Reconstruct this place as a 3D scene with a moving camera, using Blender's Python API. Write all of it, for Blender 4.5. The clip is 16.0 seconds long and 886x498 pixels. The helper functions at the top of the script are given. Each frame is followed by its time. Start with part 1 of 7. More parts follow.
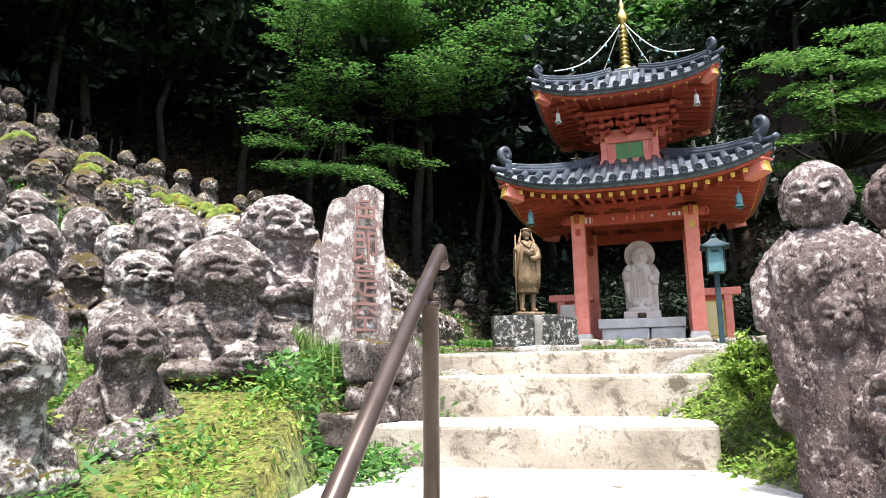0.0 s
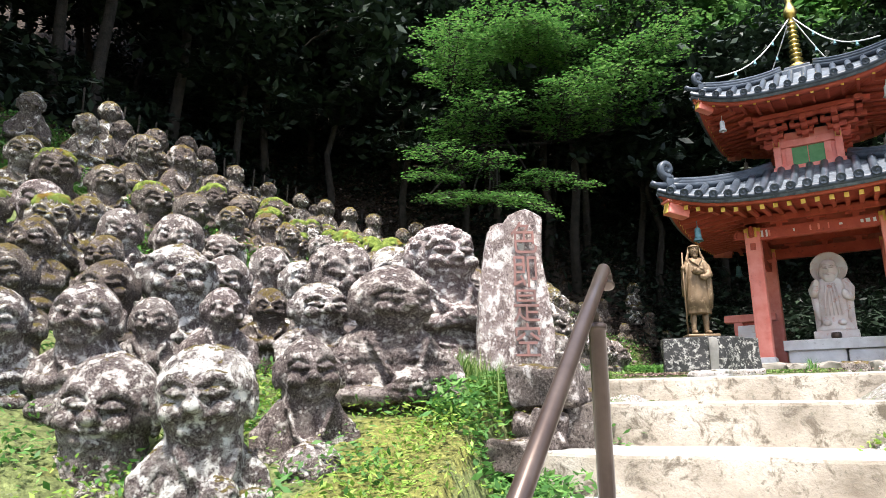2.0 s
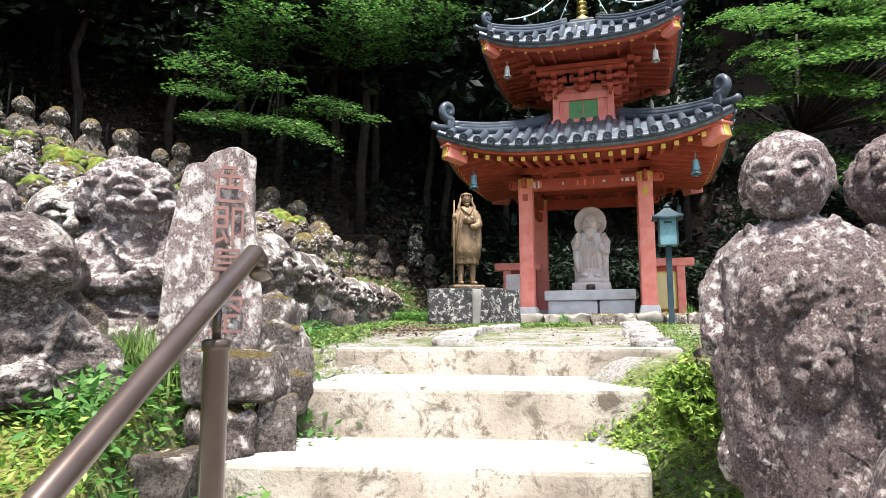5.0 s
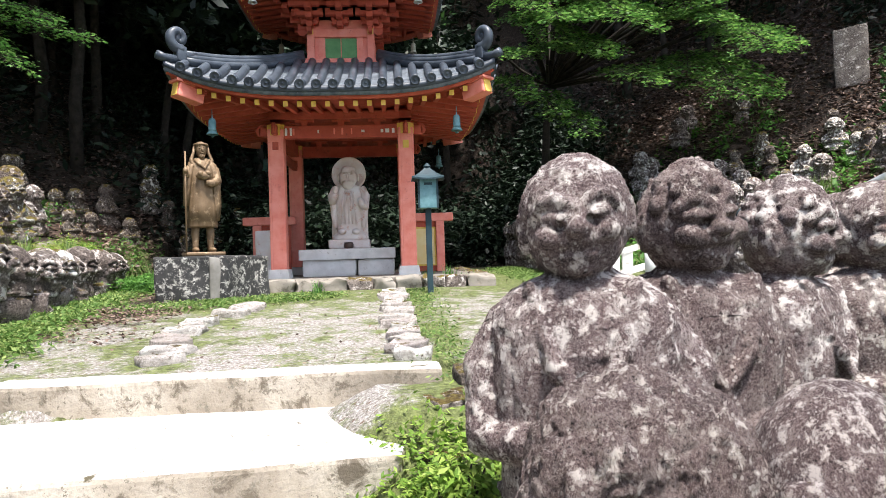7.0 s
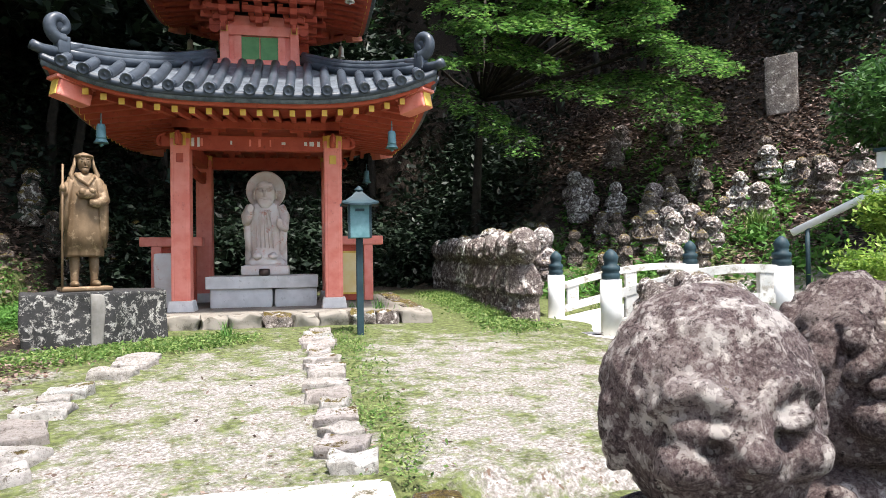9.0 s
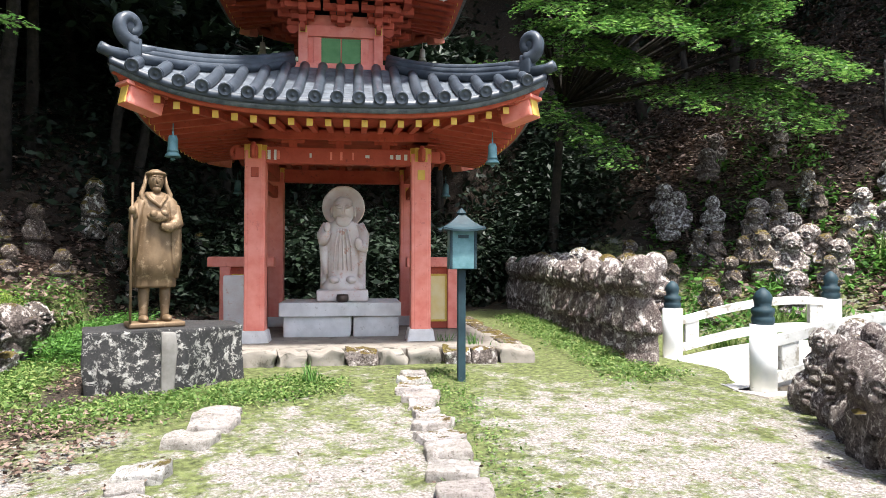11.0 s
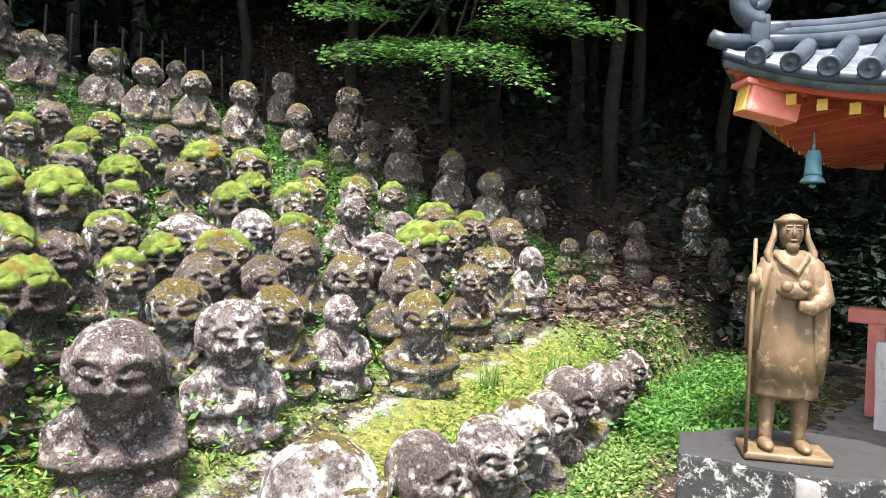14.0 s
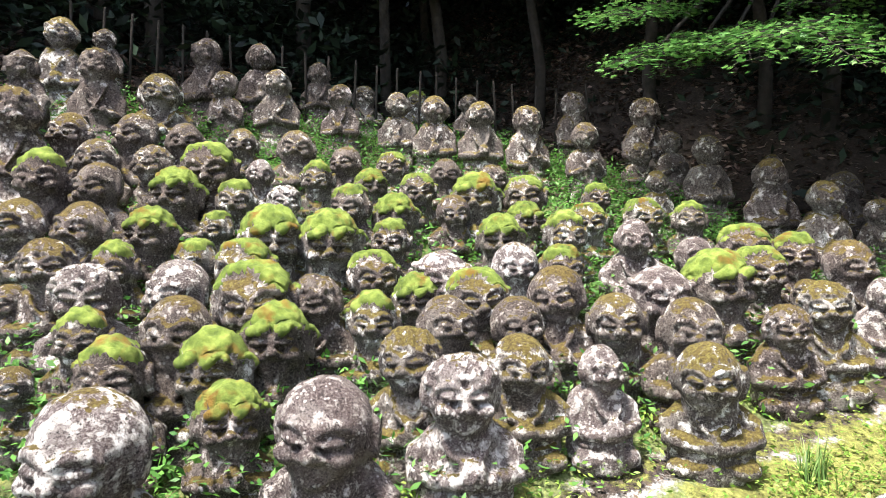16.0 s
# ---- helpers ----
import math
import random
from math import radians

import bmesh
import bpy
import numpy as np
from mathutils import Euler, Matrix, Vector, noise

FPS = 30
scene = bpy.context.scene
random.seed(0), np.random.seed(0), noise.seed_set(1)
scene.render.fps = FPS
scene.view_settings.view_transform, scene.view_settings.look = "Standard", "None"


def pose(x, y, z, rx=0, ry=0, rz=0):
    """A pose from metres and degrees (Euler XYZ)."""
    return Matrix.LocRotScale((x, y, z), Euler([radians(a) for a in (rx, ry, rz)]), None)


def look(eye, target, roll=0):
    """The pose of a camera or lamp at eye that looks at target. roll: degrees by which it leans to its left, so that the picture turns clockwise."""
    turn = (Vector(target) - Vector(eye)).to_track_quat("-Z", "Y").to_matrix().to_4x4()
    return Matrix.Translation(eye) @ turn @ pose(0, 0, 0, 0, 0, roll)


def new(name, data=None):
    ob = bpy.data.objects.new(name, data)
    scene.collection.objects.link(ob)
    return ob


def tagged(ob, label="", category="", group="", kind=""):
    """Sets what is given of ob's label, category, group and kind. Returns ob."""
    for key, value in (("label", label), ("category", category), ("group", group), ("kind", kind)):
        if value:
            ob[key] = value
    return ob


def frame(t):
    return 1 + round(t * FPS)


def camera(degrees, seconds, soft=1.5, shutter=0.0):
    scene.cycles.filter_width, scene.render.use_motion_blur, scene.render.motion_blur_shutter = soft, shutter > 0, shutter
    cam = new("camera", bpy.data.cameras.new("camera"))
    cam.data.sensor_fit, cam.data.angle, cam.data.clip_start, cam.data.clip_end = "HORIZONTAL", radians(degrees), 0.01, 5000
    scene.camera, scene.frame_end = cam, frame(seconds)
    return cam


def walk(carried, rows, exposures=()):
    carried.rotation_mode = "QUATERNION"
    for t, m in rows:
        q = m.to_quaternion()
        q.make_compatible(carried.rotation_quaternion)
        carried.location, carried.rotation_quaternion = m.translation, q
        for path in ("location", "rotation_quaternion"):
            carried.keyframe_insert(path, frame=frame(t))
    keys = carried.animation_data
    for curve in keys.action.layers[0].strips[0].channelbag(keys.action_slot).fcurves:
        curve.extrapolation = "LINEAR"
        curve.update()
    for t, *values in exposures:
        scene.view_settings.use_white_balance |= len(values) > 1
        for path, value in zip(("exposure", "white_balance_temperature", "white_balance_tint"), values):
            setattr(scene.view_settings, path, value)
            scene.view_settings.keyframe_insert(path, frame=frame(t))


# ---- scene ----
cam = camera(67.6, 16.0, soft=0.7)
PATH = [
    (0, (0.359, 0.022, 1.313), (0.435, 1.986, 1.686), -0.6),
    (0.5, (0.343, 0.052, 1.304), (0.222, 2.005, 1.713), -0.9),
    (1, (0.33, 0.051, 1.305), (0.093, 1.99, 1.733), -0.9),
    (1.5, (0.346, 0.043, 1.306), (0.025, 1.967, 1.747), -0.7),
    (2, (0.344, 0.029, 1.302), (-0.048, 1.936, 1.757), -0.5),
    (2.5, (0.352, 0.025, 1.304), (-0.077, 1.925, 1.757), -0.0),
    (3, (0.341, 0.062, 1.306), (-0.081, 1.966, 1.748), 0.5),
    (3.5, (0.383, 0.205, 1.297), (0.015, 2.124, 1.72), 0.8),
    (4, (0.606, 0.461, 1.421), (0.316, 2.401, 1.815), 0.6),
    (4.5, (0.761, 0.607, 1.594), (0.664, 2.577, 1.927), 0.1),
    (5, (0.851, 0.889, 1.634), (1.038, 2.866, 1.874), -0.3),
    (5.2, (0.872, 1.005, 1.699), (1.167, 2.972, 1.905), -0.6),
    (7.3, (1.333, 1.87, 2.162), (2.278, 3.633, 2.166), -1.2),
    (7.5, (1.373, 1.954, 2.157), (2.379, 3.683, 2.168), -0.8),
    (8, (1.485, 2.21, 2.318), (2.552, 3.901, 2.337), -0.7),
    (8.2, (1.54, 2.314, 2.343), (2.624, 3.995, 2.367), -1.0),
    (10.3, (1.549, 3.484, 2.83), (2.577, 5.199, 2.856), 0.2),
    (10.5, (1.526, 3.597, 2.842), (2.536, 5.323, 2.871), 0.2),
    (11, (1.509, 3.943, 2.807), (2.47, 5.696, 2.843), 0.1),
    (11.5, (1.574, 4.426, 2.986), (2.434, 6.231, 3.03), 0.2),
    (12, (1.579, 4.675, 3.106), (2.182, 6.582, 3.149), 0.4),
    (12.5, (1.488, 5.132, 3.182), (1.819, 7.104, 3.189), 0.7),
    (13, (1.43, 5.383, 3.318), (1.467, 7.383, 3.308), 1.0),
    (13.5, (1.434, 5.682, 3.325), (1.12, 7.657, 3.293), 1.2),
    (14, (1.506, 6.113, 3.481), (0.829, 7.993, 3.425), 1.5),
    (14.5, (1.428, 6.358, 3.515), (0.45, 8.102, 3.45), 1.2),
    (15, (1.398, 6.614, 3.545), (0.168, 8.19, 3.495), 0.6),
    (15.5, (1.43, 6.873, 3.563), (0.011, 8.282, 3.548), -0.2),
    (16, (1.475, 6.962, 3.583), (0.005, 8.318, 3.579), -0.3),
]
walk(cam, [(t, look(eye, target, roll)) for t, eye, target, roll in PATH], exposures=[(0.0, 1.68), (4.2, 1.72), (5.2, 1.6), (7.4, 1.42), (8.2, 1.4), (10.4, 1.55), (11.5, 1.65), (13.0, 1.9), (14.5, 2.1), (16.0, 2.15)])

# ---- light ----
world = bpy.data.worlds.new("sky")
scene.world = world
world.use_nodes = True
wn = world.node_tree
sky = wn.nodes.new("ShaderNodeTexSky")
sky.sky_type, sky.sun_disc = "NISHITA", False
sky.sun_elevation, sky.sun_rotation = radians(69), radians(176)
sky.air_density, sky.dust_density = 1.0, 3.0
wn.links.new(sky.outputs[0], wn.nodes["Background"].inputs[0])
wn.nodes["Background"].inputs[1].default_value = 0.145
sun_data = bpy.data.lights.new("sun", "SUN")
sun_data.energy, sun_data.angle, sun_data.color = 3.6, radians(6), (1.0, 0.97, 0.94)
sun = new("sun", sun_data)
sun.matrix_world = look((0.4, -5.6, 14.5), (0, 0, 0))


# ---- materials ----
class Mat:
    """A small builder of node materials."""

    def __init__(self, name, rough=0.9, metal=0.0):
        self.m = bpy.data.materials.new(name)
        self.m.use_nodes = True
        self.t = self.m.node_tree
        self.b = self.t.nodes["Principled BSDF"]
        self.b.inputs["Roughness"].default_value = rough
        self.b.inputs["Metallic"].default_value = metal
        self.b.inputs["Specular IOR Level"].default_value = 0.3

    def n(self, kind, **kw):
        nd = self.t.nodes.new(kind)
        for k, v in kw.items():
            if k in nd.inputs:
                self.put(nd.inputs[k], v)
        return nd

    def put(self, sock, v):
        if isinstance(v, bpy.types.NodeSocket):
            self.t.links.new(v, sock)
        else:
            sock.default_value = v

    def coords(self, by_object=True, spread=37.0):
        """Object coordinates, shifted at random for each object."""
        tc = self.n("ShaderNodeTexCoord")
        if not by_object:
            return tc.outputs["Object"]
        oi = self.n("ShaderNodeObjectInfo")
        mul = self.n("ShaderNodeMath")
        mul.operation = "MULTIPLY"
        self.put(mul.inputs[0], oi.outputs["Random"])
        mul.inputs[1].default_value = spread
        add = self.n("ShaderNodeVectorMath")
        add.operation = "ADD"
        self.put(add.inputs[0], tc.outputs["Object"])
        self.put(add.inputs[1], mul.outputs[0])
        return add.outputs[0]

    def noise(self, co, scale, detail=4.0, rough=0.55, dist=0.0):
        return self.n("ShaderNodeTexNoise", Vector=co, Scale=scale, Detail=detail, Roughness=rough, Distortion=dist).outputs["Fac"]

    def voro(self, co, scale, out="Distance", feature="F1"):
        nd = self.n("ShaderNodeTexVoronoi")
        nd.feature = feature
        self.put(nd.inputs["Vector"], co)
        nd.inputs["Scale"].default_value = scale
        return nd.outputs[out]

    def ramp(self, fac, stops):
        nd = self.n("ShaderNodeValToRGB", Fac=fac)
        el = nd.color_ramp.elements
        while len(el) < len(stops):
            el.new(0.5)
        for e, (p, c) in zip(el, stops):
            e.position, e.color = p, (*c, 1) if len(c) == 3 else c
        return nd.outputs["Color"]

    def step(self, fac, a, b):
        nd = self.n("ShaderNodeMapRange")
        nd.clamp = True
        self.put(nd.inputs["Value"], fac)
        nd.inputs["From Min"].default_value, nd.inputs["From Max"].default_value = a, b
        return nd.outputs["Result"]

    def mix(self, fac, a, b, mode="MIX"):
        nd = self.n("ShaderNodeMix")
        nd.data_type, nd.blend_type = "RGBA", mode
        self.put(nd.inputs[0], fac)
        for sock, v in ((nd.inputs[6], a), (nd.inputs[7], b)):
            self.put(sock, (*v, 1) if isinstance(v, tuple) and len(v) == 3 else v)
        return nd.outputs[2]

    def math(self, op, a, b=0.0):
        nd = self.n("ShaderNodeMath")
        nd.operation = op
        self.put(nd.inputs[0], a)
        self.put(nd.inputs[1], b)
        return nd.outputs[0]

    def normal_z(self):
        g = self.n("ShaderNodeNewGeometry")
        s = self.n("ShaderNodeSeparateXYZ")
        self.put(s.inputs[0], g.outputs["Normal"])
        return s.outputs["Z"]

    def done(self, col, bump=None, strength=0.5, dist=0.02, rough=None):
        self.put(self.b.inputs["Base Color"], (*col, 1) if isinstance(col, tuple) and len(col) == 3 else col)
        if rough is not None:
            self.put(self.b.inputs["Roughness"], rough)
        if bump is not None:
            nd = self.n("ShaderNodeBump", Height=bump)
            nd.inputs["Strength"].default_value, nd.inputs["Distance"].default_value = strength, dist
            self.put(self.b.inputs["Normal"], nd.outputs[0])
        return self.m


def stone_mat(name, dark, mid, pale, lichen=0.5, moss=0.0, white=(0.66, 0.66, 0.63), scale=1.0):
    """Weathered stone: brown grain, a crisp pale lichen crust, white spots and, on upward faces, brown and yellow moss."""
    m = Mat(name, 0.95)
    co = m.coords()
    oi = m.n("ShaderNodeObjectInfo")
    own = m.math("MULTIPLY", m.math("SUBTRACT", oi.outputs["Random"], 0.5), 0.07)
    big = m.noise(co, 2.6 * scale, 4, 0.6)
    grain = m.noise(co, 34 * scale, 8, 0.85)
    crust = m.noise(co, 5.5 * scale, 7, 0.66, 0.25)
    pits = m.noise(co, 15 * scale, 8, 0.78)
    top = m.math("MULTIPLY", m.normal_z(), 0.035)
    deep = tuple(0.4 * a + 0.6 * b for a, b in zip(dark, mid))
    col = m.ramp(big, [(0.36, deep), (0.5, mid), (0.66, tuple(0.6 * a + 0.4 * b for a, b in zip(mid, pale)))])
    col = m.mix(m.math("MULTIPLY", m.step(grain, 0.51, 0.57), 0.6), col, pale)
    col = m.mix(m.math("MULTIPLY", m.step(grain, 0.46, 0.41), 0.9), col, dark)
    lo = 0.615 - 0.14 * lichen
    cover = m.math("ADD", m.math("ADD", crust, own), top)
    col = m.mix(m.math("MULTIPLY", m.step(cover, lo, lo + 0.02), m.step(grain, 0.4, 0.46)), col, pale)
    col = m.mix(m.math("MULTIPLY", m.step(cover, lo + 0.06, lo + 0.075), m.step(grain, 0.36, 0.42)), col, white)
    dots = m.voro(co, 13 * scale)
    patch = m.step(m.noise(co, 3.8 * scale, 2), 0.5, 0.56)
    col = m.mix(m.math("MULTIPLY", m.math("MULTIPLY", m.step(m.math("ADD", dots, m.math("MULTIPLY", grain, 0.25)), 0.4, 0.36), patch), min(1.0, 1.1 * lichen)), col, white)
    col = m.mix(m.math("MULTIPLY", m.step(pits, 0.42, 0.38), 0.95), col, dark)
    if moss > 0:
        up = m.math("ADD", m.normal_z(), m.math("MULTIPLY", m.math("SUBTRACT", m.noise(co, 6 * scale, 8, 0.75), 0.5), 2.6))
        up = m.math("ADD", up, m.math("MULTIPLY", own, 5.0))
        mc = m.ramp(m.noise(co, 26 * scale, 6, 0.75), [(0.34, (0.035, 0.026, 0.01)), (0.5, (0.12, 0.088, 0.022)), (0.68, (0.24, 0.22, 0.055))])
        col = m.mix(m.step(up, 1.28 - moss, 1.38 - moss), col, mc)
    rnd = m.ramp(oi.outputs["Random"], [(0.0, (0.74, 0.66, 0.64)), (0.35, (1.0, 0.95, 0.92)), (0.6, (0.85, 0.76, 0.76)), (1.0, (1.08, 1.06, 1.04))])
    col = m.mix(1.0, col, rnd, "MULTIPLY")
    h = m.math("ADD", m.math("MULTIPLY", grain, 1.3), m.math("ADD", m.math("MULTIPLY", crust, 0.7), m.math("MULTIPLY", pits, 0.7)))
    return m.done(col, h, 1.0, 0.028 / scale ** 0.5)


M_STATUE = stone_mat("statue_stone", (0.014, 0.011, 0.011), (0.13, 0.102, 0.096), (0.44, 0.425, 0.39), 0.6, 0.3, (0.72, 0.72, 0.68), scale=2.3)
M_STATUE_MOSSY = stone_mat("mossy_statue_stone", (0.012, 0.01, 0.009), (0.1, 0.08, 0.07), (0.34, 0.32, 0.28), 0.42, 0.72, (0.7, 0.7, 0.66), scale=1.7)
M_STATUE_BIG = stone_mat("big_statue_stone", (0.02, 0.014, 0.015), (0.165, 0.122, 0.12), (0.44, 0.41, 0.385), 0.52, 0.02, (0.7, 0.69, 0.65), scale=4.4)
M_ROCK = stone_mat("rock", (0.022, 0.018, 0.017), (0.12, 0.102, 0.09), (0.34, 0.32, 0.29), 0.45, 0.45, scale=1.6)
M_STELE = stone_mat("stele_stone", (0.05, 0.037, 0.034), (0.21, 0.165, 0.155), (0.47, 0.42, 0.39), 0.7, 0.05, scale=2.6)
M_EDGE = stone_mat("white_topped_stone", (0.03, 0.024, 0.023), (0.13, 0.11, 0.1), (0.32, 0.29, 0.26), 0.72, 0.3, (0.7, 0.69, 0.66), 0.75)


def concrete_mat():
    m = Mat("concrete", 0.9)
    co = m.coords(False)
    a = m.noise(co, 2.2, 6, 0.6)
    f = m.noise(co, 45, 4, 0.6)
    col = m.ramp(a, [(0.3, (0.16, 0.132, 0.1)), (0.5, (0.3, 0.262, 0.21)), (0.7, (0.42, 0.38, 0.32))])
    col = m.mix(m.math("MULTIPLY", m.step(f, 0.5, 0.7), 0.5), col, (0.2, 0.18, 0.15))
    # Upward faces are whitened: bright top light on the treads put into the colour.
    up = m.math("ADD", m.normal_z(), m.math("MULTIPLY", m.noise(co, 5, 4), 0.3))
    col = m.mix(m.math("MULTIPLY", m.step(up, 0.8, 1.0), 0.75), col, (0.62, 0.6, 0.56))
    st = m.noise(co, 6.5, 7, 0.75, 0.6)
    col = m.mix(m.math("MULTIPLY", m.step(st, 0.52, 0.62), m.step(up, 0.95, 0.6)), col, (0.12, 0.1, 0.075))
    col = m.mix(m.step(m.noise(co, 3.4, 6, 0.7), 0.64, 0.7), col, (0.07, 0.06, 0.035))
    col = m.mix(m.step(m.noise(co, 24, 5, 0.7), 0.6, 0.64), col, (0.16, 0.14, 0.11))
    return m.done(col, m.math("ADD", f, a), 0.5, 0.012)


M_CONCRETE = concrete_mat()


def plain_mat(name, a, b, rough=0.7, metal=0.0, scale=6.0, fine=60.0, bump=0.15, dist=0.006, worn=None, amount=0.62):
    """Two tones, a fine grain and, if given, a worn colour in patches."""
    m = Mat(name, rough, metal)
    co = m.coords()
    col = m.mix(m.step(m.noise(co, scale, 5, 0.6), 0.35, 0.65), a, b)
    f = m.noise(co, fine, 4, 0.6)
    if worn:
        col = m.mix(m.step(m.noise(co, scale * 2.3, 6, 0.7), amount, amount + 0.1), col, worn)
    return m.done(col, f, bump, dist)


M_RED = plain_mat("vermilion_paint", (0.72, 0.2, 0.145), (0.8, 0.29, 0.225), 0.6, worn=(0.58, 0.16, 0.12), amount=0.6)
# Darker copy of M_RED, patchily worn: the eaves' shade is put into its colour.
M_RED_SHADED = plain_mat("vermilion_paint_shaded_worn", (0.38, 0.068, 0.042), (0.48, 0.1, 0.06), 0.7, worn=(0.24, 0.055, 0.04), amount=0.58)
M_YELLOW = plain_mat("yellow_paint", (0.62, 0.4, 0.06), (0.72, 0.5, 0.12), 0.6, worn=(0.4, 0.28, 0.1))
M_GREEN = plain_mat("green_paint", (0.08, 0.22, 0.08), (0.13, 0.3, 0.12), 0.6)
M_PANEL = plain_mat("yellow_panel", (0.75, 0.55, 0.2), (0.8, 0.66, 0.36), 0.6, scale=3)
M_TILE = plain_mat("grey_roof_tile", (0.03, 0.038, 0.05), (0.065, 0.078, 0.095), 0.38, scale=5, fine=40, worn=(0.13, 0.14, 0.155), amount=0.62)
M_TILE_PAN = plain_mat("pale_roof_tile", (0.06, 0.07, 0.085), (0.15, 0.17, 0.19), 0.5, scale=9, fine=40, worn=(0.2, 0.21, 0.225), amount=0.62)
M_GOLD = plain_mat("gilded_metal", (0.75, 0.5, 0.14), (0.85, 0.62, 0.22), 0.32, 1.0)
M_BRONZE = plain_mat("golden_bronze", (0.12, 0.078, 0.042), (0.2, 0.135, 0.078), 0.55, 0.25, scale=5, worn=(0.31, 0.22, 0.135), amount=0.55, bump=0.3)
M_VERDIGRIS = plain_mat("verdigris_copper", (0.075, 0.17, 0.19), (0.15, 0.28, 0.3), 0.6, 0.2, scale=8, worn=(0.26, 0.4, 0.4))
M_BLUE_METAL = plain_mat("dark_blue_green_metal", (0.01, 0.026, 0.034), (0.02, 0.045, 0.055), 0.6, 0.0)
M_STEEL = plain_mat("brown_painted_steel", (0.07, 0.05, 0.042), (0.1, 0.075, 0.062), 0.28, 0.5, bump=0.03)
M_WHITE = plain_mat("white_painted_concrete", (0.62, 0.64, 0.64), (0.76, 0.76, 0.74), 0.75, scale=4, worn=(0.4, 0.36, 0.3), amount=0.66)
M_RAIL_WHITE = plain_mat("chipped_white_concrete", (0.4, 0.4, 0.375), (0.58, 0.57, 0.54), 0.8, scale=3.5, fine=30, bump=0.4, worn=(0.26, 0.24, 0.2), amount=0.53)
M_GRANITE = plain_mat("pale_granite", (0.52, 0.51, 0.49), (0.66, 0.65, 0.63), 0.85, scale=5, fine=90, bump=0.4, worn=(0.4, 0.38, 0.35), amount=0.6)
M_BUDDHA = plain_mat("pale_pink_stone", (0.66, 0.54, 0.48), (0.76, 0.71, 0.67), 0.9, scale=4, fine=60, bump=0.5, worn=(0.6, 0.36, 0.28), amount=0.57)
M_BLACK_LETTER = plain_mat("dark_red_letter", (0.13, 0.075, 0.065), (0.2, 0.1, 0.085), 0.9)
M_DARKWOOD = plain_mat("bark", (0.016, 0.013, 0.01), (0.04, 0.032, 0.025), 0.95, scale=9, fine=30, bump=0.8, dist=0.02)
M_GREY_STONE = plain_mat("grey_stone", (0.14, 0.13, 0.115), (0.22, 0.21, 0.19), 0.9, fine=40, bump=0.5, worn=(0.08, 0.075, 0.07))
M_FLOOR = plain_mat("worn_stone_floor", (0.17, 0.15, 0.125), (0.26, 0.235, 0.2), 0.9, scale=3, fine=40, bump=0.5, worn=(0.11, 0.098, 0.08), amount=0.55)


def pedestal_mat():
    m = Mat("blotched_black_stone", 0.8)
    co = m.coords(False)
    base = m.mix(m.noise(co, 20, 4), (0.015, 0.015, 0.016), (0.05, 0.048, 0.046))
    n = m.noise(co, 12, 9, 0.78, 0.4)
    side = m.math("MULTIPLY", m.step(n, 0.52, 0.58), m.step(m.normal_z(), 0.6, 0.3))
    col = m.mix(side, base, m.ramp(m.noise(co, 30, 3), [(0.3, (0.2, 0.19, 0.17)), (0.7, (0.5, 0.48, 0.44))]))
    return m.done(col, n, 0.5, 0.02)


M_PEDESTAL = pedestal_mat()


def leaf_mat(name, a, b, c, trans=0.35):
    """Leaves: colour by leaf, and some light through the blade."""
    m = Mat(name, 0.55)
    g = m.n("ShaderNodeNewGeometry")
    col = m.ramp(g.outputs["Random Per Island"], [(0.1, a), (0.5, b), (0.95, c)])
    m.done(col)
    tr = m.n("ShaderNodeBsdfTranslucent")
    m.put(tr.inputs["Color"], col)
    mx = m.n("ShaderNodeMixShader")
    mx.inputs[0].default_value = trans
    m.t.links.new(m.b.outputs[0], mx.inputs[1])
    m.t.links.new(tr.outputs[0], mx.inputs[2])
    m.t.links.new(mx.outputs[0], m.t.nodes["Material Output"].inputs["Surface"])
    return m.m


# Near-black greens: the shade under the canopy is put into the leaf colour.
M_LEAF_SHADED = leaf_mat("shaded_leaves", (0.006, 0.012, 0.007), (0.012, 0.024, 0.013), (0.024, 0.042, 0.022), 0.1)
M_LEAF_MID = leaf_mat("mid_leaves", (0.025, 0.07, 0.018), (0.05, 0.12, 0.03), (0.08, 0.17, 0.045), 0.3)
M_LEAF_BRIGHT = leaf_mat("bright_leaves", (0.045, 0.13, 0.026), (0.08, 0.2, 0.045), (0.15, 0.28, 0.07), 0.4)
M_LEAF_MAPLE = leaf_mat("maple_leaves", (0.045, 0.12, 0.025), (0.09, 0.21, 0.042), (0.2, 0.34, 0.08), 0.45)
M_LEAF_LIME = leaf_mat("lime_leaves", (0.1, 0.19, 0.026), (0.18, 0.3, 0.045), (0.31, 0.41, 0.09), 0.45)
M_GRASS = leaf_mat("grass", (0.06, 0.12, 0.022), (0.11, 0.2, 0.045), (0.24, 0.3, 0.1), 0.35)
M_FERN = leaf_mat("fern", (0.04, 0.12, 0.02), (0.08, 0.19, 0.035), (0.12, 0.26, 0.05), 0.35)
M_BROWN_LEAF = leaf_mat("fallen_leaves", (0.05, 0.032, 0.024), (0.13, 0.085, 0.065), (0.28, 0.2, 0.16), 0.1)


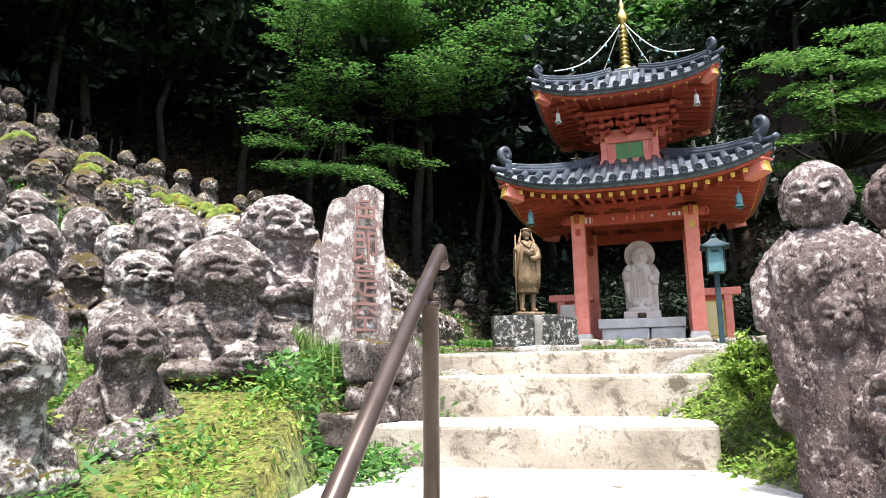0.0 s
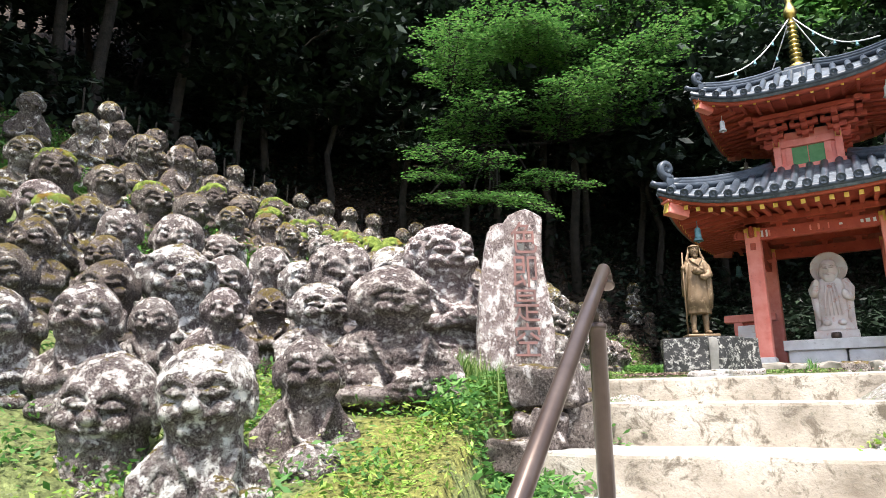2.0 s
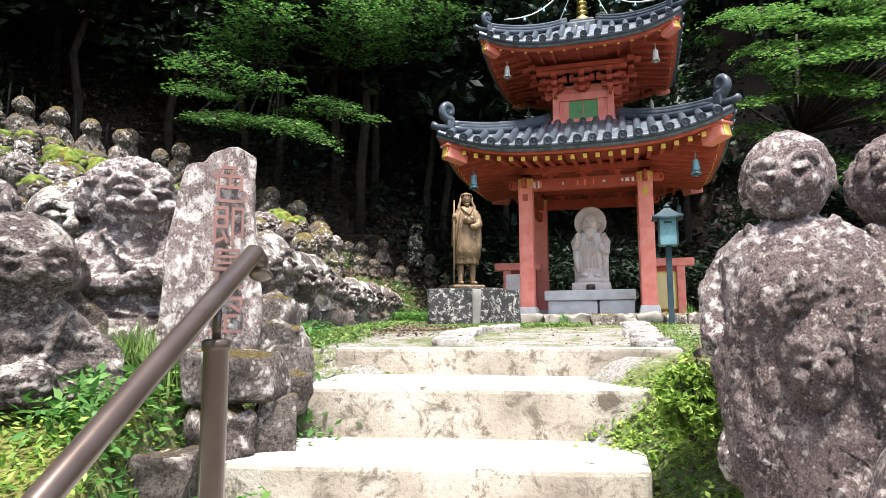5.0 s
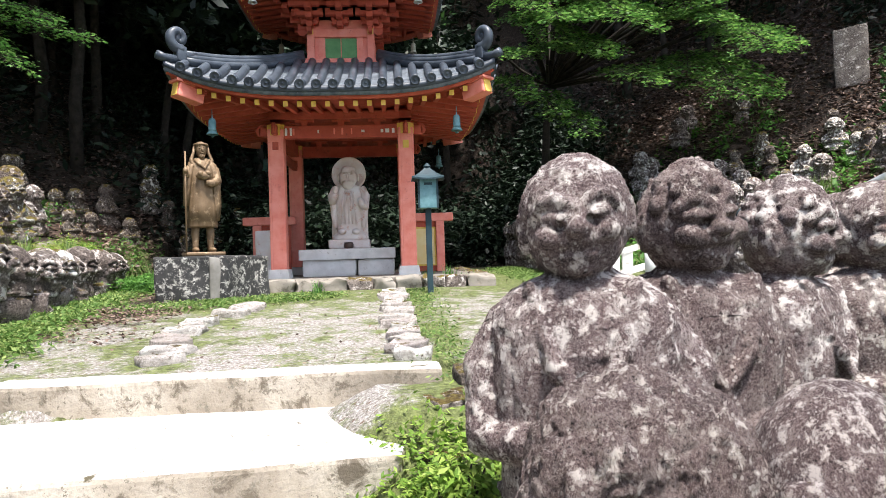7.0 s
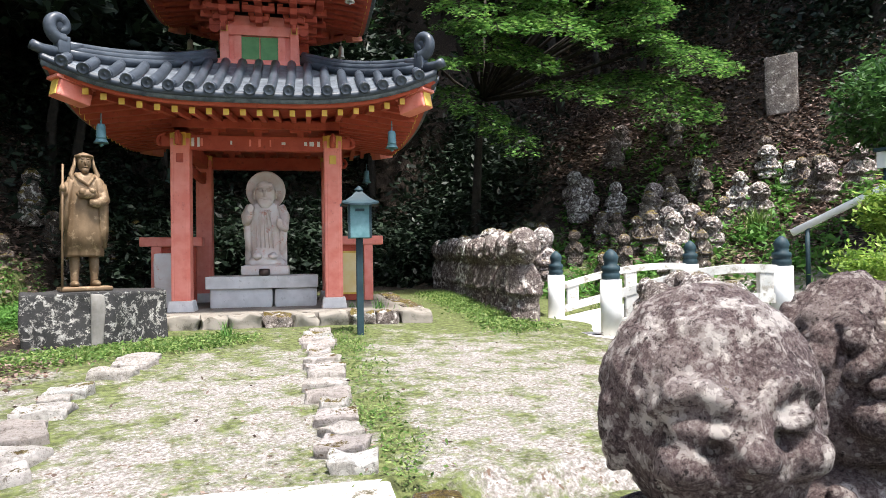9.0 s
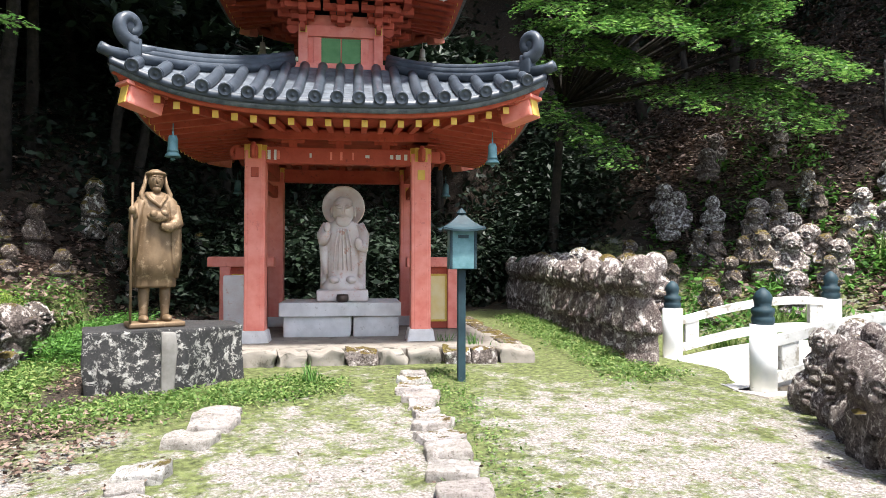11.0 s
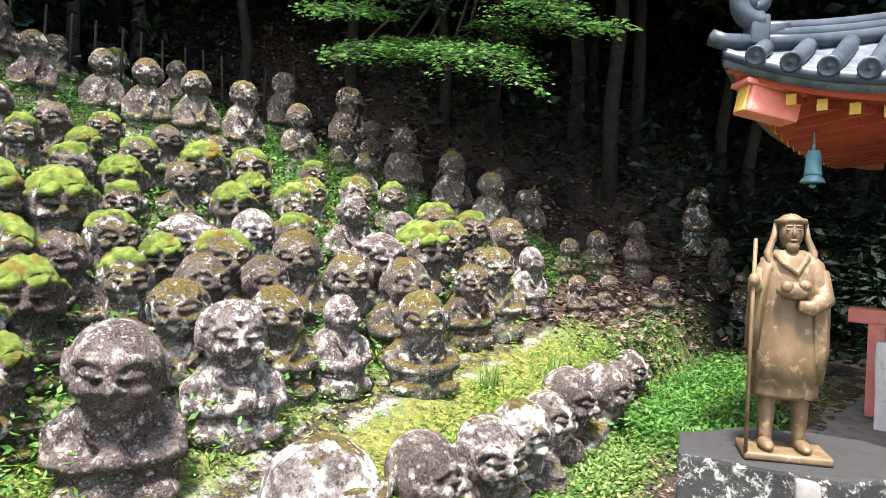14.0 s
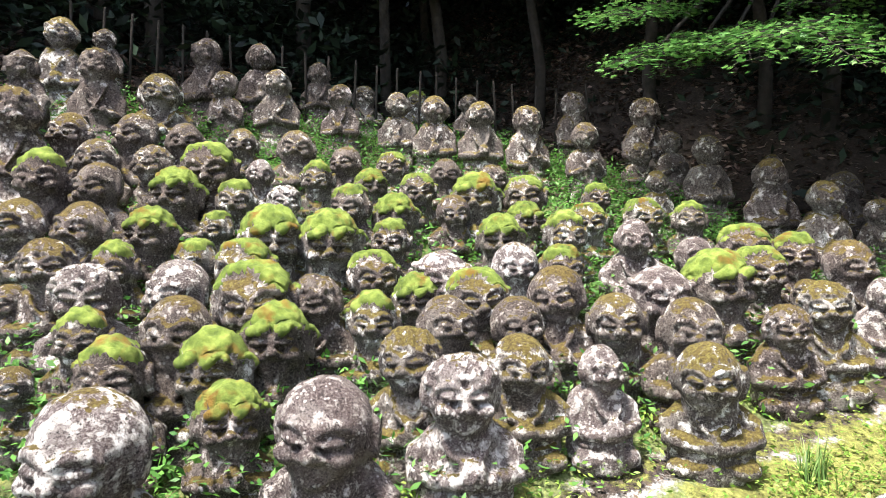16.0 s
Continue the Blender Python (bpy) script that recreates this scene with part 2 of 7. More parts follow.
def moss_mat():
    m = Mat("cushion_moss", 1.0)
    co = m.coords()
    n = m.noise(co, 9, 5, 0.6)
    col = m.ramp(n, [(0.3, (0.055, 0.085, 0.014)), (0.5, (0.145, 0.195, 0.032)), (0.72, (0.29, 0.35, 0.075))])
    col = m.mix(m.step(m.noise(co, 4, 3), 0.56, 0.68), col, (0.17, 0.1, 0.015))
    f = m.noise(co, 70, 3, 0.7)
    return m.done(col, m.math("ADD", f, n), 1.0, 0.03)


M_MOSS = moss_mat()


# ---- mesh helpers ----
def mesh_of(name, verts, faces, mats, smooth=True, index=None):
    me = bpy.data.meshes.new(name)
    me.from_pydata([tuple(v) for v in verts], [], [tuple(f) for f in faces])
    for m in mats if isinstance(mats, (list, tuple)) else [mats]:
        me.materials.append(m)
    me.polygons.foreach_set("use_smooth", [smooth] * len(me.polygons))
    if index is not None:
        me.polygons.foreach_set("material_index", index)
    me.update()
    return me


def bm_mesh(name, bm, mat, smooth=False):
    me = bpy.data.meshes.new(name)
    bm.normal_update()
    bm.to_mesh(me)
    bm.free()
    for m in mat if isinstance(mat, (list, tuple)) else [mat]:
        me.materials.append(m)
    if smooth:
        me.polygons.foreach_set("use_smooth", [True] * len(me.polygons))
    return me


def part(name, bm, material, parent, label="", smooth=False):
    ob = new(name, bm_mesh(name, bm, material, smooth))
    ob.parent = parent
    if label:
        tagged(ob, label)
    return ob


def thing(name, label, category, group="", kind="", at=None):
    ob = new(name)
    if at is not None:
        ob.matrix_world = at
    return tagged(ob, label, category, group, kind)


def box(bm, x0, x1, y0, y1, z0, z1, bevel=0.0, m=None):
    r = bmesh.ops.create_cube(bm, size=1.0)
    vs = r["verts"]
    for v in vs:
        v.co = Vector(((x0 + x1) / 2 + v.co.x * (x1 - x0), (y0 + y1) / 2 + v.co.y * (y1 - y0), (z0 + z1) / 2 + v.co.z * (z1 - z0)))
    if bevel > 0:
        es = list({e for v in vs for e in v.link_edges})
        g = bmesh.ops.bevel(bm, geom=es, offset=bevel, segments=2, affect="EDGES", profile=0.6)
        vs = list({v for f in g["faces"] for v in f.verts} | {v for v in vs if v.is_valid})
    if m is not None:
        bmesh.ops.transform(bm, matrix=m, verts=vs)
    return vs


def boxm(x0, x1, y0, y1, z0, z1, bevel=0.0, m=None):
    bm = bmesh.new()
    box(bm, x0, x1, y0, y1, z0, z1, bevel, m)
    return bm


def lathe(bm, prof, seg=24, m=None, caps=True):
    """Turns a profile of (radius, z) about z."""
    rings = []
    for r, z in prof:
        rings.append([bm.verts.new((r * math.cos(2 * math.pi * i / seg), r * math.sin(2 * math.pi * i / seg), z)) for i in range(seg)])
    for a, b in zip(rings, rings[1:]):
        for i in range(seg):
            bm.faces.new((a[i], a[(i + 1) % seg], b[(i + 1) % seg], b[i]))
    if caps:
        bm.faces.new(rings[0][::-1])
        bm.faces.new(rings[-1])
    vs = [v for ring in rings for v in ring]
    if m is not None:
        bmesh.ops.transform(bm, matrix=m, verts=vs)
    return vs


def tube(bm, pts, radii, seg=8, cap=True):
    """A tube through points with a radius at each."""
    pts = [Vector(p) for p in pts]
    if not hasattr(radii, "__len__"):
        radii = [radii] * len(pts)
    rings = []
    for i, (p, r) in enumerate(zip(pts, radii)):
        d = (pts[min(i + 1, len(pts) - 1)] - pts[max(i - 1, 0)]).normalized()
        a = d.orthogonal().normalized() if i == 0 else (a - d * a.dot(d)).normalized()
        b = d.cross(a)
        rings.append([bm.verts.new(p + r * (a * math.cos(2 * math.pi * k / seg) + b * math.sin(2 * math.pi * k / seg))) for k in range(seg)])
    for u, v in zip(rings, rings[1:]):
        for k in range(seg):
            bm.faces.new((u[k], u[(k + 1) % seg], v[(k + 1) % seg], v[k]))
    if cap:
        bm.faces.new(rings[0][::-1])
        bm.faces.new(rings[-1])


def lerp_table(x, table):
    xs, ys = zip(*table)
    return np.interp(x, xs, ys)


def wobble(v, amp, freq, seed=0):
    return Vector(v) + amp * noise.noise_vector(Vector(v) * freq + Vector((seed * 7.3, seed * 3.1, seed * 1.7)))


# ---- shapes of the stone figures ----
class Lump:
    """Gathers overlapping closed shapes, to be fused into one surface."""

    def __init__(self):
        self.v, self.f = [], []

    def add(self, verts, faces):
        n = len(self.v)
        self.v += verts
        self.f += [tuple(i + n for i in f) for f in faces]


def ball(u, v):
    """Unit sphere as points and faces."""
    vs = [Vector((0, 0, -1))]
    for j in range(1, v):
        e = -math.pi / 2 + math.pi * j / v
        vs += [Vector((math.cos(e) * math.cos(2 * math.pi * i / u), math.cos(e) * math.sin(2 * math.pi * i / u), math.sin(e))) for i in range(u)]
    vs.append(Vector((0, 0, 1)))
    fs = [(0, 1 + (i + 1) % u, 1 + i) for i in range(u)]
    for j in range(v - 2):
        a, c = 1 + j * u, 1 + (j + 1) * u
        fs += [(a + i, a + (i + 1) % u, c + (i + 1) % u, c + i) for i in range(u)]
    a, top = 1 + (v - 2) * u, len(vs) - 1
    fs += [(a + i, a + (i + 1) % u, top) for i in range(u)]
    return vs, fs


BALLS = {}


def blob(lump, c, r, u=18, v=12, m=None):
    if (u, v) not in BALLS:
        BALLS[(u, v)] = ball(u, v)
    vs, fs = BALLS[(u, v)]
    mm = Matrix.Translation(c) @ Matrix.Diagonal((*r, 1))
    mm = m @ mm if m else mm
    lump.add([mm @ p for p in vs], fs)


def limb(lump, pts, radii, seg=8):
    """A capped tube through points with a radius at each."""
    pts = [Vector(p) for p in pts]
    if not hasattr(radii, "__len__"):
        radii = [radii] * len(pts)
    vs, fs = [], []
    for i, (p, r) in enumerate(zip(pts, radii)):
        d = (pts[min(i + 1, len(pts) - 1)] - pts[max(i - 1, 0)]).normalized()
        a = d.orthogonal().normalized() if i == 0 else (a - d * a.dot(d)).normalized()
        b = d.cross(a)
        vs += [p + r * (a * math.cos(2 * math.pi * k / seg) + b * math.sin(2 * math.pi * k / seg)) for k in range(seg)]
    for j in range(len(pts) - 1):
        o = j * seg
        fs += [(o + k, o + (k + 1) % seg, o + seg + (k + 1) % seg, o + seg + k) for k in range(seg)]
    fs.append(tuple(range(seg))[::-1])
    fs.append(tuple(range(len(vs) - seg, len(vs))))
    lump.add(vs, fs)
    for p, r in ((pts[0], radii[0]), (pts[-1], radii[-1])):
        blob(lump, p, (r, r, r), 8, 6)


def carve_head(bm, m, r, smile, mouth, hair, ears=True, broad=1.0):
    """A stone head of unit half height about the origin of m, facing -y."""
    hw, hd = 0.9 * broad, 0.86

    def on(x, z, out=0.0):
        q = max(0.05, 1 - (x / hw) ** 2 - z * z)
        return Vector((x, -hd * math.sqrt(q) - out, z))

    blob(bm, (0, 0.06, 0), (hw, hd * 0.96, 1.0), 28, 20, m)
    blob(bm, (0, -0.14, -0.36), (hw * 0.82, hd * 0.8, 0.6), 22, 14, m)
    lift = r.uniform(-0.04, 0.06)
    for q in (-1, 1):
        brow = [on(q * x, z + lift, 0.02) for x, z in ((0.1, 0.22), (0.3, 0.36), (0.52, 0.33), (0.68, 0.18))]
        limb(bm, [m @ p for p in brow], [0.09 * m.to_scale().x, 0.13 * m.to_scale().x, 0.12 * m.to_scale().x, 0.06 * m.to_scale().x], 8)
        blob(bm, on(q * 0.36, 0.08 + lift, -0.04), (0.21, 0.14, 0.1), 14, 10, m)
        lid = [on(q * x, z + lift, 0.06) for x, z in ((0.15, 0.05), (0.36, 0.03 - 0.03 * smile), (0.58, 0.06))]
        limb(bm, [m @ p for p in lid], 0.045 * m.to_scale().x, 6)
        blob(bm, on(q * 0.47, -0.24, -0.05), (0.25, 0.24, 0.21), 14, 10, m)
        blob(bm, on(q * 0.14, -0.2, 0.02), (0.11, 0.12, 0.09), 10, 8, m)
        if ears:
            blob(bm, (q * (hw + 0.02), 0.08, -0.06), (0.13, 0.22, 0.42), 12, 10, m)
    blob(bm, on(0, 0.02, 0.02), (0.1, 0.12, 0.24), 12, 10, m)
    blob(bm, on(0, -0.15, 0.12), (0.18, 0.17, 0.15), 12, 10, m)
    gap = 0.11 + mouth * 0.12
    k = m.to_scale().x
    for z, t in ((-0.47 + gap, 0.085), (-0.47 - gap, 0.105)):
        lip = [on(x, z + smile * 0.55 * x * x - (0.03 if z < -0.47 else 0) + abs(x) ** 2 * (0.6 if z < -0.47 else -0.25) * gap * 4, 0.04) for x in (-0.38, -0.2, 0, 0.2, 0.38)]
        limb(bm, [m @ p for p in lip], [0.03 * k, t * k, t * k, t * k, 0.03 * k], 8)
    blob(bm, on(0, -0.74, -0.02), (0.3, 0.2, 0.17), 12, 10, m)
    if hair == 1:      # a smooth hood or cap with a rim over the brow
        blob(bm, (0, 0.16, 0.2), (hw * 1.08, hd * 1.04, 0.92), 26, 18, m)
    elif hair == 2:    # rows of curls
        for i in range(6):
            e = 0.38 + i * 0.22
            n = max(4, int(15 * math.cos(e)))
            for j in range(n):
                an = 2 * math.pi * (j + 0.5 * (i % 2)) / n
                if math.sin(an) > -0.35 or e > 0.55:
                    blob(bm, (hw * math.cos(e) * math.cos(an), hd * math.cos(e) * math.sin(an), math.sin(e)), (0.17, 0.17, 0.14), 8, 6, m)
    elif hair == 3:    # a band round the brow
        band = [m @ Vector((hw * 0.93 * math.cos(t), hd * 0.93 * math.sin(t), 0.5 + 0.06 * math.sin(t))) for t in np.linspace(0, 2 * math.pi, 25)]
        limb(bm, band, 0.09 * k, 8)


def square_body(lump, w, d, h):
    """A boulder-like block with rounded corners."""
    vs, fs = ball(20, 14)
    lump.add([Vector((w * math.copysign(abs(p.x) ** 0.6, p.x), d * math.copysign(abs(p.y) ** 0.6, p.y), h * (0.5 + 0.5 * math.copysign(abs(p.z) ** 0.4, p.z)))) for p in vs], fs)


def carved(name, seed, mats, head=0.45, wide=0.34, hair=0, moss=0.0, arms=1, stoop=0.0, smile=0.0, mouth=0.0, rough=1.0, crust=0.0, broad=1.0, square=0.0, voxel=0.0135, thin=0.32, child=0.0, hood=False, turn=0.0, relief=0.0):
    """A stone sitting figure, one unit high, facing -y, one worn surface: knees, robe, arms, hands and a big head with a carved face."""
    r = random.Random(seed)
    bm = Lump()
    hr = head * 0.5
    hc = 0.7 if hood else 1 - hr
    bh = max(0.1, 1 - head * 0.9)
    w, d = wide, wide * 0.78
    head_at = Matrix.Translation((r.uniform(-0.015, 0.015), -stoop * 0.5 - (d * 0.72 if hood else 0.02), hc)) @ Matrix.Rotation(radians(turn + r.uniform(-9, 9)), 4, "Z") @ Matrix.Rotation(radians(r.uniform(-7, 7)), 4, "Y") @ Matrix.Scale(hr, 4)
    carve_head(bm, head_at, r, smile, mouth, hair, not hood, broad)
    if arms >= 0:
        limb(bm, [(0, 0, -0.05), (0, 0, 0.1)], max(w, d) * 0.9, 16)
        blob(bm, (0, 0, bh * 0.2), (w * 1.04, d * 1.0, bh * 0.42), 24, 14)
        blob(bm, (0, 0.01, bh * 0.5), (w * 0.96, d * 0.92, bh * 0.52), 24, 16)
        if not square:
            blob(bm, (0, 0.02, bh * 0.82), (w * 0.9, d * 0.84, bh * 0.28), 24, 14)
        if square:
            square_body(bm, w * 0.95, d * 0.86, bh * 0.98)
    if hood:
        square_body(bm, w * 1.02, d * 1.0, 1.0)
        blob(bm, (0, 0.03, 0.6), (w * 0.95, d * 1.0, 0.42), 28, 20)
        ring = [Vector((1.28 * hr * math.cos(t), -d * 0.8 - 0.035 * math.cos(3 * t), hc + 0.02 + 1.26 * hr * math.sin(t))) for t in np.linspace(-0.5, math.pi + 0.5, 26)]
        limb(bm, ring, [0.05 + 0.012 * math.sin(i * 2.3) for i in range(26)], 8)
        limb(bm, [(-w * 0.75, -d * 0.5, 0.45), (-w * 0.95, -d * 0.45, 0.68), (-w * 0.62, -d * 0.72, 0.86)], [0.1, 0.095, 0.06], 10)
        limb(bm, [(w * 0.7, -d * 0.6, 0.6), (w * 0.8, -d * 0.75, 0.42), (w * 0.2, -d * 1.02, 0.36)], [0.09, 0.09, 0.06], 10)
    if arms > 0 and not hood:
        hz = bh * r.uniform(0.42, 0.56)
        kind = r.choice((0, 1, 2, 3)) if arms == 1 else arms - 2
        for q in (-1, 1):
            up = r.uniform(0.0, 0.1) * bh
            el = Vector((q * w * 1.0, -d * 0.35, bh * 0.44 + up))
            ha = Vector((q * w * (0.16 if kind != 3 else 0.42), -d * 1.02, hz + (0.14 * bh if kind == 3 and q > 0 else 0)))
            limb(bm, [(q * w * 0.66, 0, bh * 0.86), (q * w * 0.98, -d * 0.1, bh * 0.7), el, el.lerp(ha, 0.55) + Vector((0, -0.02, 0)), ha], [w * 0.24, w * 0.27, w * 0.25, w * 0.2, w * 0.14], 12)
            blob(bm, ha + Vector((0, -0.01, 0.01)), (w * 0.19, w * 0.13, w * 0.17), 10, 8)
            for f in range(3):
                limb(bm, [ha + Vector((q * (0.01 - 0.02 * f) * w * 3, -w * 0.12, -w * 0.06)), ha + Vector((q * (0.01 - 0.02 * f) * w * 3, -w * 0.15, w * 0.16))], w * 0.045, 5)
            blob(bm, (q * w * 0.62, -d * 0.66, bh * 0.1), (w * 0.46, d * 0.5, bh * 0.15), 14, 10)
            limb(bm, [(q * w * 0.5, -d * 0.55, bh * 0.95), (q * w * 0.3, -d * 0.9, bh * 0.74), (-q * w * 0.1, -d * 0.98, bh * 0.58)], w * 0.075, 7)
            for f in range(3):
                z = bh * (0.36 - 0.08 * f)
                limb(bm, [(q * w * 0.98, -d * 0.2, z), (q * w * 0.72, -d * 0.78, z - 0.03), (q * w * 0.15, -d * 1.0, z - 0.05)], w * 0.05, 6)
        if kind == 0:
            blob(bm, (0, -d * 1.1, hz + 0.05), (w * 0.12, w * 0.16, w * 0.36), 12, 10)
        elif kind == 1:
            blob(bm, (0, -d * 1.08, hz + 0.02), (w * 0.3, w * 0.24, w * 0.22), 14, 10)
        elif kind == 2:
            carve_head(bm, Matrix.Translation((w * 0.12, -d * 0.98, hz + 0.05)) @ Matrix.Scale(w * 0.34, 4), r, 0.3, 0.2, 0, False)
    if child:
        carve_head(bm, Matrix.Translation((-w * 0.25, -d * 0.8, bh * 0.55)) @ Matrix.Scale(child, 4), r, 0.3, 0.1, 0, False)
    fill = hr * broad * 0.86
    if arms >= 0 and not hood and not square:
        limb(bm, [(0, 0.0, bh * 0.5), (0, -stoop * 0.4, hc - hr * 0.3)], [min(w, fill) * 0.95, fill * 0.86], 16)
    old = bpy.data.meshes.new("fused")
    old.from_pydata([p + Vector((0.03 * noise.noise(p * 3 + Vector((seed, 0, 0))), 0, 0)) for p in bm.v], [], bm.f)
    tmp = new("fused", old)
    rm = tmp.modifiers.new("remesh", "REMESH")
    rm.mode, rm.voxel_size, rm.use_smooth_shade = "VOXEL", voxel, True
    dc = tmp.modifiers.new("thin", "DECIMATE")
    dc.ratio = thin
    me = bpy.data.meshes.new_from_object(tmp.evaluated_get(bpy.context.evaluated_depsgraph_get()))
    bpy.data.objects.remove(tmp)
    bpy.data.meshes.remove(old)
    me.name = name
    me.materials.clear()
    for mt in mats:
        me.materials.append(mt)
    n = len(me.vertices)
    co, no = np.empty(n * 3), np.empty(n * 3)
    me.vertices.foreach_get("co", co)
    me.vertex_normals.foreach_get("vector", no)
    co, no = co.reshape(-1, 3), no.reshape(-1, 3)
    P = [Vector(p) for p in co]
    o1, o2 = Vector((seed * 3.7, 0, 0)), Vector((0, seed * 1.9, 0))
    big = np.array([noise.fractal(p * 5 + o1, 0.9, 2.0, 3) for p in P])
    fine = np.array([noise.fractal(p * 21 + o2, 0.8, 2.0, 2) for p in P])
    fz = (co[:, 2] - hc) / hr
    face = np.exp(-(co[:, 0] / (hr * 0.75)) ** 2) * (fz > -1) * (fz < 0.6) * (no[:, 1] < -0.1)
    amt = rough * (0.012 * big + 0.005 * fine) * (1 - 0.75 * face)
    if crust:
        curl = np.array([noise.fractal(p * 30 + o1, 0.7, 2.1, 3) for p in P])
        amt += crust * (0.007 * (0.3 - np.abs(curl)) + 0.007 * np.abs([noise.noise(p * 52 + o1) for p in P])) * (1 - 0.7 * face)
    if relief:
        amt += relief * np.sign(np.sin(co[:, 2] * 60)) * 0.004 * (no[:, 1] < -0.2) * (fz < -1.2)
    cap = np.zeros(n)
    if moss > 0:
        cap = np.clip((fz - (1.0 - moss * 1.25) + 0.5 * big + 0.35 * np.clip(co[:, 1] / hr, -1, 1)) * 4, 0, 1)
        lump = np.array([noise.fractal(p * 11 + o2, 0.9, 2.0, 3) for p in P])
        amt = amt * (1 - cap) + cap * (0.032 + 0.022 * lump + 0.012 * fine) * hr / 0.22
    co = co + no * amt[:, None]
    co[:, 2] = np.maximum(co[:, 2], -0.06)
    me.vertices.foreach_set("co", co.ravel())
    if len(mats) > 1:
        me.polygons.foreach_set("material_index", [int(sum(cap[i] for i in p.vertices) > 0.5 * len(p.vertices)) for p in me.polygons])
    me.polygons.foreach_set("use_smooth", [True] * len(me.polygons))
    me.update()
    return me


S_PLAIN = [carved("rakan_statue", 10 + i, [M_STATUE], head=h, wide=w, hair=q, stoop=st, smile=sm, mouth=mo, broad=br) for i, (h, w, q, st, sm, mo, br) in enumerate(((0.46, 0.3, 1, 0.0, 0.2, 0.0, 1.0), (0.54, 0.31, 0, 0.1, 0.7, 1.0, 1.0), (0.42, 0.29, 0, 0.05, 0.3, 0.2, 0.95), (0.58, 0.32, 3, 0.05, 0.1, 0.0, 1.08), (0.5, 0.31, 2, 0.1, 0.6, 0.4, 1.0), (0.5, 0.33, 1, 0.0, 0.5, 0.8, 1.04)))]
S_MOSSY = [carved("mossy_rakan_statue", 30 + i, [M_STATUE_MOSSY], head=h, wide=w, hair=q, stoop=st, smile=sm, mouth=mo) for i, (h, w, q, st, sm, mo) in enumerate(((0.48, 0.3, 1, 0.0, 0.3, 0.2), (0.54, 0.31, 0, 0.08, 0.1, 0.0), (0.44, 0.3, 2, 0.1, 0.5, 0.6), (0.5, 0.32, 0, 0.0, 0.6, 1.0)))]
S_CAP = [carved("moss_capped_rakan_statue", 50 + i, [M_STATUE_MOSSY, M_MOSS], head=h, wide=w, moss=mo, stoop=st, smile=0.3, mouth=0.2 * i) for i, (h, w, mo, st) in enumerate(((0.52, 0.29, 0.55, 0.0), (0.56, 0.3, 0.68, 0.05), (0.52, 0.3, 0.46, 0.08), (0.6, 0.3, 0.78, 0.0)))]
S_TALL = [carved("tall_rakan_statue", 90 + i, [M_STATUE_MOSSY], head=0.34, wide=0.22, hair=(0, 1, 3, 0, 2)[i], smile=0.15 * i, square=i % 2) for i in range(5)]
S_NEAR = [carved("near_rakan_statue", 96, [M_STATUE], head=0.36, wide=0.24, hair=1, smile=0.4, mouth=0.3, voxel=0.009, thin=0.6, crust=1.0, arms=4, relief=1.0), carved("near_rakan_statue", 97, [M_STATUE_BIG], head=0.42, wide=0.25, hair=2, smile=0.3, voxel=0.009, thin=0.6, crust=1.5, arms=4)]
S_HEAD = [carved("carved_stone_head", 70 + i, [M_STATUE], head=0.92, wide=0.36, arms=0, smile=0.25 * i, mouth=0.3 * i, hair=i % 2, voxel=0.02) for i in range(3)]
S_FRONT = [carved("front_rakan_statue", 120 + i, [mt], head=h, wide=w, hair=q, smile=sm, mouth=mo, broad=br, voxel=0.0085, thin=0.6, crust=1.0, turn=tu, arms=ar, rough=0.9) for i, (mt, h, w, q, sm, mo, br, tu, ar) in enumerate(((M_STATUE, 0.56, 0.29, 1, 0.15, 0.0, 1.04, 0, 3), (M_STATUE, 0.46, 0.26, 1, 0.6, 0.3, 1.0, -24, 4), (M_STATUE, 0.38, 0.23, 0, 0.5, 0.4, 1.0, 0, 4), (M_STATUE, 0.5, 0.29, 0, 0.7, 1.0, 1.0, 10, 3), (M_STATUE, 0.5, 0.33, 1, 0.45, 0.0, 1.0, 0, 2)))]
S_EDGE = [carved("edge_head", 170 + i, [M_EDGE], head=0.94, wide=0.36, arms=0, smile=0.2 * i, mouth=0.25 * i, hair=i % 2, voxel=0.018) for i in range(4)]
S_WALL = [carved("wall_figure", 260 + i, [M_STATUE], head=0.36, wide=0.155, hair=i % 3, smile=0.3 * i, mouth=0.2 * i, square=1.0, child=0.07 if i % 2 else 0.0) for i in range(4)]
B_A = carved("big_statue", 201, [M_STATUE_BIG], head=0.27, wide=0.225, voxel=0.007, thin=0.6, smile=0.45, crust=0.9, broad=1.0, square=1.0, rough=0.8, arms=2, child=0.06, hair=1)
B_B = carved("big_statue", 208, [M_STATUE_BIG], head=0.27, wide=0.215, voxel=0.007, thin=0.6, hair=2, smile=0.15, crust=1.0, broad=1.0, square=1.0, rough=0.8, arms=3)
B_C = carved("big_statue", 215, [M_STATUE_BIG], head=0.27, wide=0.27, voxel=0.007, thin=0.6, smile=0.7, mouth=0.05, crust=2.2, hood=True, broad=1.0)
B_D = carved("big_statue", 222, [M_STATUE_BIG], head=0.66, wide=0.34, arms=0, voxel=0.008, thin=0.6, smile=0.5, rough=0.5)


# ---- ground ----
STEP_N = (0.276, 0.961)


def along(x, y):
    """How far up the stairs a place lies."""
    return STEP_N[0] * x + STEP_N[1] * y


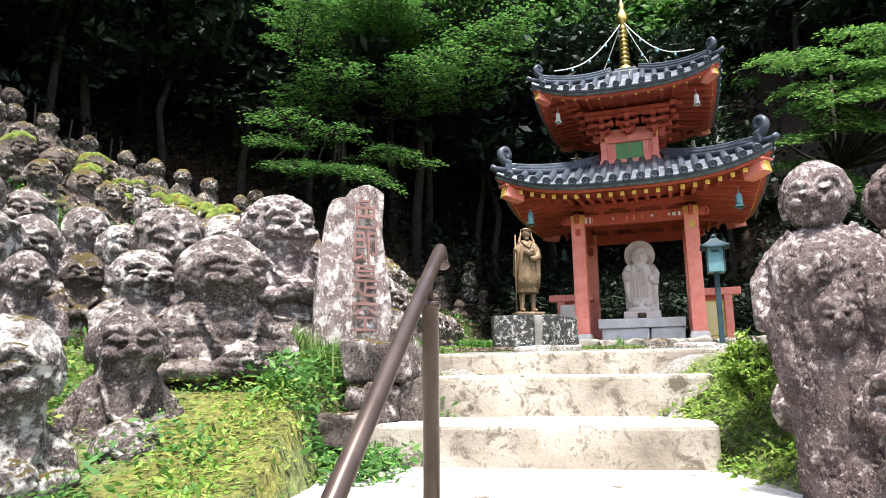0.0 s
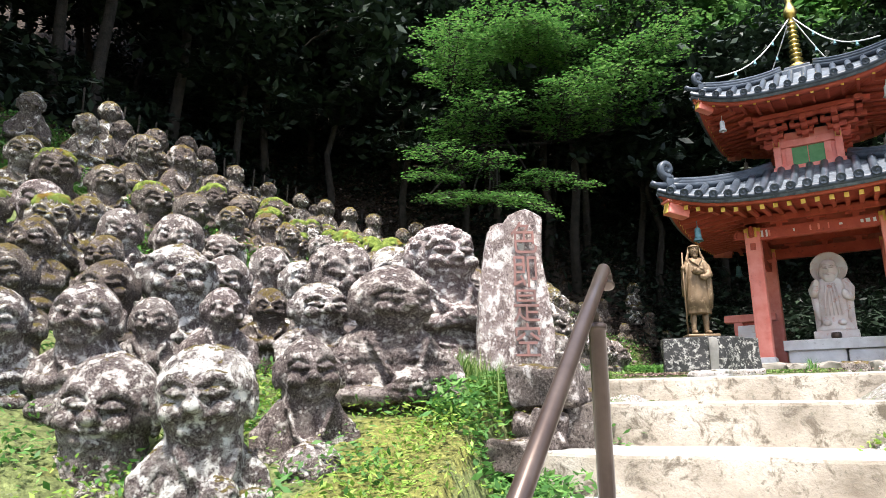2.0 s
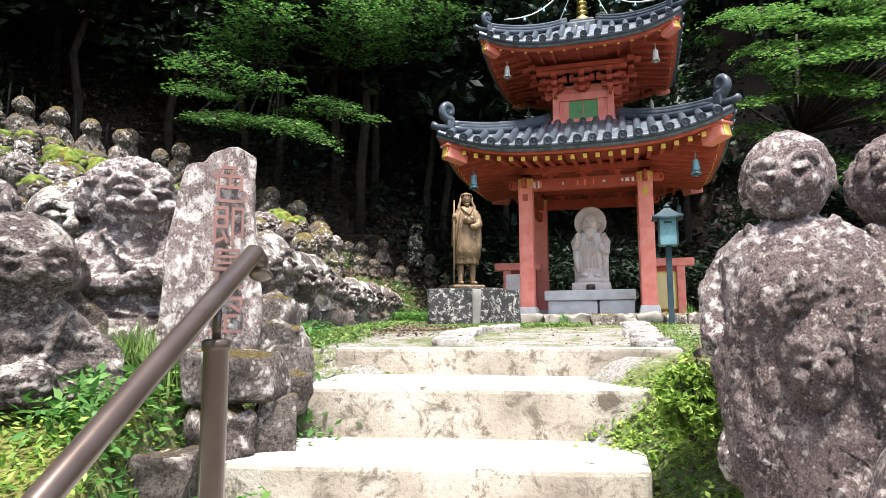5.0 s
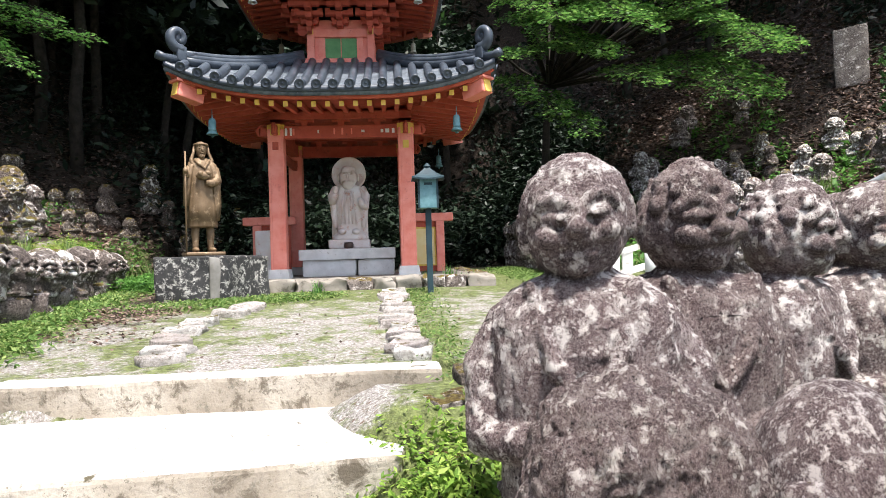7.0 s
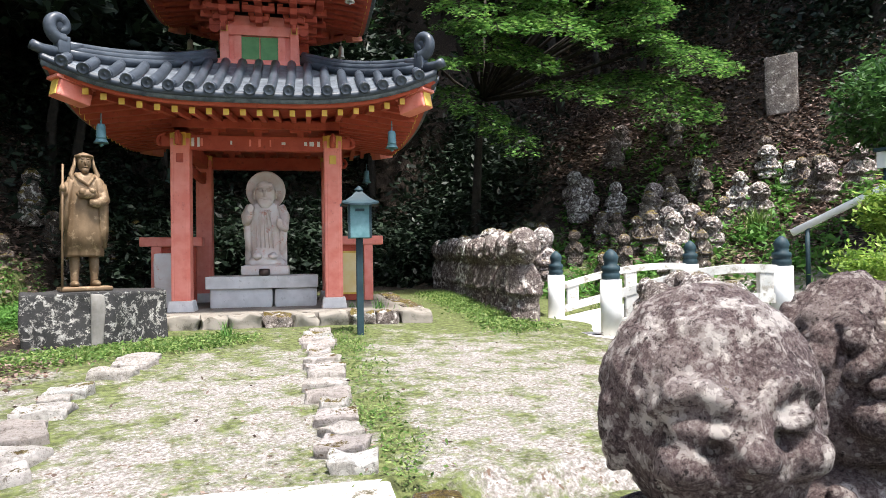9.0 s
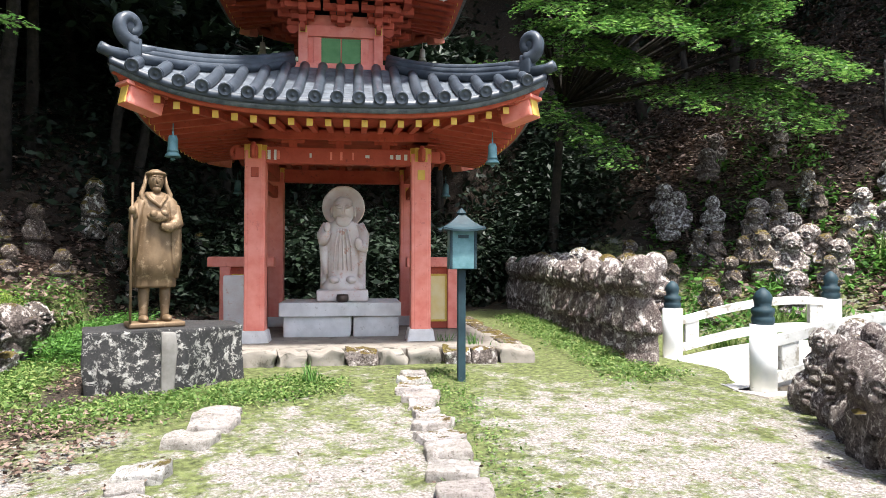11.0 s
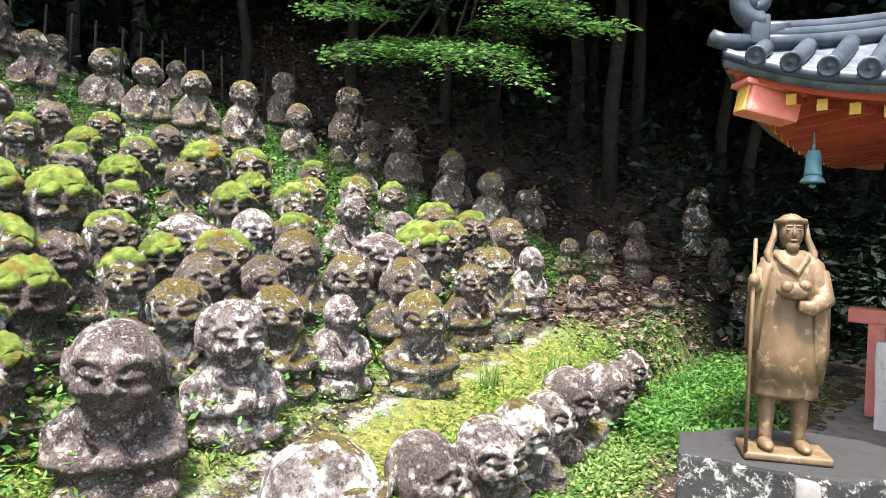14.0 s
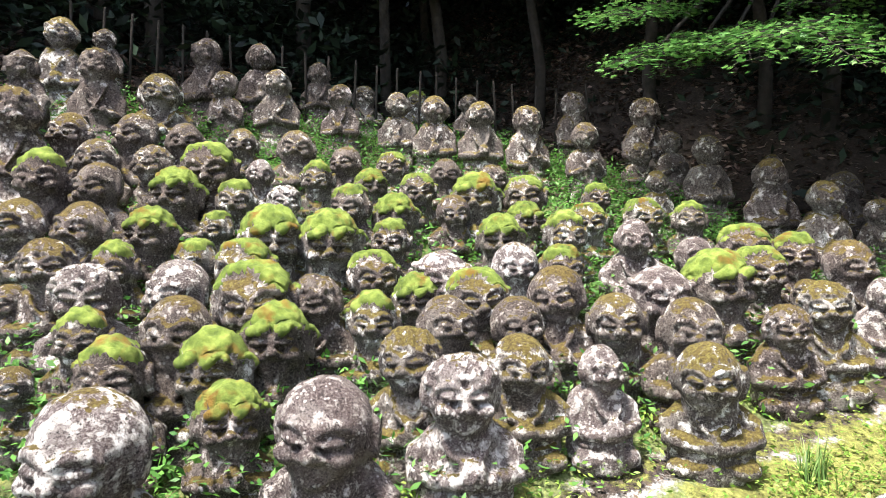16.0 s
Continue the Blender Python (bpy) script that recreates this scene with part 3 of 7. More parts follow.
def foot_x(y):
    return lerp_table(y, ((-30, -0.3), (4.0, -0.25), (5.0, 0.1), (6.5, -0.35), (8, -0.1), (10.6, 0.45), (13, 1.0), (16, 1.9), (40, 4)))


def soft(a, b, x):
    t = np.clip((x - a) / (b - a), 0, 1)
    return t * t * (3 - 2 * t)


def ground_z(x, y):
    """Height of the ground: stairs, terrace, the statues' slope and the hills around."""
    x, y = np.asarray(x, float), np.asarray(y, float)
    v = along(x, y)
    z = lerp_table(v, ((-20, -2.2), (0.5, -0.5), (1.0, -0.5), (3.0, 0.6), (3.2, 0.74), (4.1, 0.74), (4.4, 0.85), (5.3, 1.15), (5.88, 1.15), (6.04, 1.47), (7.6, 1.55), (10.3, 1.66), (16, 1.8)))
    right = soft(1.9, 2.5, x)
    z = z + right * (lerp_table(v, ((0, 0.3), (3.2, 0.2), (4.3, 0.3), (5.2, 0.3), (5.7, 0.3), (6.1, 0.0))))
    f = foot_x(y)
    d = f - x
    yy = np.clip(y, 2.0, 16.5)
    xx = np.clip(x, -7.6, 2.0)
    hl = 0.8607 + 0.3547 * xx + 0.0868 * yy + 0.0883 * xx**2 - 0.0842 * xx * yy + 0.0039 * yy**2 - 0.0064 * xx**2 * yy + 0.0022 * xx * yy**2
    hl = hl + 0.5 * np.minimum(0, y - 2.0) - 0.2 * soft(4.0, 2.6, y) * soft(-2.4, -1.2, x)
    hl = hl + 0.62 * np.maximum(0, -7.6 - x)
    k = soft(-0.12, 0.05, d)
    z = z * (1 - k) + hl * k
    z = z + 0.8 * np.maximum(0, y - 16.2 - 0.12 * np.clip(x, -10, 12)) * soft(0, 3, y - 15.0)
    z = z + 0.45 * soft(9.6, 10.6, x) * np.maximum(0, x - 9.8) * soft(4, 7, y)
    z = z + 0.75 * np.maximum(0, 0.8 * (x - 13.4) + 0.6 * (y - 11.0)) * soft(8.5, 10.0, y) * soft(9.0, 12.0, x)
    # the stream bed under the bridge
    z = z - 0.55 * soft(7.5, 7.9, x) * soft(9.6, 9.0, x) * soft(5.5, 6.5, y) * soft(10.4, 9.6, y)
    return np.minimum(z, 26.0)


def gz(x, y):
    return float(ground_z(x, y))


def ground_mat():
    m = Mat("ground", 1.0)
    co = m.coords(False)
    sep = m.n("ShaderNodeSeparateXYZ")
    m.put(sep.inputs[0], co)
    fine = m.noise(co, 42, 6, 0.75)
    grit = m.voro(co, 55)
    gravel = m.ramp(fine, [(0.3, (0.08, 0.065, 0.05)), (0.48, (0.22, 0.2, 0.18)), (0.68, (0.48, 0.465, 0.445))])
    gravel = m.mix(m.step(m.noise(co, 30, 2), 0.62, 0.68), gravel, (0.13, 0.085, 0.06))
    grass = m.ramp(m.noise(co, 20, 5), [(0.3, (0.04, 0.045, 0.016)), (0.5, (0.1, 0.118, 0.04)), (0.75, (0.19, 0.22, 0.08))])
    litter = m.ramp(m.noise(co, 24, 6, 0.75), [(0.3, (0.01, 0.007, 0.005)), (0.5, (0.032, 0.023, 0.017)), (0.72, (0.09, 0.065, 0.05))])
    att = m.n("ShaderNodeAttribute")
    att.attribute_name = "cover"
    rgb = m.n("ShaderNodeSeparateColor")
    m.put(rgb.inputs[0], att.outputs["Color"])
    wob = m.math("MULTIPLY", m.math("SUBTRACT", m.noise(co, 3.2, 8, 0.8), 0.5), 2.6)
    col = m.mix(m.step(m.math("ADD", rgb.outputs["Red"], wob), 0.35, 0.65), gravel, grass)
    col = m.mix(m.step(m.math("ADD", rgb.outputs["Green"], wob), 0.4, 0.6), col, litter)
    mossy = m.ramp(m.noise(co, 16, 6, 0.7), [(0.3, (0.06, 0.055, 0.015)), (0.5, (0.13, 0.13, 0.032)), (0.7, (0.25, 0.26, 0.07))])
    col = m.mix(m.step(m.math("ADD", rgb.outputs["Blue"], wob), 0.4, 0.6), col, mossy)
    h = m.math("ADD", fine, m.math("MULTIPLY", grit, -0.7))
    return m.done(col, h, 0.8, 0.02)


M_GROUND = ground_mat()


def build_ground():
    def axis(lo, hi, step):
        a = list(np.arange(lo, hi, step))
        left, right, s = [], [], step
        p = lo
        while p > -700:
            s *= 1.35
            p -= s
            left.append(p)
        p, s = hi, step
        while p < 700:
            right.append(p)
            s *= 1.35
            p += s
        return np.array(left[::-1] + a + right)

    xs, ys = axis(-10, 15, 0.12), axis(-2, 19, 0.12)
    gx, gy = np.meshgrid(xs, ys)
    z = ground_z(gx, gy)
    nz = np.array([noise.fractal(Vector((a * 1.3, b * 1.3, 0)), 1.0, 2.0, 4) for a, b in zip(gx.ravel(), gy.ravel())]).reshape(gx.shape)
    d = foot_x(gy) - gx
    hill = np.clip(soft(0.3, 1.5, d) + soft(15.5, 17, gy) + soft(10, 11.5, gx), 0, 1)
    z = z + nz * (0.012 + 0.07 * hill)
    nx, ny = len(xs), len(ys)
    verts = np.stack([gx.ravel(), gy.ravel(), z.ravel()], 1)
    idx = np.arange(nx * ny).reshape(ny, nx)
    faces = np.stack([idx[:-1, :-1], idx[:-1, 1:], idx[1:, 1:], idx[1:, :-1]], -1).reshape(-1, 4)
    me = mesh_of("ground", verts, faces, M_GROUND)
    # plan of what covers the ground: red grass, green leaf litter
    v = along(gx, gy)
    curb_r = gx - (2.6 + 0.375 * (gy - 5.0))
    curb_l = gx - (1.4 + 0.36 * (gy - 6.6))
    grass = 0.42 + 0.3 * np.exp(-((curb_r - 0.22) / 0.28) ** 2) + 0.32 * soft(8.2, 9.6, gy) * (d < 0)
    grass = grass + 0.6 * soft(-1.1, -0.1, d) * soft(6, 8, gy) + 0.28 * soft(5.2, 6.5, gx) * soft(6.5, 8.5, gy) * soft(9.5, 8.5, gx) + 0.25 * np.exp(-((curb_l + 0.1) / 0.35) ** 2)
    grass = np.where(d > 0, 0.95 - 0.75 * np.exp(-((d - 0.78 - 0.1 * np.sin(gy * 2)) / 0.15) ** 2) * (gy > 7.2), grass)
    moss = np.where(d > 0, (0.7 * np.exp(-((d - 0.3) / 0.33) ** 2) + 0.3 * soft(6, 1, d)) * soft(13.2, 12.2, gy), 0.0)
    grass = np.where((v < 5.2) & (d <= 0), np.where(gx > 2.0, 0.9, 0.1), grass)
    grass = np.where((v < 5.2) & (gx < 0.35) & (d <= 0), 0.8, grass)
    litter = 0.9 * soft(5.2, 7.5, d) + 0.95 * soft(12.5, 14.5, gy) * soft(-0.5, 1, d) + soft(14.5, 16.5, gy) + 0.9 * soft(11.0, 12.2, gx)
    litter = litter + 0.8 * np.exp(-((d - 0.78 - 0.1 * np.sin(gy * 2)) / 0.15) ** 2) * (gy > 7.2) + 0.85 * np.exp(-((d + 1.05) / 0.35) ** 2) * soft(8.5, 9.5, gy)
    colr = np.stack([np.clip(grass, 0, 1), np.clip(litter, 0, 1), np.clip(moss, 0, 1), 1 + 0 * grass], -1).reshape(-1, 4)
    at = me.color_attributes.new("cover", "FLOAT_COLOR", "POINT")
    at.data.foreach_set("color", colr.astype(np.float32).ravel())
    ob = new("ground", me)
    tagged(ob, "gravel terrace and mossy wooded slopes strewn with leaves", "ground", kind="structure")
    return ob


build_ground()


def prism(bm, poly, z0, z1):
    a = [bm.verts.new((x, y, z0)) for x, y in poly]
    b = [bm.verts.new((x, y, z1)) for x, y in poly]
    n = len(poly)
    for i in range(n):
        bm.faces.new((a[i], a[(i + 1) % n], b[(i + 1) % n], b[i]))
    bm.faces.new(a[::-1])
    bm.faces.new(b)
    bmesh.ops.recalc_face_normals(bm, faces=bm.faces)


def rough_edges(bm, cuts, amp, freq, seed=0, bevel=0.02):
    """Rounds the edges, cuts the faces up and wears them unevenly."""
    if bevel:
        bmesh.ops.bevel(bm, geom=list(bm.edges), offset=bevel, segments=2, affect="EDGES", profile=0.6)
    if cuts:
        bmesh.ops.subdivide_edges(bm, edges=[e for e in bm.edges if e.calc_length() > 0.1], cuts=cuts, use_grid_fill=True)
        bmesh.ops.triangulate(bm, faces=[f for f in bm.faces if len(f.verts) > 4])
    for v in bm.verts:
        v.co = wobble(v.co, amp, freq, seed)


def stone_step(pts, z0, z1, seed):
    bm = bmesh.new()
    prism(bm, pts, z0, z1)
    rough_edges(bm, 8, 0.012, 3.0, seed, 0.025)
    return bm


stairs = thing("stairs", "worn concrete stairs with mossy stained risers up the slope", "stairs", kind="structure")
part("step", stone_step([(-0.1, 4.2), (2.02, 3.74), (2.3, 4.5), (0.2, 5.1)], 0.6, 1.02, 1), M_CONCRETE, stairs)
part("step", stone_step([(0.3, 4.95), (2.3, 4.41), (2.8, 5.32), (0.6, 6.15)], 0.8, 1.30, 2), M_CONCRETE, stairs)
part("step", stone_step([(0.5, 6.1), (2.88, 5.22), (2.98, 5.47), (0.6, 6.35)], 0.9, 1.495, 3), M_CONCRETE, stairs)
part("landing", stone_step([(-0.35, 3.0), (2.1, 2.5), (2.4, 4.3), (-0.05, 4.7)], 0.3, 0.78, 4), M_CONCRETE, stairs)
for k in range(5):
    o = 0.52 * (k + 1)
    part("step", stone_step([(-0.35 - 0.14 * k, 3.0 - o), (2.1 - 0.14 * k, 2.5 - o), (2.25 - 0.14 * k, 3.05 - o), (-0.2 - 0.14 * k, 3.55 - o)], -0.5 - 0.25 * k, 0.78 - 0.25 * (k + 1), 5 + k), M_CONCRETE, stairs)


# ---- pagoda ----
PAGODA = pose(4.59, 12.42, 0, 0, 0, -21.2)


def turn4(k):
    return Matrix.Rotation(k * math.pi / 2, 4, "Z")


def roof_z(E, top, zm, lift, u, s):
    """Height of a roof: u along the eave (-1 to 1), s from the eave (0) to the top (1)."""
    base = zm + lift * abs(u) ** 3.2 * (1 - s) ** 1.3
    return base + (top - zm) * (0.62 * s + 0.38 * s * s)


def roof_point(E, e, top, zm, lift, u, s):
    w = E + (e - E) * s
    return Vector((u * w, -w, roof_z(E, top, zm, lift, u, s)))


def roof(parent, E, e, zm, top, lift, count, rafters):
    """A tiled hip roof: E half width at the eave, e at the top; zm the eave's height at its middle."""
    NU, NS = 24, 8
    slopes = []
    for k in range(4):
        R = turn4(k)
        deck = bmesh.new()
        for dz, flip in ((0.0, False), (-0.12, True)):
            g = [[deck.verts.new(R @ (roof_point(E, e, top, zm, lift, -1 + 2 * i / NU, j / NS) + Vector((0, 0, dz)))) for i in range(NU + 1)] for j in range(NS + 1)]
            for j in range(NS):
                for i in range(NU):
                    q = (g[j][i], g[j][i + 1], g[j + 1][i + 1], g[j + 1][i])
                    deck.faces.new(q[::-1] if flip else q)
            if not flip:
                top_row = g[0]
            else:
                for i in range(NU):
                    deck.faces.new((g[0][i], g[0][i + 1], top_row[i + 1], top_row[i]))
        slopes.append(part("roof_slope", deck, M_TILE_PAN, parent, "grey clay roof tiles", True))
    # round cover tiles down the slope, each with a disc at the eave
    for k in range(4):
        R = turn4(k)
        covering = slopes[k]
        for i in range(count):
            x = (-1 + (2 * i + 1) / count) * E * 0.95
            smax = 1.0 if abs(x) < e else min(1.0, (E - abs(x)) / (E - e))
            pts, n = [], 7
            for j in range(n):
                s = -0.02 + (smax - 0.02) * j / (n - 1)
                w = E + (e - E) * s
                pts.append(R @ Vector((x, -w, roof_z(E, top, zm, lift, x / w if w else 0, max(s, 0)) + 0.035)))
            bm = bmesh.new()
            tube(bm, pts, 0.024 + E * 0.017, 10)
            d = (pts[0] - pts[1]).normalized()
            lathe(bm, [(0.027 + E * 0.018, -0.014), (0.027 + E * 0.019, 0.012), (0.02 + E * 0.015, 0.012), (0.018 + E * 0.014, 0.005), (0.012, 0.005), (0.01, 0.009)], 12, Matrix.Translation(pts[0] + d * 0.012) @ d.to_track_quat("Z", "Y").to_matrix().to_4x4())
            part("cover_tile", bm, M_TILE, covering, "", True)
        # eave board of dark pan tiles
        bm = bmesh.new()
        n = 24
        rings = []
        for i in range(n + 1):
            u = -1 + 2 * i / n
            p = roof_point(E, e, top, zm, lift, u, 0)
            rings.append([bm.verts.new(R @ (p + Vector((0, dy, dz)))) for dy, dz in ((0.02, 0.012), (-0.025, 0.012), (-0.025, -0.06), (0.02, -0.075))])
        for a, b in zip(rings, rings[1:]):
            for q in range(4):
                bm.faces.new((a[q], b[q], b[(q + 1) % 4], a[(q + 1) % 4]))
        part("eave_tile", bm, M_TILE, covering, "", True)
        # red fascia under it
        bm = bmesh.new()
        rings = []
        for i in range(n + 1):
            u = -1 + 2 * i / n
            p = roof_point(E, e, top, zm, lift, u, 0)
            rings.append([bm.verts.new(R @ (p + Vector((0, dy, dz)))) for dy, dz in ((0.22, -0.07), (0.03, -0.076), (0.05, -0.15), (0.24, -0.13))])
        for a, b in zip(rings, rings[1:]):
            for q in range(4):
                bm.faces.new((a[q], b[q], b[(q + 1) % 4], a[(q + 1) % 4]))
        part("fascia", bm, M_RED_SHADED, parent, "", True)
        # ridge along the hip, with a scroll tile at its end
        bm = bmesh.new()
        pts = [R @ (roof_point(E, e, top, zm, lift, 1, j / 10) + Vector((0, 0, 0.05))) for j in range(10, -1, -1)]
        tip = pts[-1] + (pts[-1] - pts[-2]).normalized() * 0.1 + Vector((0, 0, 0.03))
        for wdt, hgt in ((0.07, 0.0), (0.06, 0.055), (0.045, 0.105)):
            tube(bm, [p + Vector((0, 0, hgt)) for p in pts[:-1]], wdt * E / 2.25, 8)
        tube(bm, pts[-2:] + [tip], 0.06 * E / 2.25, 10)
        part("hip_ridge", bm, M_TILE, covering, "", True)
        out = (R @ Vector((1, -1, 0))).normalized()
        bm = bmesh.new()
        sc = E / 2.25
        spiral, rad = [], []
        c0 = pts[-2] + Vector((0, 0, 0.3 * sc)) + out * 0.02
        for a in range(26):
            t = a / 25
            ang = -1.9 + t * 6.6
            rr_ = 0.14 * (1 - 0.72 * t) * sc
            spiral.append(c0 + out * (rr_ * math.cos(ang)) + Vector((0, 0, rr_ * math.sin(ang) * 1.1)))
            rad.append((0.08 - 0.035 * t) * sc)
        tube(bm, spiral, rad, 8)
        tube(bm, [pts[-3] + Vector((0, 0, 0.1 * sc)), pts[-2] + Vector((0, 0, 0.06 * sc)), spiral[0]], [0.05 * sc, 0.07 * sc, 0.05 * sc], 8)
        lathe(bm, [(0.11 * sc, -0.03), (0.11 * sc, 0.03)], 16, Matrix.Translation(c0) @ out.cross(Vector((0, 0, 1))).to_track_quat("Z", "Y").to_matrix().to_4x4())
        box(bm, -0.07 * sc, 0.07 * sc, -0.07 * sc, 0.07 * sc, 0, 0.22 * sc, 0.02, Matrix.Translation(pts[-2] + Vector((0, 0, -0.03))) @ out.to_track_quat("X", "Z").to_matrix().to_4x4())
        part("scroll_tile", bm, M_TILE, covering, "scroll-shaped end tile of the ridge", True)
        # corner beam
        bm = bmesh.new()
        c = roof_point(E, e, top, zm, lift, 1, 0)
        a, b = R @ Vector((E * 0.72, -E * 0.72, zm - 0.14 * E / 2.2)), R @ Vector((c.x * 0.955, c.y * 0.955, c.z - 0.36 * sc))
        a = a.lerp(b, 0.5)
        q = (b - a).normalized().to_track_quat("X", "Z").to_matrix().to_4x4()
        L = (b - a).length
        box(bm, 0, L, -0.11 * sc, 0.11 * sc, -0.09 * sc, 0.1 * sc, 0.02, Matrix.Translation(a) @ q)
        box(bm, L - 0.4 * sc, L + 0.05, -0.125 * sc, 0.125 * sc, 0.1 * sc, 0.14 * sc, 0.01, Matrix.Translation(a) @ q)
        cb = part("corner_beam", bm, M_RED, parent)
        part("beam_cap", boxm(L, L + 0.012, -0.07 * sc, 0.07 * sc, -0.08 * sc, 0.1 * sc, 0.004, Matrix.Translation(a) @ q), M_YELLOW, cb, "yellow painted beam end")
        # rafters with yellow ends
        for i in range(rafters):
            x = (-1 + (2 * i + 1) / rafters) * E * 0.86
            u = x / E
            z = roof_z(E, top, zm, lift, u, 0) - 0.2 * sc
            inner = max(abs(x), E * 0.36)
            y0, y1 = -E * 0.93, -inner
            if y1 - y0 < 0.08:
                continue
            bm = bmesh.new()
            h = 0.033 * sc
            tilt = math.atan2((zm + 0.06 - z) * 0.55, y1 - y0)
            box(bm, x - h, x + h, 0, y1 - y0, -h, h, 0.0, R @ Matrix.Translation((0, y0, z)) @ Matrix.Rotation(tilt, 4, "X"))
            rf = part("rafter", bm, M_RED_SHADED, parent)
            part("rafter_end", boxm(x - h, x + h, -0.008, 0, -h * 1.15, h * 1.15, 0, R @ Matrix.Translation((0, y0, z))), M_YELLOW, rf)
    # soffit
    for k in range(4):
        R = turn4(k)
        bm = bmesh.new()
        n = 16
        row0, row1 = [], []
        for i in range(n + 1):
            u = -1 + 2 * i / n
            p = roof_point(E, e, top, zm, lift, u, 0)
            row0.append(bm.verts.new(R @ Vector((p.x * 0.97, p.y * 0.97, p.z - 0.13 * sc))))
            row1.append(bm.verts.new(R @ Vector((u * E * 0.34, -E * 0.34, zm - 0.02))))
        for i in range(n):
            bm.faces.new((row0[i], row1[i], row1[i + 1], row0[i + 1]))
        part("soffit", bm, M_RED_SHADED, parent)


def bell(parent, at, s, mat):
    bm = bmesh.new()
    lathe(bm, [(0.012, 0.0), (0.012, -0.05), (0.045, -0.055), (0.06, -0.09), (0.066, -0.24), (0.075, -0.26)], 14)
    lathe(bm, [(0.06, -0.26), (0.09, -0.3), (0.1, -0.325), (0.06, -0.31)], 14, None, False)
    tube(bm, [(0, 0, 0.1), (0, 0, 0)], 0.008, 6)
    lathe(bm, [(0.01, -0.33), (0.035, -0.35), (0.01, -0.37)], 8)
    bmesh.ops.transform(bm, matrix=Matrix.Translation(at) @ Matrix.Scale(s, 4), verts=bm.verts)
    return part("wind_bell", bm, mat, parent, "verdigris copper wind bell under the eave", True)


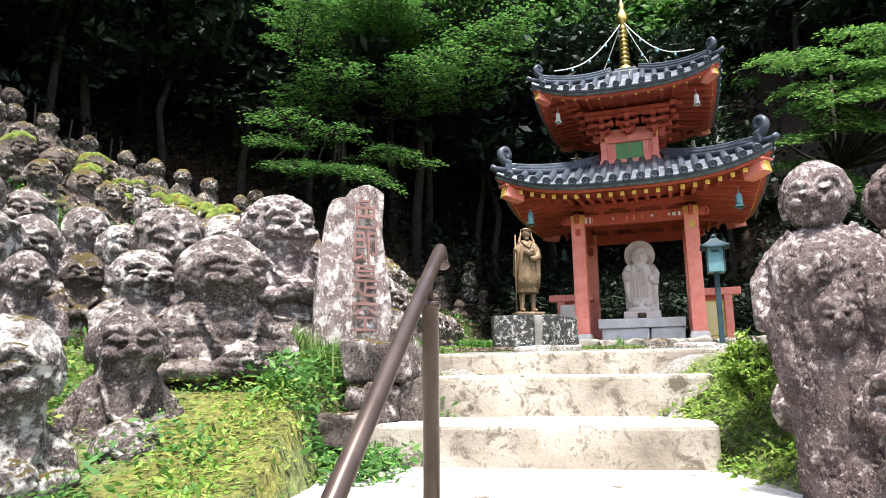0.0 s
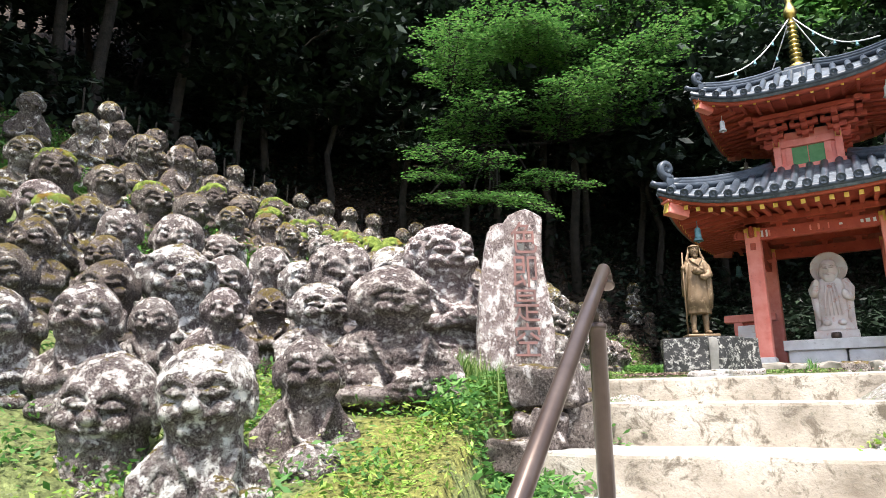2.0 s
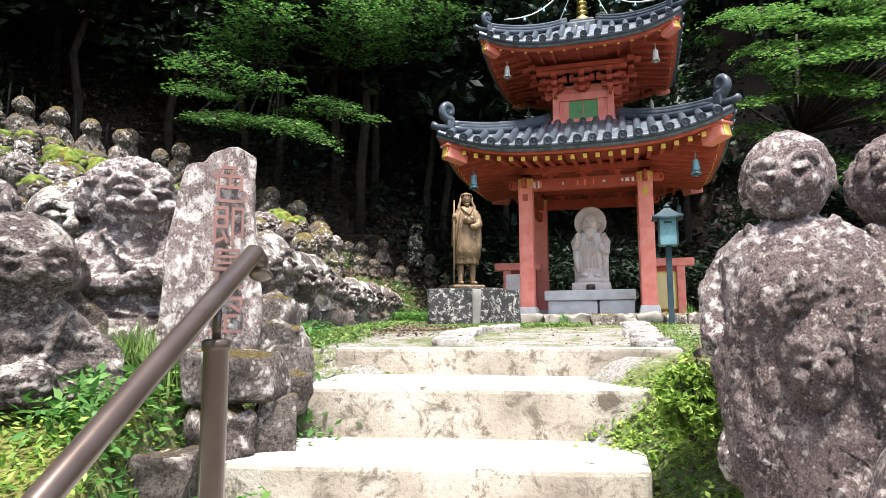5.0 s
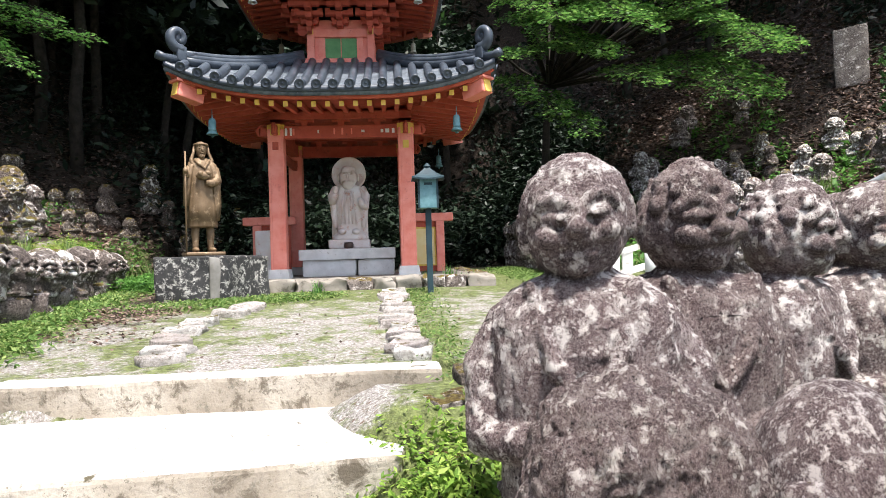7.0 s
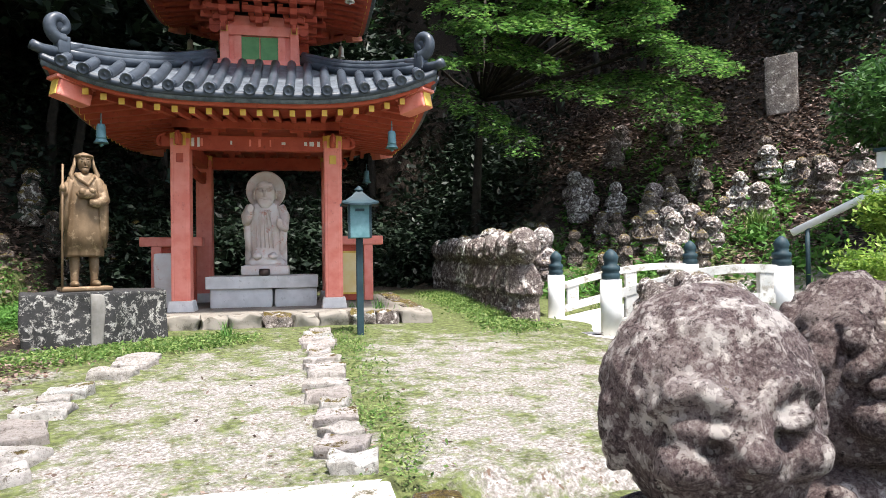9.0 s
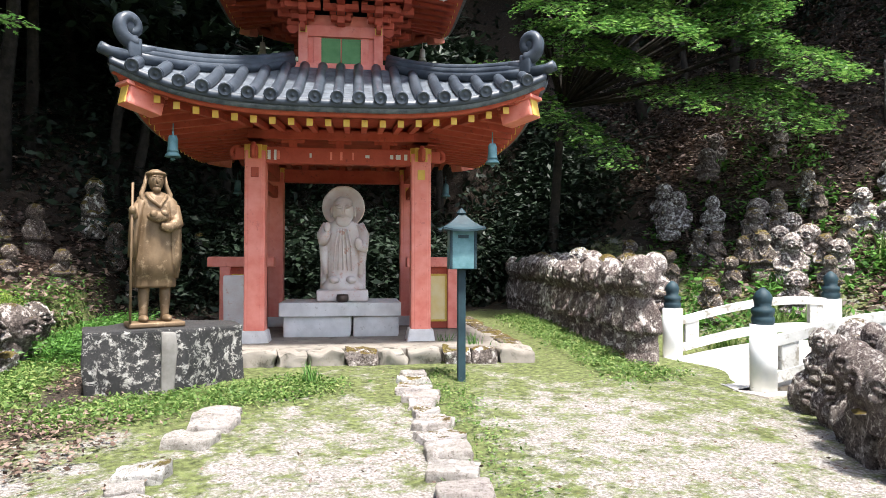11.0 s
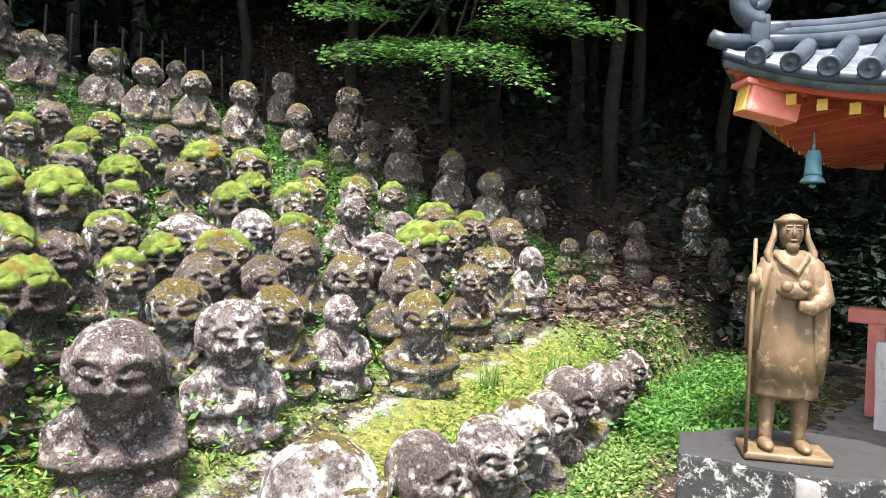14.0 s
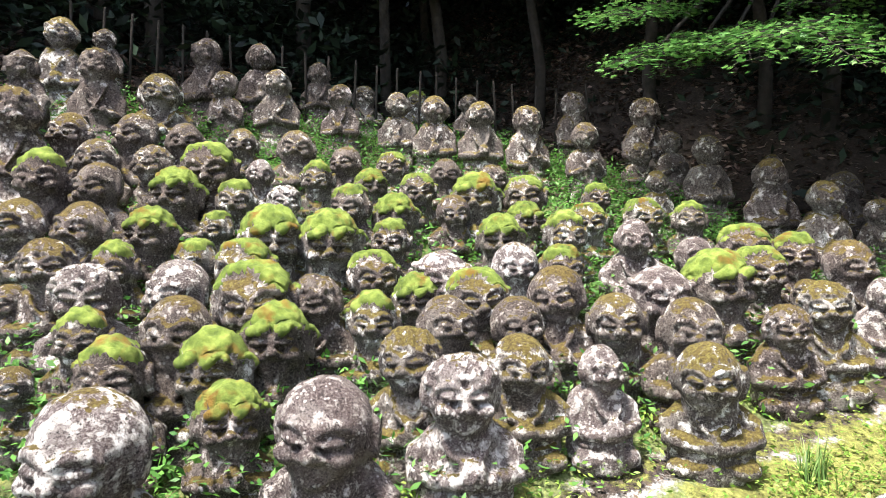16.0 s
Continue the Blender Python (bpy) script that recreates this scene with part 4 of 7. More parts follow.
def build_pagoda():
    pg = thing("pagoda", "two-storey vermilion wooden pagoda with grey tiled roofs", "pagoda", at=PAGODA)
    P = 0.975
    for sx, sy in ((-1, -1), (1, -1), (1, 1), (-1, 1)):
        b = bmesh.new()
        box(b, sx * P - 0.12, sx * P + 0.12, sy * P - 0.12, sy * P + 0.12, 1.97, 4.1, 0.02)
        box(b, sx * P - 0.085, sx * P + 0.085, sy * P - 0.123, sy * P + 0.123, 1.97, 4.1, 0.012)
        post = part("post", b, M_RED, pg)
        b = bmesh.new()
        box(b, sx * P - 0.17, sx * P + 0.17, sy * P - 0.17, sy * P + 0.17, 1.83, 1.99, 0.02)
        for v in b.verts:
            if v.co.z > 1.95:
                v.co.x += (sx * P - v.co.x) * 0.12
                v.co.y += (sy * P - v.co.y) * 0.12
        part("post_base", b, M_GRANITE, post, "pale stone block under the post")
        for ax in (0, 1):
            b = boxm(sx * P - 0.075, sx * P + 0.075, sy * P - 0.128, sy * P + 0.128, 4.0, 4.17, 0.004) if ax == 0 else boxm(sx * P - 0.128, sx * P + 0.128, sy * P - 0.075, sy * P + 0.075, 4.0, 4.17, 0.004)
            part("metal_fitting", b, M_YELLOW, post, "yellow painted fitting")
        part("nail_cover", boxm(sx * P - 0.045, sx * P + 0.045, sy * P - 0.13, sy * P - 0.11, 3.78, 3.9, 0.006), M_YELLOW if sx > 0 else M_RED_SHADED, post)
        # carved beam noses
        for dx, dy in ((sx, 0), (0, sy)):
            b = bmesh.new()
            sp = []
            for a in range(15):
                t = a / 14
                an = -0.4 + t * 4.6
                r = 0.1 * (1 - 0.6 * t)
                sp.append((sx * P + dx * (0.22 + r * math.sin(an) * 0.9) , sy * P + dy * (0.22 + r * math.sin(an) * 0.9), 4.07 + r * math.cos(an) * 0.9))
            tube(b, sp, [0.028] * 15, 6)
            box(b, sx * P + min(0, dx * 0.24) - (0.04 if not dx else 0), sx * P + max(0, dx * 0.24) + (0.04 if not dx else 0), sy * P + min(0, dy * 0.24) - (0.04 if not dy else 0), sy * P + max(0, dy * 0.24) + (0.04 if not dy else 0), 4.0, 4.14, 0.01)
            part("beam_nose", b, M_RED_SHADED, post, "", True)
    for k in range(4):
        R = turn4(k)
        part("beam", boxm(-P, P, -P - 0.07, -P + 0.07, 3.96, 4.15, 0.012, R), M_RED_SHADED, pg)
        part("beam", boxm(-P - 0.1, P + 0.1, -P - 0.1, -P + 0.1, 4.24, 4.36, 0.012, R), M_RED_SHADED, pg)
        part("beam", boxm(-P, P, -P - 0.04, -P + 0.04, 3.72, 3.84, 0.01, R), M_RED_SHADED, pg) if k in (1, 3) else None
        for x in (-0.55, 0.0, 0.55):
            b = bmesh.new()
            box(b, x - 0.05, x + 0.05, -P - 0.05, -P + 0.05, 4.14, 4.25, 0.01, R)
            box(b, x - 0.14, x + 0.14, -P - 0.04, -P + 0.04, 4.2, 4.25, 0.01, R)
            part("bracket", b, M_RED_SHADED, pg)
        part("ceiling", boxm(-P, P, -P, P, 4.36, 4.4), M_RED_SHADED, pg) if k == 0 else None
    # strips of old paper on the front beam
    for x, w, h, c in ((-0.82, 0.035, 0.11, M_WHITE), (-0.75, 0.03, 0.12, M_WHITE), (-0.71, 0.03, 0.1, M_RED), (-0.34, 0.025, 0.05, M_WHITE), (-0.1, 0.025, 0.09, M_RED), (0.02, 0.03, 0.1, M_RED), (0.16, 0.02, 0.09, M_RED), (0.33, 0.05, 0.035, M_WHITE), (0.62, 0.04, 0.05, M_WHITE), (0.7, 0.06, 0.06, M_WHITE), (0.79, 0.04, 0.07, M_WHITE)):
        part("paper_strip", boxm(x - w / 2, x + w / 2, -P - 0.0745, -P - 0.071, 4.055 - h / 2, 4.055 + h / 2), c, pg, "torn votive paper strip")
    roof(pg, 2.2, 0.6, 4.44, 5.24, 0.36, 19, 20)
    # upper storey
    part("roof_collar", boxm(-0.62, 0.62, -0.62, 0.62, 5.14, 5.27, 0.015), M_RED, pg)
    U = 0.475
    for sx, sy in ((-1, -1), (1, -1), (1, 1), (-1, 1)):
        b = boxm(sx * U - 0.06, sx * U + 0.06, sy * U - 0.06, sy * U + 0.06, 5.2, 5.95, 0.01)
        post = part("post", b, M_RED, pg)
        part("metal_fitting", boxm(sx * U - 0.045, sx * U + 0.045, sy * U - 0.066, sy * U + 0.066, 5.7, 5.86, 0.004), M_YELLOW, post, "yellow painted fitting")
        for dx, dy in ((sx, 0), (0, sy)):
            b = bmesh.new()
            lathe(b, [(0.07, -0.03), (0.075, 0.03)], 12, Matrix.Translation((sx * U + dx * 0.13, sy * U + dy * 0.13, 5.76)) @ (Matrix.Rotation(math.pi / 2, 4, "X") if dx else Matrix.Rotation(math.pi / 2, 4, "Y")))
            part("beam_nose", b, M_RED_SHADED, post)
    for k in range(4):
        R = turn4(k)
        wall = part("upper_wall", boxm(-U, U, -U, -U + 0.05, 5.25, 5.95, 0, R), M_RED, pg)
        part("sill", boxm(-U - 0.1, U + 0.1, -U - 0.09, -U, 5.25, 5.31, 0.01, R), M_RED, wall)
        part("lintel", boxm(-U, U, -U - 0.05, -U, 5.66, 5.8, 0.01, R), M_RED, wall)
        for s in (-1, 1):
            part("jamb", boxm(s * 0.3 - 0.05, s * 0.3 + 0.05, -U - 0.03, -U, 5.31, 5.66, 0.006, R), M_RED, wall)
            part("shutter", boxm(min(0.008 * s, 0.25 * s), max(0.008 * s, 0.25 * s), -U - 0.015, -U, 5.33, 5.65, 0.005, R), M_GREEN, wall, "green painted shutter")
        # bracket sets
        for x in (-0.47, 0.0, 0.47):
            b = bmesh.new()
            for j, (w, o) in enumerate(((0.13, 0.1), (0.22, 0.22), (0.3, 0.36))):
                z = 5.84 + j * 0.1
                box(b, x - w, x + w, -U - o - 0.05, -U - o + 0.05, z, z + 0.07, 0.012, R)
                box(b, x - 0.05, x + 0.05, -U - o - 0.1, -U, z - 0.05, z + 0.04, 0.012, R)
                for q in (-1, 0, 1):
                    box(b, x + q * w * 0.8 - 0.04, x + q * w * 0.8 + 0.04, -U - o - 0.05, -U - o + 0.05, z + 0.07, z + 0.11, 0.008, R)
            part("bracket", b, M_RED_SHADED, pg)
        part("beam", boxm(-1.0, 1.0, -U - 0.42, -U - 0.3, 6.12, 6.2, 0.01, R), M_RED_SHADED, pg)
    roof(pg, 1.62, 0.28, 6.34, 7.15, 0.3, 14, 13)
    # finial
    b = bmesh.new()
    box(b, -0.3, 0.3, -0.3, 0.3, 7.1, 7.24, 0.03)
    box(b, -0.22, 0.22, -0.22, 0.22, 7.22, 7.32, 0.02)
    part("finial_base", b, M_TILE, pg)
    b = bmesh.new()
    prof = [(0.13, 7.3), (0.14, 7.4), (0.08, 7.44)]
    for j in range(9):
        z = 7.48 + j * 0.095
        r = 0.115 - j * 0.005
        prof += [(0.045, z), (r, z + 0.025), (r, z + 0.04), (0.045, z + 0.065)]
    prof += [(0.04, 8.36), (0.1, 8.42), (0.12, 8.5), (0.1, 8.58), (0.06, 8.66), (0.05, 8.72), (0.07, 8.78), (0.03, 8.86), (0.015, 9.05)]
    lathe(b, prof, 16)
    part("finial", b, M_GOLD, pg, "gilded finial of stacked rings", True)
    for sx, sy in ((-1, -1), (1, -1), (1, 1), (-1, 1)):
        b = bmesh.new()
        a, c = Vector((sx * 0.03, sy * 0.03, 8.38)), Vector((sx * 1.25, sy * 1.25, 6.98))
        pts = [a.lerp(c, t / 12) + Vector((0, 0, -0.28 * math.sin(math.pi * t / 12))) for t in range(13)]
        tube(b, pts, 0.012, 6)
        ch = part("chain", b, M_GRANITE, pg, "", True)
        for t in (3, 6, 9):
            b = bmesh.new()
            lathe(b, [(0.008, 0.02), (0.02, -0.01), (0.026, -0.06), (0.034, -0.075)], 10, Matrix.Translation(pts[t]))
            part("small_bell", b, M_VERDIGRIS, ch, "", True)
    for sx, sy in ((-1, -1), (1, -1), (1, 1), (-1, 1)):
        bell(pg, (sx * 1.68, sy * 1.9, 4.14), 0.82, M_VERDIGRIS)
        bell(pg, (sx * 1.22, sy * 1.25, 6.16), 0.7, M_GRANITE)
    # low wings on both sides
    for s in (-1, 1):
        w = part("wing_wall", boxm(min(s * 1.0, s * 1.62), max(s * 1.0, s * 1.62), 0.27, 0.33, 1.86, 2.72, 0.005), M_RED_SHADED, pg)
        part("cap_beam", boxm(min(s * 0.9, s * 1.78), max(s * 0.9, s * 1.78), 0.18, 0.42, 2.72, 2.86, 0.02), M_RED, w)
        part("wing_post", boxm(s * 1.55 - 0.07, s * 1.55 + 0.07, 0.2, 0.36, 1.86, 2.74, 0.01), M_RED, w)
        part("panel", boxm(min(s * 1.08, s * 1.46), max(s * 1.08, s * 1.46), 0.245, 0.275, 1.98, 2.6, 0.006), M_PANEL, w, "yellow panel in a wooden frame")
        for x in (1.08, 1.46):
            part("panel_frame", boxm(s * x - 0.015, s * x + 0.015, 0.24, 0.28, 1.96, 2.62, 0.004), M_YELLOW, w)
        for z in (1.97, 2.61):
            part("panel_frame", boxm(min(s * 1.08, s * 1.46), max(s * 1.08, s * 1.46), 0.24, 0.28, z - 0.015, z + 0.015, 0.004), M_YELLOW, w)
    return pg


build_pagoda()

# stone platform of the pagoda
platform = thing("platform", "low stone platform edged with rough blocks", "platform", kind="structure", at=PAGODA)
b = boxm(-1.95, 2.0, -1.68, 1.9, 1.5, 1.85, 0.02)
part("platform_floor", b, M_FLOOR, platform)


def block(sx, sy, sz, seed, amp=0.16, cuts=3):
    """A roughly hewn stone block about the origin, base at z 0."""
    bm = bmesh.new()
    box(bm, -sx / 2, sx / 2, -sy / 2, sy / 2, 0, sz, min(sx, sy, sz) * 0.16)
    bmesh.ops.subdivide_edges(bm, edges=list(bm.edges), cuts=cuts if max(sx, sy, sz) < 0.6 else cuts + 1, use_grid_fill=True)
    for v in bm.verts:
        v.co = wobble(v.co, amp * min(sx, sy, sz), 2.2 / max(sx, sy, sz), seed)
        v.co = wobble(v.co, amp * 0.3 * min(sx, sy, sz), 7.0 / max(sx, sy, sz), seed + 5)
    return bm


def place(name, bm, mat, m, label, category, group="", kind="", smooth=True):
    ob = new(name, bm_mesh(name, bm, mat, smooth))
    ob.matrix_world = m
    return tagged(ob, label, category, group, kind)


rng = random.Random(5)
x = -1.9
while x < 1.95:
    w = rng.uniform(0.26, 0.5)
    ob = part("edge_stone", block(w, 0.3, 0.22, rng.randint(0, 999), 0.24), M_FLOOR if rng.random() < 0.6 else M_ROCK, platform, "", True)
    ob.location = (x + w / 2, -1.72 + rng.uniform(-0.03, 0.03), 1.62)
    x += w + 0.01
for s, xx in ((-1, -1.92), (1, 2.0)):
    y = -1.5
    while y < 1.8:
        w = rng.uniform(0.3, 0.5)
        ob = part("edge_stone", block(0.28, w, 0.24, rng.randint(0, 999)), M_ROCK, platform, "", True)
        ob.location = (xx, y + w / 2, 1.62)
        y += w + 0.01

# altar and stone buddha
altar = thing("altar", "granite altar slab on a stone block base", "altar", at=PAGODA)
bb = block(0.85, 0.75, 0.29, 3, 0.05)
part("base_block", bb, M_GRANITE, altar, "", True).location = (-0.28, -0.2, 1.83)
part("base_block", block(0.58, 0.75, 0.28, 4, 0.05), M_GRANITE, altar, "", True).location = (0.46, -0.2, 1.83)
part("slab", boxm(-0.75, 0.77, -0.62, 0.35, 2.11, 2.28, 0.012), M_GRANITE, altar)
b = bmesh.new()
lathe(b, [(0.04, 0), (0.075, 0.01), (0.08, 0.06), (0.07, 0.1), (0.055, 0.1), (0.05, 0.05)], 20)
place("incense_bowl", b, M_STEEL, PAGODA @ Matrix.Translation((0.03, -0.5, 2.28)), "dark metal incense bowl on the altar slab", "bowl")


# ---- statues ----
def gauss(a, s):
    return np.exp(-((a / s) ** 2))


STATUES = []


def statue(me, x, y, h, yaw, label="", mat_group="stone figures on the slope", tilt=0.0, z=None, w=1.0, name="rakan_statue"):
    ob = new(name, me)
    ob.matrix_world = Matrix.LocRotScale((x, y, (gz(x, y) if z is None else z) - 0.02 * h), Euler((radians(tilt), 0, radians(yaw))), (h * w, h * w, h))
    tagged(ob, label or "weathered lichen-spotted stone figure sitting on the slope", "statue", mat_group)
    STATUES.append((x, y, h))
    return ob


L_PLAIN = "weathered grey stone figure blotched with white lichen"
L_MOSSY = "brown mossy stone figure among ferns on the slope"
L_CAP = "stone figure with a thick yellow-green moss cap on its head"


pick = random.Random(21)


def slope_figure(style, x, y, h):
    """One figure of the slope, turned roughly downhill."""
    yaw = (50 if y > 6.5 else 34) + pick.uniform(-17, 17)
    tilt = pick.uniform(-3, 6)
    if style == "mossy" and y > 7.8 and -4.6 < x < -0.6 and pick.random() < 0.4:
        style = "capped"
    if style == "tall":
        statue(pick.choice(S_TALL), x, y, h * 1.15, yaw, "tall grey stone figure standing in the top rows", tilt=tilt * 0.5, w=0.98)
    elif style == "capped":
        statue(pick.choice(S_CAP), x, y, h, yaw, L_CAP, tilt=tilt)
    elif style == "mossy":
        statue(pick.choice(S_MOSSY), x, y, h, yaw, L_MOSSY, tilt=tilt)
    else:
        statue(pick.choice(S_PLAIN), x, y, h, yaw, L_PLAIN, tilt=tilt)


for x, y, h in ((-6.47, 8.44, 0.92), (-7.13, 8.92, 1.03), (-6.36, 9.1, 0.97), (-7.64, 9.55, 0.76), (-6.7, 10.48, 1.04), (-6.22, 10.49, 0.81), (-6.79, 11.23, 1.01), (-5.98, 11.04, 0.93), (-6.72, 12.12, 0.86), (-5.66, 11.79, 0.86), (-5.23, 12.37, 0.87), (-4.76, 12.59, 0.94), (-5.6, 14.04, 0.79), (-4.38, 13.02, 0.95), (-3.99, 13.47, 0.95), (-4.47, 15.12, 1), (-3.45, 13.95, 0.85), (-3.5, 15.46, 1.06), (-2.33, 13.7, 0.66), (-2.17, 14.58, 0.97), (-1.35, 14.36, 0.96), (-0.83, 14.28, 0.9), (-0.53, 15.03, 0.7), (-5.16, 8.1, 1.08), (-6.6, 6.86, 0.89), (-6.24, 7.45, 0.94),):
    slope_figure("tall", x, y, h)
for x, y, h in ((-6.56, 13.79, 0.72), (-4.25, 11.5, 0.62), (-4.71, 8.24, 0.88), (-4.4, 9.51, 0.88), (-4.19, 10.52, 0.67), (-4.02, 11.02, 0.58), (-3.63, 11.33, 0.63), (-4.25, 9.12, 0.78), (-4.03, 9.56, 0.69), (-3.41, 10.35, 0.75), (-3, 11.51, 0.82), (-2.87, 12.11, 0.74), (-2.67, 11.83, 0.6), (-3.81, 8.76, 0.7), (-3.81, 9.3, 0.56), (-3.16, 9.44, 0.83), (-2.88, 9.8, 0.83), (-2.85, 10.36, 0.66), (-2.41, 11.22, 0.69), (-2.09, 11.68, 0.75), (-2.25, 12.29, 0.65), (-2.65, 12.96, 0.61), (-2.03, 12.88, 0.67), (-1.72, 13.27, 0.68), (-1, 12.82, 0.79), (-0.69, 13.05, 0.78), (-3.33, 8.94, 0.62), (-2.95, 9.15, 0.73), (-3.12, 9.72, 0.49), (-2.76, 8.04, 0.66),):
    slope_figure("capped", x, y, h)
for x, y, h in ((-1.94, 9.5, 0.69), (-1.67, 8.41, 0.62), (-4.59, 6.75, 0.82), (-4.09, 4.73, 0.79), (-5.25, 5.97, 0.83), (-4.6, 4.66, 0.6),):
    slope_figure("capped", x, y, h)
for x, y, h in ((-6.15, 9.69, 0.94), (-6.47, 12.74, 0.76), (-3.24, 14.87, 0.68), (-1.15, 15.98, 0.78), (-5.61, 8.23, 0.94), (-5.51, 8.62, 0.85), (-5.19, 9.1, 0.92), (-5.2, 9.6, 0.78), (-5.16, 10.19, 0.69), (-4.71, 10.57, 0.81), (-4.28, 10.89, 0.74), (-3.76, 11.84, 0.69), (-5.01, 8.71, 0.81), (-4.43, 8.57, 0.84), (-4.67, 9.13, 0.81), (-3.37, 12.14, 0.69), (-3.19, 10.69, 0.69), (-3, 11.21, 0.66), (-4.23, 8, 0.76), (-3.86, 8.3, 0.84), (-0.28, 13.14, 0.85), (-3.43, 8.01, 0.8), (-3.47, 8.43, 0.67), (-2.47, 9.9, 0.66), (-1.73, 11.13, 0.7), (-0.76, 11.8, 0.86), (-0.77, 12.54, 0.74), (-2.33, 8.9, 0.88), (-2.21, 9.31, 0.75), (-2.07, 9.99, 0.63),):
    slope_figure("mossy", x, y, h)
for x, y, h in ((-1.7, 10.21, 0.75), (-1.3, 10.57, 0.83), (-2.26, 8.38, 0.86), (-2.05, 8.86, 0.75), (-1.55, 9.78, 0.76), (-1.29, 10.17, 0.73), (-1, 10.81, 0.73), (-0.56, 10.97, 0.82), (-0.27, 11.7, 0.7), (-0.13, 12.1, 0.81), (-3.56, 7.81, 0.5), (-2.7, 7.66, 0.48), (-2.18, 8.02, 0.76), (-2.05, 8.5, 0.71), (-1.28, 9.29, 0.8), (-1.01, 9.84, 0.73), (-0.3, 10.68, 0.74), (-2.75, 3.91, 0.71), (-3.71, 4.21, 0.75), (-3.48, 4.72, 0.65), (-5.63, 5.94, 0.8), (-4.22, 5.3, 0.74), (-4.9, 6.33, 0.89), (-4.06, 6.73, 0.91), (-5.64, 7.89, 1.11), (-3.16, 3.46, 0.73), (-2.02, 4.79, 0.61), (-0.97, 4.85, 0.68),):
    slope_figure("mossy", x, y, h)
for x, y, h in ((-4.41, 10, 0.68), (-3.97, 10.02, 0.59), (-1.56, 11.95, 0.82), (-2.09, 10.23, 0.75), (-1.95, 10.85, 0.7), (-1.3, 12.44, 0.67), (-3.01, 8.13, 0.79), (-2.8, 8.57, 0.78), (-0.95, 11.28, 0.82), (-0.02, 12.97, 0.7), (-1.09, 8.64, 0.88), (-0.94, 9.33, 0.79), (-0.72, 10.2, 0.67), (-1.47, 7.72, 0.93), (-2.26, 3.15, 0.71), (-2.19, 3.6, 0.59), (-1.88, 3.82, 0.69), (-2.68, 2.98, 0.62), (-1.49, 4.88, 1.01), (-2.44, 5.59, 0.84), (-2.5, 4.99, 0.76), (-2.45, 4.21, 0.88), (-3.3, 5.38, 0.9), (-3.66, 5.09, 0.82), (-3.13, 5.91, 0.78), (-4.38, 4.91, 0.82), (-1.49, 6.4, 1.05), (-2.09, 5.51, 0.81),):
    slope_figure("plain", x, y, h)

for x, y, h in ((-1.8, 15.5, 0.75), (-1.0, 14.8, 0.75), (-1.05, 15.4, 0.7), (-0.5, 15.3, 0.7), (-1.6, 14.9, 0.7), (0.9, 16.0, 0.75), (1.7, 17.4, 0.9), (2.05, 17.3, 0.7), (1.27, 14.9, 0.5), (0.15, 14.5, 0.55), (-0.4, 12.6, 0.6), (2.4, 17.0, 0.8), (-2.4, 15.1, 0.75), (-3.0, 15.3, 0.75), (0.4, 15.4, 0.6), (0.7, 14.0, 0.45), (0.45, 13.5, 0.45), (3.0, 17.2, 0.8), (3.5, 17.5, 0.8)):
    slope_figure("mossy" if h < 0.62 else "tall", x, y, h)

# figures at the foot of the slope beside the stairs
statue(S_FRONT[0], -1.85, 2.85, 0.84, 25, "broad lichen-grey stone head on a mossy block", z=0.7)
statue(S_FRONT[1], -1.27, 2.72, 0.92, 42, "pale stone figure with a weathered laughing face", z=0.64)
statue(S_FRONT[2], -1.1, 3.42, 0.98, 30, "two stacked stone figures grown with pale lichen", z=0.7)
statue(S_HEAD[0], -0.98, 3.22, 0.42, 25, "small stone head at the feet of another figure", z=0.72, name="carved_stone_head")
statue(S_NEAR[0], -0.84, 4.15, 1.25, 30, "tall dark stone figure with a scaled robe", z=0.93, w=1.25)
statue(S_FRONT[3], -1.4, 4.3, 0.72, 36, "grey stone figure laughing with an open mouth", z=1.42, w=1.2)
statue(S_NEAR[1], -0.72, 5.25, 1.18, 30, "tall pale stone figure with a round lichen-white head", z=1.55, w=1.2)
statue(S_FRONT[4], -1.15, 5.35, 1.05, 20, L_PLAIN, z=1.55, w=1.1)

# big figures beside the top of the stairs
G2 = "big stone figures by the stairs"
statue(B_A, 2.56, 3.46, 1.4, -36, "big brown stone figure with a smiling flat face", G2, z=1.06, w=0.95, name="big_statue")
statue(B_B, 3.06, 3.5, 1.42, -14, "big brown stone figure with a tilted round head", G2, z=1.04, w=0.95, name="big_statue")
statue(B_C, 2.2, 2.82, 1.12, -38, "big grey stone figure with curly lichen round its face", G2, z=0.78, w=0.78, name="big_statue")
statue(B_D, 2.5, 2.6, 0.8, -40, "smooth purple-grey stone head with closed eyes", G2, z=1.1, w=0.75, name="big_statue")
statue(B_D, 2.08, 2.22, 0.72, -50, "dark brown rounded stone figure low by the stairs", G2, z=0.74, w=0.9, name="big_statue")
statue(B_B, 3.6, 3.55, 1.42, 20, "big lichen-crusted stone figure seen from its side", G2, z=1.0, w=1.0, name="big_statue")
statue(B_A, 4.16, 3.5, 1.36, -25, "big dark stone figure with an open mouth", G2, z=1.05, w=1.0, name="big_statue")
statue(B_A, 4.5, 3.9, 1.3, 0, "big stone figure standing behind the others", G2, z=1.1, w=1.0, name="big_statue")
statue(B_B, 3.3, 2.7, 1.1, -20, "big stone figure standing behind the others", G2, z=0.9, w=1.0, name="big_statue")

